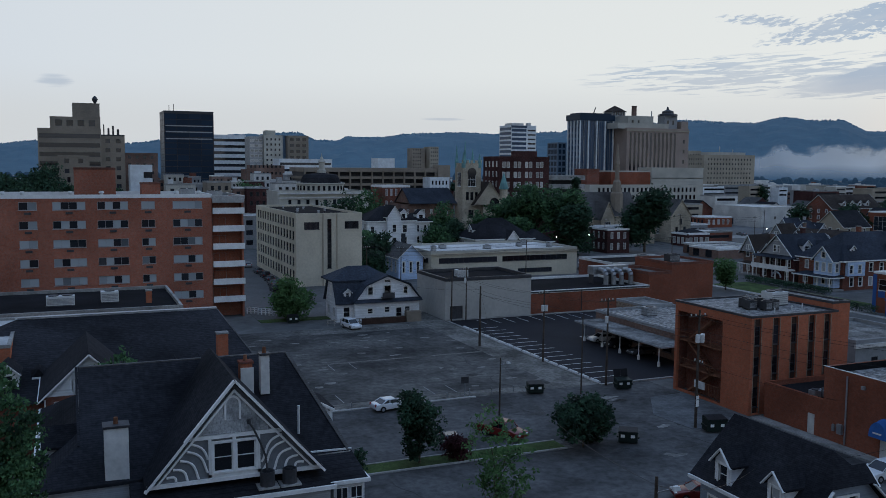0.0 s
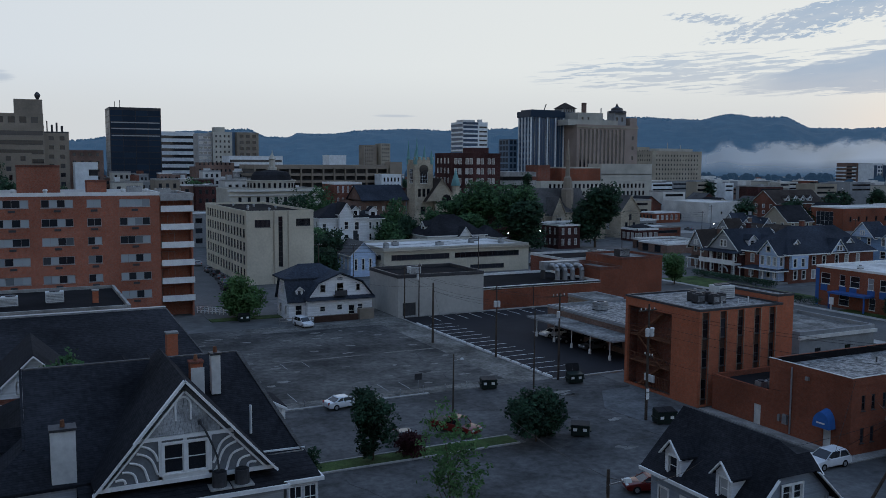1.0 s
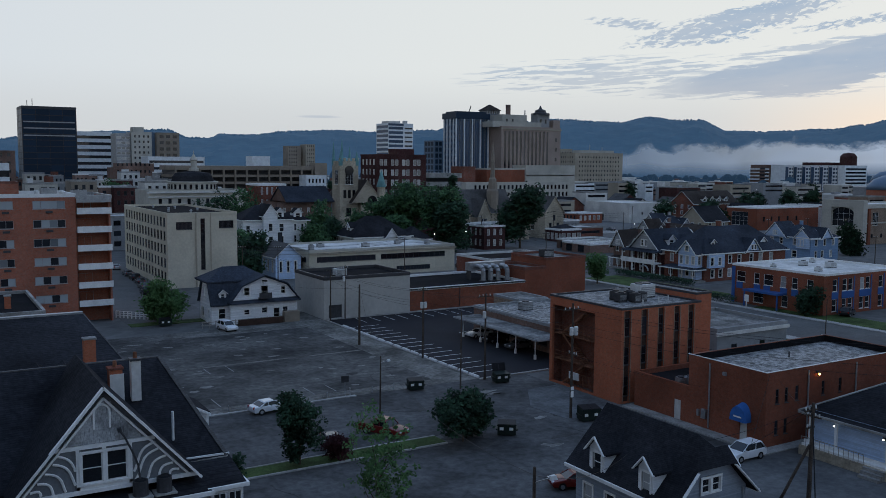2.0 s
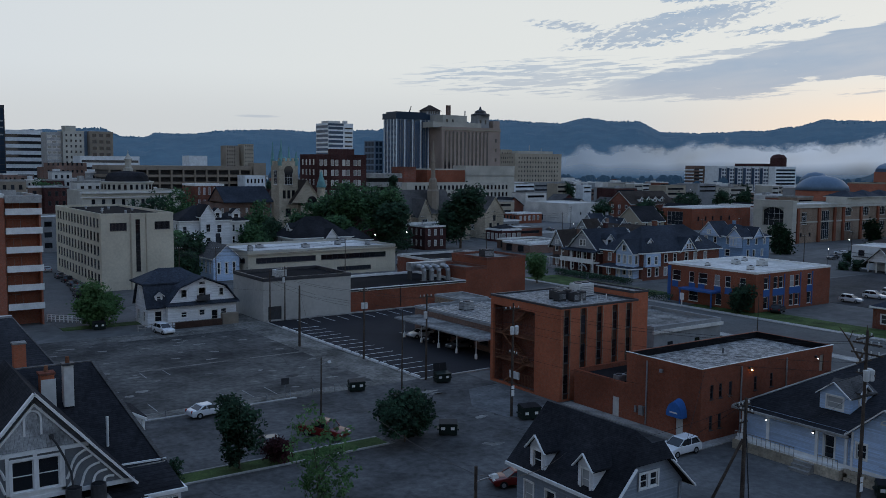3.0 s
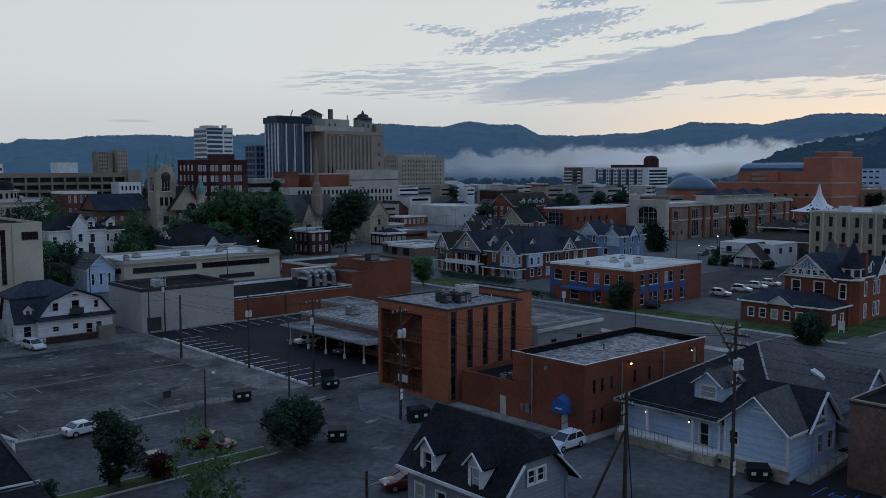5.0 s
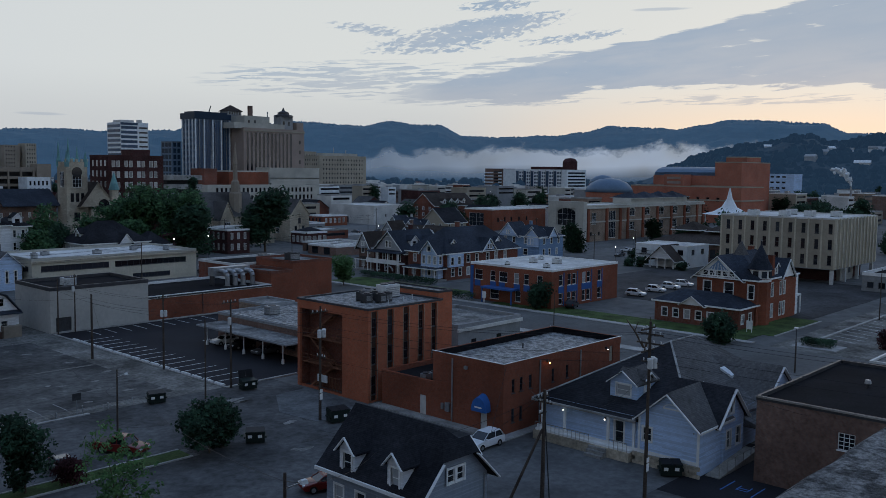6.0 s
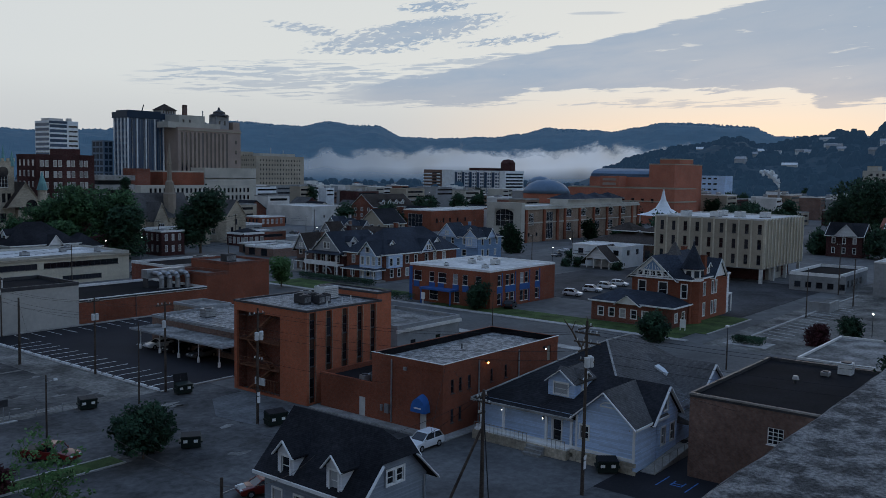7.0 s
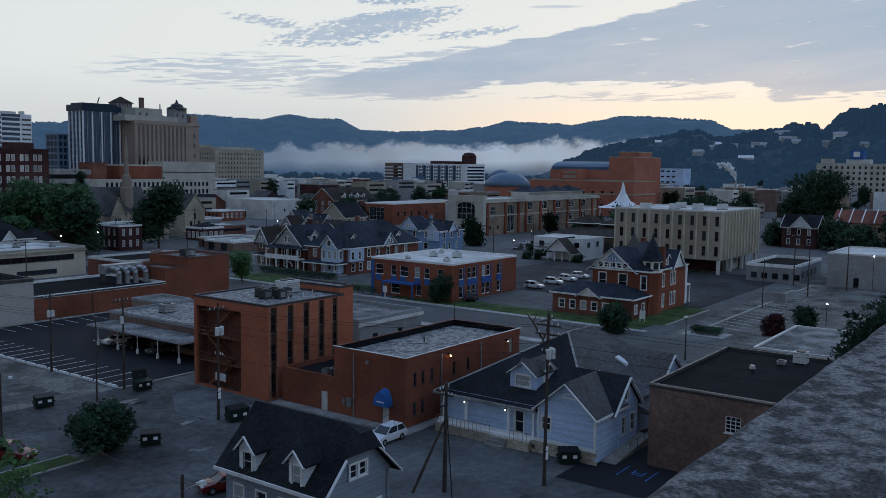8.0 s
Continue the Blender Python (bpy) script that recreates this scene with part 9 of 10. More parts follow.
def woods(name, label, table, D0, D1, a0, a1, count, seed, size, material, s0=0.0):
    r = random.Random(seed)
    m = Mesh()
    for _ in range(count):
        a = r.uniform(a0, a1)
        s = s0 + (1 - s0) * r.random()
        if r.random() < 0.4:
            s = r.uniform(0.9, 1.0)
        D = D0 + (D1 - D0) * s
        z = (H + D1 * math.tan(radians(profile(table, a)))) * math.sin(s * math.pi / 2) ** 1.2 - 0.5 * size
        w = size * r.uniform(0.5, 1.2)
        x, y = D * math.sin(radians(a)), D * math.cos(radians(a))
        hh = w * r.uniform(0.8, 1.5)
        k = r.uniform(0, 3)
        m.lathe(x, y, [(w * 0.5, z - w), (w * 0.62, z - 0.1 * w), (w * 0.5 * r.uniform(0.7, 1.1), z + hh * 0.45), (w * 0.2, z + hh * 0.75)], 6, k)
    return tagged(part(name, m, M[material], None, label), label, "trees", kind="stuff")


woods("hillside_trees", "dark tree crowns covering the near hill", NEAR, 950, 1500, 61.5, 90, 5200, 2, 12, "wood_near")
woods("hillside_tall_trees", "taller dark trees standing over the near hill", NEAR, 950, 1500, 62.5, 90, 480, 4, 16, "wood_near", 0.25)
woods("ridge_trees", "tree crowns along the far ridge, blue with added haze glow", FAR, 2300, 3300, -12, 80, 3600, 3, 7.5, "wood_far", 0.8)
plain = random.Random(9)
pm_ = Mesh()
for _ in range(1500):
    a, D = radians(plain.uniform(-12, 82)), 900 + 700 * plain.random()
    w = plain.uniform(3.5, 8)
    zt = max(7.0, H + D * math.tan(radians(plain.uniform(-1.4, -0.45))))
    pm_.lathe(D * math.sin(a), D * math.cos(a), [(w * 0.6, 0), (w * 0.9, zt * 0.35), (w, zt * 0.6), (w * 0.75, zt * 0.85), (w * 0.25, zt)], 6, plain.uniform(0, 3))
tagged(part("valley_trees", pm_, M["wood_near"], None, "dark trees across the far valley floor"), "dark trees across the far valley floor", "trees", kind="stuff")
for nm, mt, n_, seed in (("far_pale_rooftops", "offwhite", 260, 51), ("far_grey_rooftops", "greystone", 170, 52), ("far_brick_rooftops", "brick_dark", 90, 53)):
    fr, fm_ = random.Random(seed), Mesh()
    for _ in range(n_):
        a, D = radians(fr.uniform(-10, 80)), 800 + 560 * fr.random()
        x, y = D * math.sin(a), D * math.cos(a)
        w, d = fr.uniform(16, 48), fr.uniform(10, 22)
        if any(x - w < q[1] and x + w > q[0] and y - d < q[3] and y + d > q[2] for q in taken):
            continue
        zt = max(4.5, min(13.5, H + D * math.tan(radians(fr.uniform(-1.45, -0.8)))))
        fm_.box(x - w / 2, x + w / 2, y - d / 2, y + d / 2, 0, zt).box(x - w / 5, x + w / 6, y - d / 4, y + d / 4, zt, zt + fr.uniform(0.8, 2.4))
    lb = {"offwhite": "pale flat roofs", "greystone": "grey flat-roofed blocks", "brick_dark": "dark brick blocks"}[mt] + " in the far lower town"
    tagged(part(nm, fm_, M[mt], None, lb), lb, "buildings", kind="stuff")
fogm = bpy.data.materials.new("glowing_river_fog")
fogm.use_nodes = True
fn_, fl_ = fogm.node_tree.nodes, fogm.node_tree.links
fb = fn_["Principled BSDF"]
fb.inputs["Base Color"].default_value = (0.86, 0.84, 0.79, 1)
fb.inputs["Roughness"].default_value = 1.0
# emission adds the scattered skylight that this thin fog sheet does not catch
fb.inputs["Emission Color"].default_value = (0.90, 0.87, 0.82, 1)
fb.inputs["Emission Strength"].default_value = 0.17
fb.inputs["Specular IOR Level"].default_value = 0.0
fco = fn_.new("ShaderNodeTexCoord").outputs["UV"]
fsp = fn_.new("ShaderNodeSeparateXYZ")
fl_.new(fco, fsp.inputs[0])


def fmath(op, a, c=None, clamp=False):
    n = fn_.new("ShaderNodeMath")
    n.operation, n.use_clamp = op, clamp
    for i, v in enumerate((a, c)):
        if v is None:
            continue
        if isinstance(v, (int, float)):
            n.inputs[i].default_value = v
        else:
            fl_.new(v, n.inputs[i])
    return n.outputs[0]


fno = fn_.new("ShaderNodeTexNoise")
fmp = fn_.new("ShaderNodeMapping")
fmp.inputs["Scale"].default_value = (26, 3.0, 1)
fl_.new(fco, fmp.inputs[0])
fl_.new(fmp.outputs[0], fno.inputs["Vector"])
fno.inputs["Scale"].default_value, fno.inputs["Detail"].default_value, fno.inputs["Roughness"].default_value = 1.0, 8, 0.6
fu, fv = fsp.outputs[0], fsp.outputs[1]
edge = fmath("SUBTRACT", fmath("ADD", 0.90, fmath("MULTIPLY", fmath("SUBTRACT", fno.outputs[0], 0.5), 0.75)), fv)
alpha = fmath("MULTIPLY", fmath("MULTIPLY", edge, 4.5, True), fmath("MULTIPLY", fmath("MULTIPLY", fmath("ADD", fu, 0.12), 1.5, True), fmath("MULTIPLY", fmath("SUBTRACT", 1.0, fu), 14, True)))
fl_.new(fmath("MULTIPLY", alpha, fmath("MULTIPLY", fmath("MULTIPLY", fv, 2.6, True), 0.93)), fb.inputs["Alpha"])


FOG_TOP = [(40, 0.7), (42.6, 0.95), (43.7, 1.6), (45.1, 1.2), (46.6, 1.62), (48.7, 1.35), (50.1, 1.75), (52.2, 1.95), (53.6, 1.8), (55.6, 1.5), (57, 1.6), (60.1, 1.92), (61.4, 2.1), (63.2, 2.02), (64.4, 1.9), (67.4, 2.1), (72, 1.6)]


def fog(name, label, a0, a1, D, z0):
    """A ragged bank of fog standing on the valley floor, its crest given by azimuth."""
    me = bpy.data.meshes.new(name)
    vs, fs, uv = [], [], []
    na, nv = 160, 10
    for i in range(na + 1):
        a = a0 + (a1 - a0) * i / na
        z1 = H + (D + 120) * math.tan(radians(profile(FOG_TOP, a) + 0.12))
        for j in range(nv + 1):
            s = j / nv
            r = D + 40 * noise.noise((i * 0.11, s * 2, 1.3)) + 120 * s
            vs.append((r * math.sin(radians(a)), r * math.cos(radians(a)), z0 + (z1 - z0) * s))
            uv.append((i / na, s))
    for i in range(na):
        for j in range(nv):
            p = i * (nv + 1) + j
            fs.append((p, p + nv + 1, p + nv + 2, p + 1))
    me.from_pydata(vs, [], fs)
    lay = me.uv_layers.new(name="UVMap")
    for lp in me.loops:
        lay.data[lp.index].uv = uv[lp.vertex_index]
    me.materials.append(fogm)
    me.polygons.foreach_set("use_smooth", [True] * len(me.polygons))
    return tagged(new(name, me), label, "fog", kind="structure")


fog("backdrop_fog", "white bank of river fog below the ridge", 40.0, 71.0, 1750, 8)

# ---------- trees and shrubs ----------
def crown_mesh(seed, rx, ry, rz, z0, clumps, leaves, size, shape="round"):
    """Many small leaf blades in uneven clumps round a crown of those half-axes, its foot at z0."""
    r = random.Random(seed)
    m = Mesh()
    lobes = [(r.uniform(-0.5, 0.5), r.uniform(-0.5, 0.5), r.uniform(0.2, 0.85), r.uniform(0.45, 0.75)) for _ in range(7)]
    placed = 0
    while placed < clumps:
        if shape == "cone":
            h = r.random() ** 1.4
            rad = (1 - h) * r.random() ** 0.5 * r.uniform(0.8, 1.15)
            a = r.uniform(0, 2 * math.pi)
            p = (rad * math.cos(a), rad * math.sin(a), h)
        else:
            lx, ly, lz, lr = r.choice(lobes)
            v = Vector((r.gauss(0, 1), r.gauss(0, 1), r.gauss(0, 1))).normalized() * lr * r.uniform(0.55, 1.0)
            p = (lx + v.x, ly + v.y, max(0.0, lz + v.z * 0.55))
            if p[2] > 1.15 or math.hypot(p[0], p[1]) > 1.1:
                continue
        c = Vector((p[0] * rx, p[1] * ry, z0 + p[2] * rz))
        cr = size * r.uniform(1.4, 3.0)
        for _ in range(leaves):
            q = c + Vector((r.gauss(0, 1), r.gauss(0, 1), r.gauss(0, 0.7))) * cr * 0.55
            u = Vector((r.gauss(0, 1), r.gauss(0, 1), r.gauss(0, 1))).normalized()
            w = u.orthogonal().normalized()
            s = size * r.uniform(0.55, 1.15)
            n = u * s
            w = w * s * 0.62
            m.poly(q - n, q - w * 0.9, q + n, q + w * 0.9)
        placed += 1
    return m


def limbs(seed, height, girth, spread, n=7):
    r = random.Random(seed)
    m = Mesh()
    pts = [Vector((0, 0, -0.2))]
    for k in range(1, 6):
        pts.append(Vector((r.uniform(-0.1, 0.1) * k * girth, r.uniform(-0.1, 0.1) * k * girth, height * k / 5)))
    for k, (a, c) in enumerate(zip(pts, pts[1:])):
        m.tube(a, c, girth * (1 - k * 0.16), girth * (1 - (k + 1) * 0.16), 8)
    for k in range(n):
        a = pts[r.randint(2, 4)]
        an = 2 * math.pi * k / n + r.uniform(-0.4, 0.4)
        e = a + Vector((math.cos(an) * spread, math.sin(an) * spread, height * r.uniform(0.15, 0.45)))
        mid = (a + e) / 2 + Vector((0, 0, height * 0.04))
        m.tube(a, mid, girth * 0.4, girth * 0.25, 6)
        m.tube(mid, e, girth * 0.25, girth * 0.08, 6)
    return m


def tree(name, label, seed, x, y, height, rx, ry, leaf, foot=0.3, clumps=200, leaves=14, size=0.28, shape="round", girth=0.22, group="", category="tree", z=0.0):
    t = thing(name, label, category, group, x, y, z)
    part("trunk", limbs(seed, height * 0.72, girth, max(rx, ry) * 0.6), M["bark"], t)
    part("crown", crown_mesh(seed, rx, ry, height * (1 - foot), height * foot, int(clumps * 1.7), leaves, size * 1.25, shape), M[leaf], t)
    return t


tree("green_tree", "young broadleaf tree on the grass strip", 1, 29.9, 75.6, 6.6, 2.0, 2.0, "leaf_dark", 0.12, 230, 16, 0.17, girth=0.12)
tree("shrub", "wide dark green shrub beside the alley", 2, 46.9, 74.0, 5.4, 3.6, 2.8, "leaf_dark", 0.03, 360, 16, 0.17, girth=0.10, category="shrub")
tree("red_shrub", "low dark red shrub on the grass strip", 3, 33.6, 75.5, 2.3, 1.7, 1.2, "leaf_red", 0.0, 120, 14, 0.12, girth=0.05, category="shrub")
tree("sapling", "slender light green tree with sparse leaves", 4, 26.1, 51.9, 11.6, 2.5, 2.4, "leaf_bright", 0.22, 120, 12, 0.13, "round", girth=0.10)
tree("shrub", "small green shrub beside the kerb", 5, 23.6, 75.6, 1.9, 0.9, 0.8, "leaf_dark", 0.0, 50, 12, 0.12, girth=0.04, category="shrub")
tree("broad_tree", "large dark tree beside the Victorian house", 6, -5.4, 50.5, 16.8, 4.7, 4.5, "leaf", 0.15, 950, 22, 0.12, girth=0.35)
tree("broad_tree", "green tree rising behind the Victorian roof", 7, 3.2, 80.6, 11.6, 1.6, 1.5, "leaf", 0.4, 90, 14, 0.2, girth=0.12)
tree("green_tree", "bright green tree beside the white house", 8, 37.8, 157.2, 7.2, 4.2, 3.6, "leaf_bright", 0.06, 300, 14, 0.26, girth=0.2)
tree("green_tree", "small bright green street tree", 9, 139.2, 160.5, 7.2, 3.1, 3.1, "leaf_bright", 0.22, 200, 14, 0.26, girth=0.16)
tree("shrub", "rounded dark shrub before the brick office", 10, 143.8, 106.3, 5.4, 3.0, 2.6, "leaf_dark", 0.03, 230, 14, 0.22, girth=0.1, category="shrub")
tree("shrub", "dense dark shrub beside the lawn", 11, 138.6, 64.4, 4.6, 3.6, 3.0, "leaf_dark", 0.0, 260, 14, 0.22, girth=0.1, category="shrub")
tree("shrub", "dark purple-leaved shrub by the parking rows", 12, 153.8, 41.9, 3.6, 2.5, 2.3, "leaf_red", 0.0, 160, 14, 0.2, girth=0.08, category="shrub")
tree("shrub", "grey-green shrub by the parking rows", 13, 164.2, 39.7, 3.4, 2.8, 2.2, "leaf_dark", 0.0, 160, 14, 0.2, girth=0.08, category="shrub")
for k, (x, y, h, r_) in enumerate(((245.5, 143.5, 3.4, 2.2), (233, 121, 2.2, 1.6), (232.5, 133.5, 2.6, 1.8), (231.5, 137.5, 2.0, 1.5), (256, 145, 5.5, 3.2), (256.5, 119.5, 4.2, 2.4))):
    tree("shrub", "dark shrub planted round the white restaurant", 130 + k, x, y, h, r_, r_ * 0.9, "leaf_dark", 0.0, 90, 12, 0.24, girth=0.08, group="shrubs round the restaurant", category="shrub")
tree("broad_tree", "dark tree growing close under the parapet", 14, 45.0, 7.4, 22.0, 3.6, 2.1, "leaf_dark", 0.62, 900, 20, 0.085, girth=0.3)
for k, (x, y, h, r_, lf) in enumerate(((140, 252, 20, 10, "leaf"), (149.5, 248, 18.5, 8, "leaf"), (146, 240, 15, 6, "leaf_dark"), (134, 262, 17, 8, "leaf"))):
    tree("broad_tree", "large spreading dark green tree in the town", 20 + k, x, y, h, r_, r_ * 0.9, lf, 0.15, 420, 14, 0.48, girth=0.5, group="large town trees")
tree("broad_tree", "tall dark conifer-like tree in the town", 27, 176.5, 243.5, 18.5, 7.2, 6.6, "leaf_dark", 0.03, 560, 14, 0.48, girth=0.45)
tree("conifer", "pointed dark spruce among buildings", 28, 200, 326, 23, 6.0, 6.0, "leaf_dark", 0.08, 260, 14, 0.5, "cone", girth=0.4)
for k, (x, y, h, r_) in enumerate(((73, 216, 9.5, 4.5), (70, 226, 10.5, 5), (80, 232, 6, 3.5), (111, 252, 9, 4), (72, 246, 10, 5), (103, 238, 6.5, 3.4), (84, 290, 17, 7), (93, 284, 18, 7.5), (70, 374, 21, 8), (112, 268, 12, 5), (124, 262, 14, 6), (131, 246, 11, 5), (68, 206, 6.5, 3), (105, 251, 16.5, 5), (101.5, 243, 9.5, 3.8), (109, 247, 12, 4.5), (77, 238, 9.5, 3.4), (73.5, 233, 8, 3.4))):
    tree("broad_tree", "green tree among the older houses", 40 + k, x, y, h, r_, r_, "leaf" if k % 3 else "leaf_dark", 0.12, 200, 13, 0.42, girth=0.3, group="trees among the houses")
src_trees = [tree("town_tree", "dark green tree among the rooftops", 60 + k, 300 + k * 30, 300, 11 + k, 5.5, 5, "leaf_dark", 0.1, 150, 12, 0.6, girth=0.3, group="trees of the lower town") for k in range(4)]
rtree = random.Random(33)
made = 0
while made < 130:
    a, D = radians(rtree.uniform(-7, 86)), 260 + 700 * rtree.random()
    if 0.66 < a < 0.82 and D < 560:
        continue
    x, y = D * math.sin(a), D * math.cos(a)
    if any(q[0] < x < q[1] and q[2] < y < q[3] for q in taken):
        continue
    sc = rtree.uniform(0.6, 1.05)
    copy_thing(src_trees[made % 4], pose(x, y, 0, 0, 0, rtree.uniform(0, 360)) @ Matrix.Diagonal((sc, sc, sc * rtree.uniform(0.8, 1.1), 1)))
    made += 1
for k, (x, y, h, r_) in enumerate(((420, 96, 25, 13), (430, 108, 22, 10), (334, 72, 10.5, 6), (322, 62, 9.5, 6), (338, 93, 9, 4), (420, 150, 14, 8), (400, 136, 12, 7), (440, 165, 13, 7), (-10, 360, 24, 10), (-24, 350, 22, 10), (-2, 352, 20, 8), (-36, 340, 20, 9), (14, 352, 18, 7), (-14, 330, 19, 8))):
    tree("broad_tree", "large dark tree beyond the buildings", 80 + k, x, y, h, r_, r_, "leaf_dark", 0.1, 300, 13, 0.6, girth=0.4, group="dark trees beyond the buildings")
bare = thing("bare_tree", "bare forked tree trunk with lopped limbs", "tree", x=101.5, y=57.4)
bt = Mesh().tube((0, 0, -0.1), (0.05, 0.1, 5.2), 0.26, 0.2, 8)
for a_, c_, r0, r1 in (((0.05, 0.1, 5.0), (-0.9, 1.1, 7.4), 0.17, 0.11), ((-0.9, 1.1, 7.4), (-1.0, 2.3, 8.8), 0.11, 0.06), ((0.05, 0.1, 5.0), (0.3, -0.7, 7.9), 0.15, 0.09), ((0.3, -0.7, 7.9), (0.1, -0.5, 9.4), 0.09, 0.04), ((-0.9, 1.1, 7.4), (-0.4, 0.9, 8.6), 0.07, 0.04)):
    bt.tube(a_, c_, r0, r1, 7)
part("trunk", bt, M["bark"], bare)
# hedges
def hedge(label, x0, x1, y0, y1, h, seed, size=0.16):
    r = random.Random(seed)
    m = Mesh()
    for _ in range(int((x1 - x0) * (y1 - y0) * 90 + 200)):
        q = Vector((r.uniform(x0, x1), r.uniform(y0, y1), h * r.random() ** 0.5))
        u = Vector((r.gauss(0, 1), r.gauss(0, 1), r.gauss(0, 1))).normalized() * size * r.uniform(0.6, 1.1)
        w = u.orthogonal().normalized() * size * 0.6
        m.poly(q - u, q - w, q + u, q + w)
    return tagged(part("hedge", m, M["leaf_dark"], None, label), label, "hedge")


hedge("low clipped hedge on a kerbed island", 144.6, 147.6, 48.6, 53.6, 1.3, 1)
hedge("low hedge before the row of houses", 154.5, 157, 146, 172, 1.5, 2)
hedge("dark hedge before the brick office", 141.8, 143.4, 122, 140, 1.8, 3)
hedge("thin hedge along the lot edge", 150, 152, 108, 124, 1.2, 4)
setting("trim_island_kerb", Mesh().box(143.4, 148.6, 47.4, 54.6, 0, 0.15), M["kerb"], "kerbed planting island")

# ---------- cars ----------
PAINT = dict(white=painted("white_car_paint", (0.74, 0.75, 0.76)), black=painted("black_car_paint", (0.02, 0.02, 0.024)), red=painted("red_car_paint", (0.15, 0.014, 0.010)),
             silver=painted("silver_car_paint", (0.42, 0.43, 0.44)), grey=painted("grey_car_paint", (0.10, 0.105, 0.11)), blue=painted("dark_blue_car_paint", (0.03, 0.05, 0.11)))
RED_LAMP, CLEAR_LAMP = painted("red_lamp_glass", (0.35, 0.02, 0.02)), painted("clear_lamp_glass", (0.6, 0.62, 0.64))
SHAPES = {  # length, width, bonnet height, roof height, profile of lower body, greenhouse x positions
    "suv": (4.55, 1.84, 1.02, 1.68, (-2.27, -2.2, 1.15, 2.2), (-2.18, -1.7, 0.15, 1.1)),
    "sedan": (4.6, 1.78, 0.95, 1.42, (-2.3, -2.2, 1.1, 2.3), (-1.75, -1.0, 0.35, 1.05)),
    "pickup": (5.5, 1.9, 1.08, 1.75, (-2.75, -2.7, 1.2, 2.7), (-0.75, -0.55, 0.75, 1.3)),
}
_car = {}


def rounded(mesh, name, material, width=0.08):
    bm = bmesh.new()
    vs = [bm.verts.new(p) for p in mesh.v]
    for f in mesh.f:
        bm.faces.new([vs[i] for i in f])
    bmesh.ops.recalc_face_normals(bm, faces=bm.faces)
    bmesh.ops.bevel(bm, geom=list(bm.edges), offset=width, segments=2, profile=0.6, affect="EDGES")
    me = bpy.data.meshes.new(name)
    bm.to_mesh(me)
    bm.free()
    me.materials.append(material)
    me.polygons.foreach_set("use_smooth", [True] * len(me.polygons))
    return me


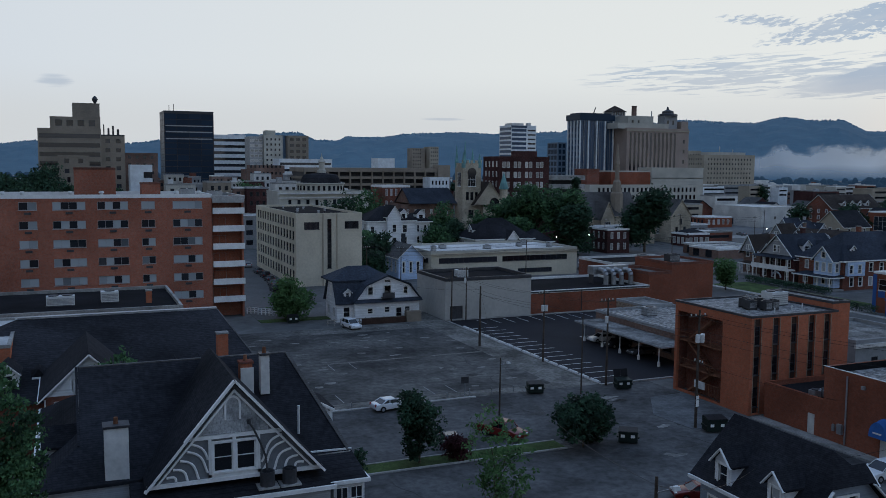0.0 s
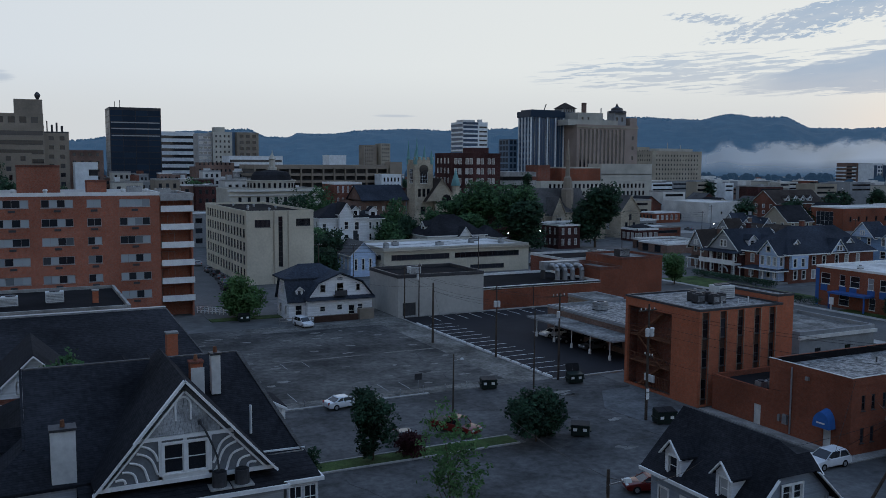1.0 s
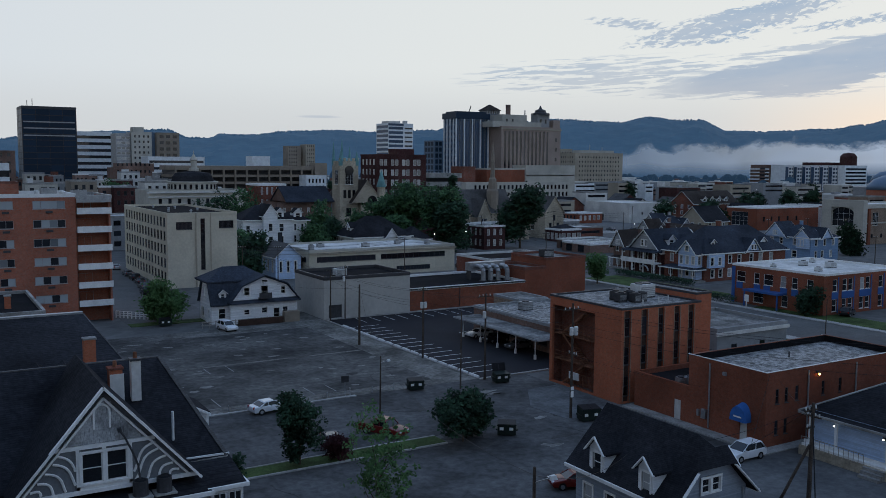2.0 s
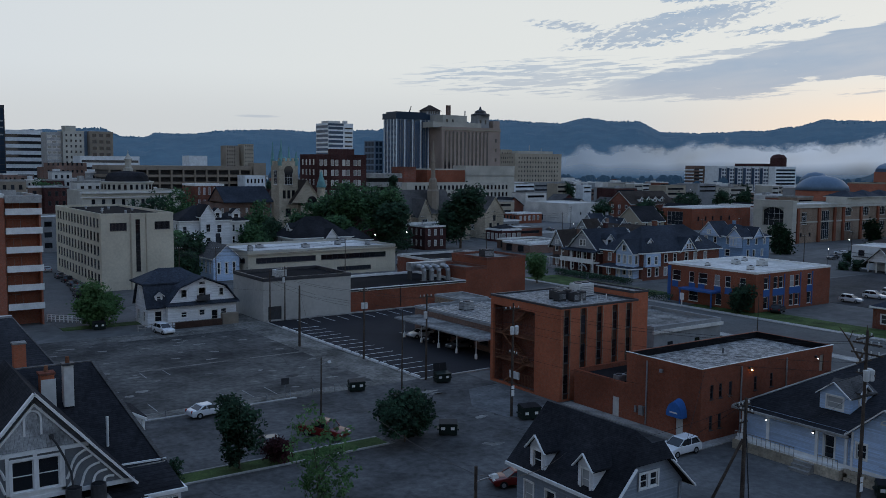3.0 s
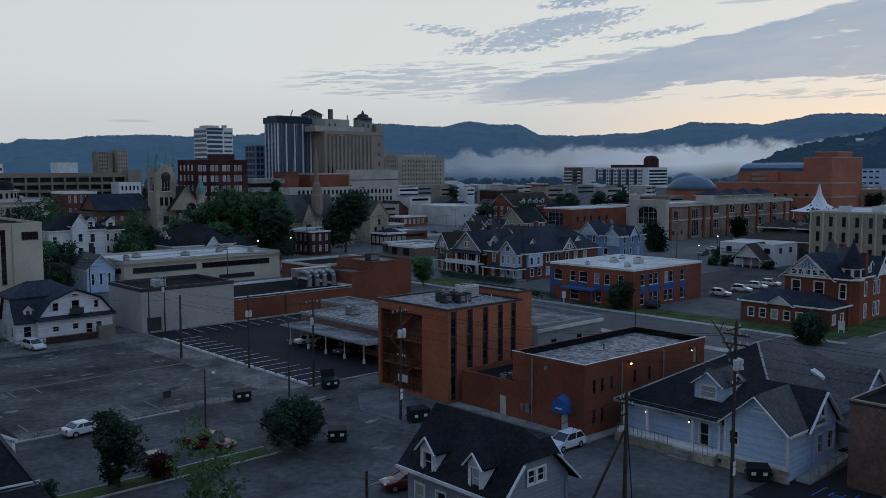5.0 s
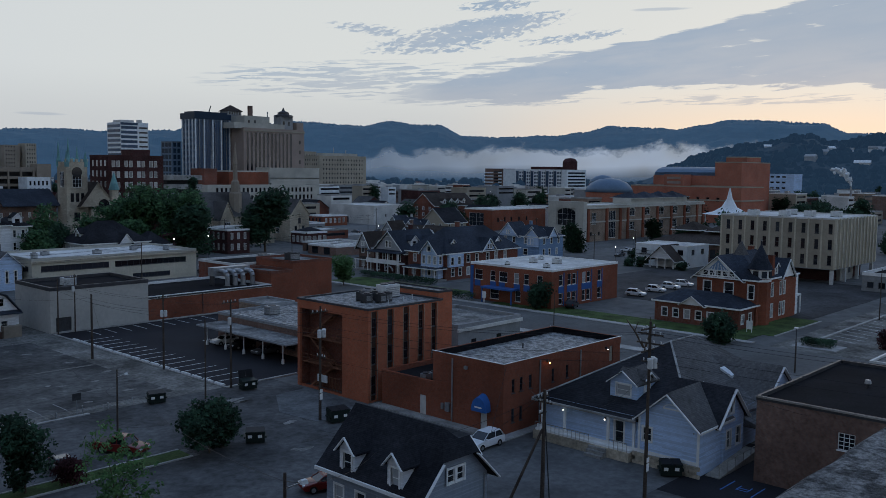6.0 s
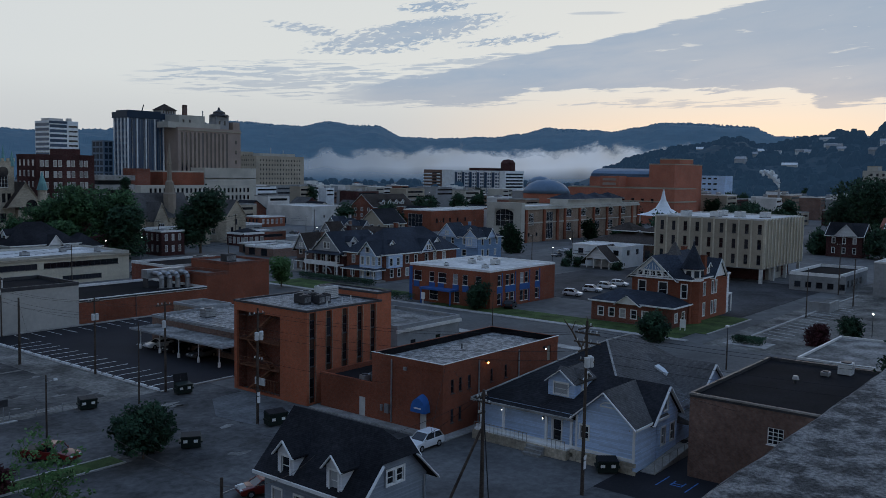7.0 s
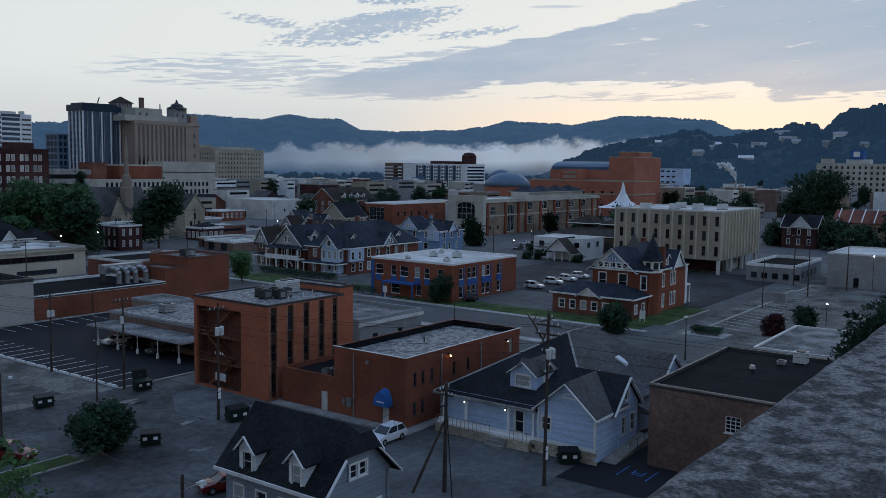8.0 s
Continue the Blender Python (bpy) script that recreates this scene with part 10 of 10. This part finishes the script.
def car(x, y, turn, kind, paint, label, z=0.03, group=""):
    L, W, hb, hr, lo, gh = SHAPES[kind]
    t = thing("pickup_truck" if kind == "pickup" else "car", label, "car", group, x, y, z, turn)
    key = (kind, paint)
    if key not in _car:
        w = W / 2
        body = Mesh()
        prof = [(-L / 2, 0.42), (-L / 2 + 0.15, 0.28), (L / 2 - 0.2, 0.28), (L / 2, 0.45), (L / 2 - 0.02, 0.72), (L / 2 - 0.25, hb * 0.86), (gh[3], hb), (gh[0], hb + 0.03), (-L / 2 + 0.06, hb - 0.02), (-L / 2, 0.75)]
        if kind == "pickup":
            prof = prof[:7] + [(-L / 2 + 0.06, hb), (-L / 2, 0.75)]
        body.hull([(px, -w, pz) for px, pz in prof][::-1], [(px, w, pz) for px, pz in prof][::-1])
        glass = Mesh().hull([(gh[0], -w + 0.08, hb - 0.02), (gh[3], -w + 0.08, hb - 0.02), (gh[3], w - 0.08, hb - 0.02), (gh[0], w - 0.08, hb - 0.02)],
                            [(gh[1], -w + 0.22, hr - 0.07), (gh[2], -w + 0.22, hr - 0.07), (gh[2], w - 0.22, hr - 0.07), (gh[1], w - 0.22, hr - 0.07)])
        roof = Mesh().hull([(gh[1] - 0.06, -w + 0.2, hr - 0.09), (gh[2] + 0.06, -w + 0.2, hr - 0.09), (gh[2] + 0.06, w - 0.2, hr - 0.09), (gh[1] - 0.06, w - 0.2, hr - 0.09)],
                           [(gh[1] + 0.05, -w + 0.27, hr), (gh[2] - 0.08, -w + 0.27, hr), (gh[2] - 0.08, w - 0.27, hr), (gh[1] + 0.05, w - 0.27, hr)])
        pil = []
        for sy in (-1, 1):
            for xa, xb, pw in ((gh[0] + 0.14, gh[1] + 0.16, 0.34), (gh[3], gh[2], 0.07), ((gh[0] + gh[3]) / 2 - 0.15, (gh[1] + gh[2]) / 2 - 0.12, 0.06)):
                pil.append(Mesh().beam((xa, sy * (w - 0.07), hb - 0.02), (xb, sy * (w - 0.21), hr - 0.05), 0.04 if pw > 0.1 else pw, pw if pw > 0.1 else 0.04, (0, 1, 0)).data("pillar", PAINT[paint]))
        _car[key] = (rounded(body, "body", PAINT[paint], 0.07), glass.data("glazing", M["glass_dark"]), roof.data("roof", PAINT[paint]), pil,
                     Mesh().tube((0, -0.11, 0), (0, 0.11, 0), 0.36, None, 18).data("tyre", M["rubber"]), Mesh().tube((0, -0.125, 0), (0, 0.125, 0), 0.2, None, 14).data("rim", M["metal"]))
    bd, gl, rf, pl, ty, ri = _car[key]
    part("body", bd, None, t)
    part("glazing", gl, None, t)
    part("roof", rf, None, t)
    for p_ in pl:
        part("pillar", p_, None, t)
    for sx in (-1, 1):
        for sy in (-1, 1):
            wh = part("tyre", ty, None, t, at=pose(sx * L * 0.3, sy * (W / 2 - 0.1), 0.34))
            part("rim", ri, None, wh)
    for sy in (-1, 1):
        part("headlight", Mesh().box(L / 2 - 0.22, L / 2 - 0.02, sy * (W / 2 - 0.32) - 0.17, sy * (W / 2 - 0.32) + 0.17, 0.66, 0.82), CLEAR_LAMP, t)
        part("tail_light", Mesh().box(-L / 2 - 0.01, -L / 2 + 0.12, sy * (W / 2 - 0.2) - 0.1, sy * (W / 2 - 0.2) + 0.1, 0.7, 1.0), RED_LAMP, t)
        part("wing_mirror", Mesh().box(gh[3] - 0.35, gh[3] - 0.2, sy * (W / 2 + 0.07) - 0.09, sy * (W / 2 + 0.07) + 0.09, hb, hb + 0.15), PAINT[paint], t)
    if kind == "pickup":
        part("bed", Mesh().box(-2.6, -0.85, -0.78, 0.78, hb - 0.02, hb + 0.02), M["black"], t)
    return t


car(67.5, 56.1, 180, "suv", "white", "white SUV with dark markings beside the store")
car(33.6, 94.1, 8, "sedan", "white", "white saloon car parked at the fence")
car(41.0, 80.2, -65, "pickup", "red", "red pickup truck behind the shrubs")
car(34.5, 78.6, -100, "sedan", "grey", "grey car half hidden behind the red shrub")
car(44.4, 144.6, -80, "suv", "white", "white SUV parked before the white house")
car(48.6, 58.4, 160, "sedan", "red", "red car beside the dormer house")
for k, (x, y, c, kd) in enumerate(((42.0, 194, "black", "suv"), (43.4, 203, "grey", "sedan"), (44.3, 211, "black", "sedan"), (44.8, 219, "black", "suv"), (45, 228, "grey", "sedan"), (45, 243, "silver", "sedan"), (45, 262, "white", "suv"), (45, 280, "black", "sedan"))):
    car(x, y, 90, kd, c, {"black": "black", "grey": "dark grey", "silver": "silver", "white": "white"}[c] + " car parked along the side street", group="cars along the side street")
for k, x in enumerate((176, 185.5, 193, 200)):
    car(x, 102.4 + k * 0.2, -82, "suv", "white", "white SUV in the office parking lot", 0.05, group="white cars of the office lot")
car(151, 102.6, 20, "suv", "black", "black SUV beside the brick office", 0.05)
car(136.5, 216, 100, "sedan", "white", "white car on the street by the trees")
car(128, 204, 80, "sedan", "black", "dark car on the street by the trees")
car(78.5, 119.0, 180, "sedan", "white", "white car half under the carport", 0.06)
car(78.6, 114.4, 180, "sedan", "black", "dark car under the carport", 0.06)
car(78.6, 108.2, 180, "sedan", "grey", "grey car under the carport", 0.06)
rc_ = random.Random(12)
for k in range(16):
    x, y = rc_.choice([(rc_.uniform(236, 290), rc_.uniform(150, 166)), (rc_.uniform(200, 290), rc_.uniform(198, 262)), (rc_.uniform(250, 330), rc_.uniform(258, 300))])
    if any(q[0] + 2 < x < q[1] - 2 and q[2] + 2 < y < q[3] - 2 for q in taken[:-4]):
        continue
    c = rc_.choice(["white", "black", "silver", "grey", "red", "blue"])
    car(x, y, rc_.choice([0, 90, 180]), rc_.choice(["suv", "sedan"]), c, {"black": "black", "grey": "dark grey", "silver": "silver", "white": "white", "red": "red", "blue": "dark blue"}[c] + " car parked in the town", group="cars parked in the town")

# ---------- dumpsters ----------
def skip_bin(x, y, turn, label, lid="shut", s=1.0):
    t = thing("dumpster", label, "dumpster", "dumpsters", x, y, 0.03, turn)
    w, d, h = 1.9 * s, 1.3 * s, 1.25 * s
    part("tub", Mesh().hull([(-w / 2, -d / 2 + 0.15, 0.12), (w / 2, -d / 2 + 0.15, 0.12), (w / 2, d / 2, 0.12), (-w / 2, d / 2, 0.12)], [(-w / 2, -d / 2, h), (w / 2, -d / 2, h), (w / 2, d / 2, h + 0.15), (-w / 2, d / 2, h + 0.15)]), M["dumpster"], t)
    part("rim", Mesh().box(-w / 2 - 0.05, w / 2 + 0.05, -d / 2 - 0.06, -d / 2, h - 0.12, h).box(-w / 2 - 0.06, -w / 2, -d / 2, d / 2, h - 0.1, h).box(w / 2, w / 2 + 0.06, -d / 2, d / 2, h - 0.1, h), M["dumpster"], t)
    for sx in (-1, 1):
        part("lift_pocket", Mesh().box(sx * (w / 2 + 0.1) - 0.08, sx * (w / 2 + 0.1) + 0.08, -d / 2 + 0.1, d / 2 - 0.1, 0.6, 0.78), M["dumpster"], t)
        if lid == "shut":
            part("lid", Mesh().hull([(sx * w / 4 - w / 4 + 0.02, -d / 2 - 0.05, h + 0.01), (sx * w / 4 + w / 4 - 0.02, -d / 2 - 0.05, h + 0.01), (sx * w / 4 + w / 4 - 0.02, d / 2, h + 0.16), (sx * w / 4 - w / 4 + 0.02, d / 2, h + 0.16)],
                                    [(sx * w / 4 - w / 4 + 0.02, -d / 2 - 0.05, h + 0.06), (sx * w / 4 + w / 4 - 0.02, -d / 2 - 0.05, h + 0.06), (sx * w / 4 + w / 4 - 0.02, d / 2, h + 0.21), (sx * w / 4 - w / 4 + 0.02, d / 2, h + 0.21)]), M["black"], t)
        else:
            part("lid", Mesh().beam((sx * w / 4, d / 2, h + 0.15), (sx * w / 4, d / 2 + 0.35, h + 1.1), w / 2 - 0.05, 0.06), M["black"], t, "raised black lid")
    for sx in (-0.55, 0.5):
        part("sticker", Mesh().box(sx * w / 2 - 0.2, sx * w / 2 + 0.2, -d / 2 + 0.02, -d / 2 + 0.045, 0.65, 0.95), M["trim"], t)
    return t


skip_bin(52.7, 94.4, -15, "dark green dumpster at the edge of the alley")
skip_bin(64.2, 92.3, -10, "dark green dumpster with a raised lid", "open")
skip_bin(52.0, 73.6, -35, "dark green dumpster beside the shrub")
skip_bin(62.9, 73.4, -15, "dark green dumpster beside the utility pole", s=1.15)
skip_bin(36.3, 153.4, 0, "dark green dumpster beside the tree")
skip_bin(73.1, 38.3, -50, "dark green dumpster before the blue house")

# ---------- utility poles and cables ----------
def pole(label, x, y, h, arms=(), cans=0, lamp=False, r=0.16, tag=False, group="utility poles"):
    t = thing("utility_pole", label, "utility pole", group, x, y, 0)
    part("shaft", Mesh().tube((0, 0, -0.1), (0.06, 0.0, h), r, r * 0.62, 10), M["wood"], t)
    for z, w, along in arms:
        a = (-w / 2, 0.14, z) if along == "x" else (0.14, -w / 2, z)
        c = (w / 2, 0.14, z) if along == "x" else (0.14, w / 2, z)
        ar = part("crossarm", Mesh().beam(a, c, 0.1, 0.13), M["wood"], t)
        n = 4
        for k in range(n):
            f = (k + 0.5) / n
            p = [a[i] + (c[i] - a[i]) * f for i in range(3)]
            part("insulator", Mesh().tube((p[0], p[1], p[2] + 0.06), (p[0], p[1], p[2] + 0.28), 0.05, 0.07, 8), M["metal_white"], ar)
    for k in range(cans):
        a = -2.4 + k * 1.1
        part("transformer", Mesh().lathe(0.48 * math.cos(a), 0.48 * math.sin(a), [(0.18, h * 0.8 - 0.9), (0.23, h * 0.8 - 0.85), (0.23, h * 0.8 - 0.06), (0.19, h * 0.8), (0.05, h * 0.8 + 0.03)], 12), M["metal_white"], t, "pale grey steel transformer can")
    if lamp:
        part("lamp_arm", Mesh().beam((0, 0, h - 0.8), (0.7, -0.5, h - 0.5), 0.06, 0.06), M["metal"], t)
        part("lamp_head", Mesh().hull([(0.6, -0.65, h - 0.6), (1.0, -0.65, h - 0.6), (1.0, -0.35, h - 0.6), (0.6, -0.35, h - 0.6)], [(0.65, -0.6, h - 0.4), (0.95, -0.6, h - 0.4), (0.95, -0.4, h - 0.4), (0.65, -0.4, h - 0.4)]), M["metal_white"], t)
    if tag:
        part("tag_plate", Mesh().box(-0.2, 0.2, -r - 0.05, -r - 0.02, 2.4, 3.1), M["trim"], t)
        part("tag_plate", Mesh().box(-0.2, 0.2, -r - 0.05, -r - 0.02, 3.2, 3.6), M["trim"], t)
    return t


pole("bare dark wooden pole at the lot edge", 58.6, 122.9, 9.5, (), 0, r=0.2)
pole("wooden pole with two grey transformers", 62.5, 109.8, 10.4, ((9.9, 1.8, "x"),), 2)
pole("short wooden lamp pole in the lower lot", 44.2, 87.3, 6.6, (), 0, True, r=0.11)
pole("thin wooden pole beside the alley", 57.9, 92.1, 9.8, (), 0, r=0.11)
pole("wooden pole with crossarm at the sealed lot", 63.2, 94.6, 11.4, ((11.0, 2.2, "x"),), 1)
pole("tall wooden pole with transformers and crossarms", 61.8, 75.2, 12.9, ((12.2, 2.4, "x"), (7.2, 1.6, "y")), 3, tag=True, r=0.17)
pole("wooden pole beside the grey warehouse", 63.4, 144.9, 9.3, (), 0, r=0.14)
pole("thin pole beside the grey warehouse", 66.4, 145.2, 9.8, ((9.3, 1.4, "x"),), 1, r=0.12)
pole("tall wooden pole crowded with crossarms before the blue house", 66.5, 37.2, 15.4, ((14.8, 2.4, "x"), (14.3, 2.4, "y"), (13.5, 2.6, "y"), (12.9, 2.2, "x"), (11.9, 1.6, "y")), 3, tag=True, r=0.17)
pole("short stout wooden pole with guy wires", 59.8, 43.2, 9.6, ((9.0, 1.6, "x"), (8.5, 1.4, "y"), (7.6, 1.0, "x")), 0, r=0.2)
pole("wooden service pole with a white lamp", 25.3, 33.5, 13.4, (), 0, True, r=0.13)
pole("street lamp pole along the road", 131.0, 92.9, 6.0, (), 0, r=0.09)
pole("dark street pole by the cross street", 124.5, 46.6, 4.4, (), 0, r=0.12)
pole("tall wooden pole at the office corner", 223.9, 57.3, 12.5, ((12, 2.2, "y"),), 0)
pole("wooden pole in the forecourt", 205.8, 49.5, 10.5, (), 0)
pole("wooden pole in the forecourt", 222.1, 44.8, 12.5, ((12, 2.2, "y"),), 0)
pole("slim pole at the kerb", 182.3, 52.5, 10.0, (), 0, r=0.12)
for x, y, h in ((66, 206, 11), (72.5, 196, 9), (62, 190, 10), (104, 192, 10), (183, 255, 11), (165, 250, 11), (148, 192, 10), (232, 150, 9), (260, 152, 9), (288, 214, 9), (256, 206, 10), (210, 268, 11), (240, 262, 10), (280, 300, 10), (300, 282, 10)):
    pole("wooden utility pole in the town", x, y, h, ((h - 0.5, 2.0, "x"),), 0, r=0.13, group="utility poles in the town")
br_ = thing("pole_brace", "stout wooden brace leaning against the pole", "brace")
part("brace", Mesh().tube((57.9, 45.2, 0), (59.75, 43.3, 6.2), 0.13, 0.11, 10), M["wood"], br_)
lp = thing("street_lamp", "black street lamp with pale head", "street lamp", x=126.3, y=47.3)
part("post", Mesh().tube((0, 0, 0), (0, 0, 6.0), 0.09, 0.06), M["metal_dark"], lp)
part("lamp_head", Mesh().box(-0.5, 0.2, -0.2, 0.2, 6.0, 6.2), M["metal_white"], lp)
for x, y, h, pw in ((168, 37, 4.2, 10), (238, 48, 4.0, 12), (226, 40, 8.2, 14), (262, 154, 6, 8), (246, 262, 5, 12), (252, 232, 6.2, 10), (136, 232, 7, 8), (300, 420, 14, 14), (232, 176.5, 6.6, 14), (520, 430, 12, 20), (236.2, 145, 5, 10), (168, 262, 7, 10), (150, 236, 7, 8)):
    t = thing("street_lamp", "small street lamp that is lit", "street lamp", "lit street lamps", x, y)
    part("post", Mesh().tube((0, 0, 0), (0, 0, h - 0.3), 0.07, 0.05, 6), M["metal_dark"], t)
    part("globe", Mesh().lathe(0, 0, [(0.05, h - 0.22), (0.14, h - 0.12), (0.14, h), (0.05, h + 0.1)], 10), glowing("lamp_glow", (1.0, 0.93, 0.85), pw), t)


def cable(label, pts, sag=0.6, r=0.014):
    m = Mesh()
    line = []
    for a, c in zip(pts, pts[1:]):
        a, c = Vector(a), Vector(c)
        n = 14
        for k in range(n + (c == Vector(pts[-1]))):
            s = k / n
            p = a.lerp(c, s)
            p.z -= sag * 4 * s * (1 - s) * ((c - a).length / 30)
            line.append(p)
    m.line(line, r, 4)
    return tagged(part("cable", m, M["black"], None, label), label, "cable", "overhead cables")


for k, (dz_, dxx) in enumerate(((0, -0.8), (0, 0.8), (-1.6, 0), (-2.4, 0))):
    cable("black overhead cable between wooden poles", [(61.8 + dxx, 75.2, 12.3 + dz_), (63.2 + dxx, 94.6, 10.9 + dz_), (62.5 + dxx, 109.8, 9.9 + dz_), (63.4 + dxx * 0.3, 144.9, 9.0 + dz_ * 0.7), (66 + dxx, 206, 10.5 + dz_)])
    cable("black overhead cable above the yard", [(61.8 + dxx, 75.2, 12.3 + dz_), (66.5 + dxx, 37.2, 14.4 + dz_), (90 + dxx, -20, 14 + dz_)], 0.7)
cable("drooping cable over the old lot", [(58.6, 122.9, 9.2), (44.2, 87.3, 6.3), (25.3, 33.5, 13.0)], 0.7)
cable("drooping cable over the old lot", [(58.6, 122.9, 8.2), (62.5, 109.8, 8.0)], 0.4)
cable("service cable to the white house", [(58.6, 122.9, 9.0), (55.0, 149.2, 6.6)], 0.5)
cable("service cable to the brick store", [(61.8, 75.2, 7.1), (71.5, 66.0, 4.5), (74.0, 56.9, 4.4)], 0.5)
cable("service cable past the dormer house", [(25.3, 33.5, 13.0), (44.0, 47.0, 7.0), (59.8, 43.2, 9.2)], 1.0)
cable("service cable past the dormer house", [(25.3, 33.5, 12.2), (14, 20, 13)], 0.8)
cable("service cable to the blue house", [(66.5, 37.2, 11.0), (75.4, 48, 4.0)], 0.9)
cable("cable across the yard", [(59.8, 43.2, 8.9), (66.5, 37.2, 12.0), (77.3, 28, 7.0)], 0.5)
cable("service cable over the store wall", [(59.8, 43.2, 8.6), (73.5, 57, 6.8)], 0.5)
cable("slack guy wire down to the yard", [(59.8, 43.2, 8.8), (55.5, 39.2, 0.1)], 0.02, 0.05)
cable("slack guy wire down to the yard", [(59.8, 43.2, 9.2), (64.2, 52.5, 3.0), (72.0, 57.0, 7.5)], 0.2, 0.02)
for dz_ in (0, -0.7, -1.6):
    cable("street cable along the avenue", [(62, 190, 9.6 + dz_), (104, 192, 9.6 + dz_), (148, 192, 9.6 + dz_)], 0.6, 0.025)
    cable("street cable in the town", [(183, 255, 10.4 + dz_), (210, 268, 10.4 + dz_), (240, 262, 9.6 + dz_), (280, 300, 9.6 + dz_)], 0.6, 0.03)
    cable("street cable in the forecourt", [(205.8, 49.5, 10.2 + dz_), (223.9, 57.3, 11.9 + dz_)], 0.6, 0.025)
    cable("street cable in the forecourt", [(222.1, 44.8, 12 + dz_), (223.9, 57.3, 11.9 + dz_)], 0.4, 0.025)

# ---------- fences, signs ----------
f_ = thing("lot_fence", "low pipe fence between the two lots", "fence")
for k in range(9):
    x = 26.5 + k * 3.0
    part("post", Mesh().tube((x, 96.0, 0), (x, 96.0, 0.8 if k % 3 else 1.0), 0.06, None, 6), M["metal"], f_)
part("rail", Mesh().tube((20.0, 96.0, 0.62), (50.6, 96.0, 0.62), 0.035, None, 6), M["fence"], f_)
part("rail", Mesh().tube((20.0, 96.0, 0.32), (50.6, 96.0, 0.32), 0.03, None, 6), M["fence"], f_)
s_ = thing("lot_sign", "small dark parking sign on a post", "sign", x=43.8, y=95.9)
part("post", Mesh().tube((0, 0, 0), (0, 0, 2.0), 0.04), M["metal"], s_)
part("board", Mesh().box(-0.5, 0.5, -0.04, 0.0, 1.75, 2.55), M["metal_dark"], s_)
f_ = thing("garden_fence", "pale wooden fence before the white house", "fence")
for k in range(16):
    x = 41.2 + k * 1.15
    part("post", Mesh().box(x - 0.06, x + 0.06, 147.9, 148.02, 0, 1.15), M["fence"], f_)
part("rail", Mesh().box(41.0, 58.6, 147.92, 148.0, 0.95, 1.08), M["fence"], f_)
part("rail", Mesh().box(41.0, 58.6, 147.92, 148.0, 0.45, 0.58), M["fence"], f_)
part("lattice", Mesh().box(52.6, 58.6, 147.94, 147.98, 0.1, 1.0), M["fence"], f_)
f_ = thing("ramp_fence", "pale railing of a ramp beside the apartments", "fence")
for k in range(9):
    s = k / 8
    part("post", Mesh().box(30.6 + 4.5 * s - 0.05, 30.7 + 4.5 * s, 166.2 - 4.9 * s, 166.3 - 4.9 * s, 0, 1.3), M["trim"], f_)
for z in (0.5, 0.9, 1.25):
    part("rail", Mesh().beam((30.6, 166.25, z), (35.2, 161.3, z), 0.07, 0.1), M["trim"], f_)
s_ = thing("street_sign", "white sign at the entrance of the brick office", "sign", x=143.0, y=119.6)
part("post", Mesh().box(-0.08, 0.08, -0.08, 0.08, 0, 2.4), M["trim"], s_)
part("board", Mesh().box(-0.06, 0.06, -0.5, 0.5, 1.0, 2.4), M["trim"], s_)
s_ = thing("street_sign", "small pale sign beside the road", "sign", x=121.0, y=86.0)
part("post", Mesh().tube((0, 0, 0), (0, 0, 1.6), 0.04), M["metal"], s_)
part("board", Mesh().box(-0.04, 0.0, -0.5, 0.5, 1.2, 2.0), M["trim"], s_)
w_ = thing("garden_wall", "low brown block wall in the forecourt", "wall")
part("coping", Mesh().box(192, 199, 50.6, 51.1, 1.9, 2.05).box(192, 192.5, 51.1, 55.4, 1.9, 2.05), M["concrete"], w_)
part("masonry", Mesh().box(192, 199, 50.65, 51.05, 0, 1.9).box(192.05, 192.45, 51.05, 55.4, 0, 1.9), M["greystone"], w_)
# steam plume over the far plant
stack = thing("steam_stack", "short factory stack far off with white steam", "chimney", x=607, y=196.5)
part("pipe", Mesh().tube((0, 0, 0), (0, 0, 20), 0.8, 0.7, 10), M["metal"], stack)
steam = Mesh()
rst = random.Random(17)
for k in range(170):
    s = k / 169
    spread = 0.3 + 3.4 * s
    c = Vector((rst.gauss(0, 0.45) * spread, 1.0 * s + 8.0 * s ** 1.7 + rst.gauss(0, 0.5) * spread, 20.5 + 14 * s - 3.0 * s * s + rst.gauss(0, 0.4) * spread))
    r = (0.35 + 0.75 * s) * rst.uniform(0.4, 1.2)
    steam.lathe(c.x, c.y, [(r * math.sin(math.pi * j / 5) + 0.02, c.z - r * math.cos(math.pi * j / 5)) for j in range(6)], 8)
part("steam", steam, M["white"], stack, "white puffs of steam", smooth=True)
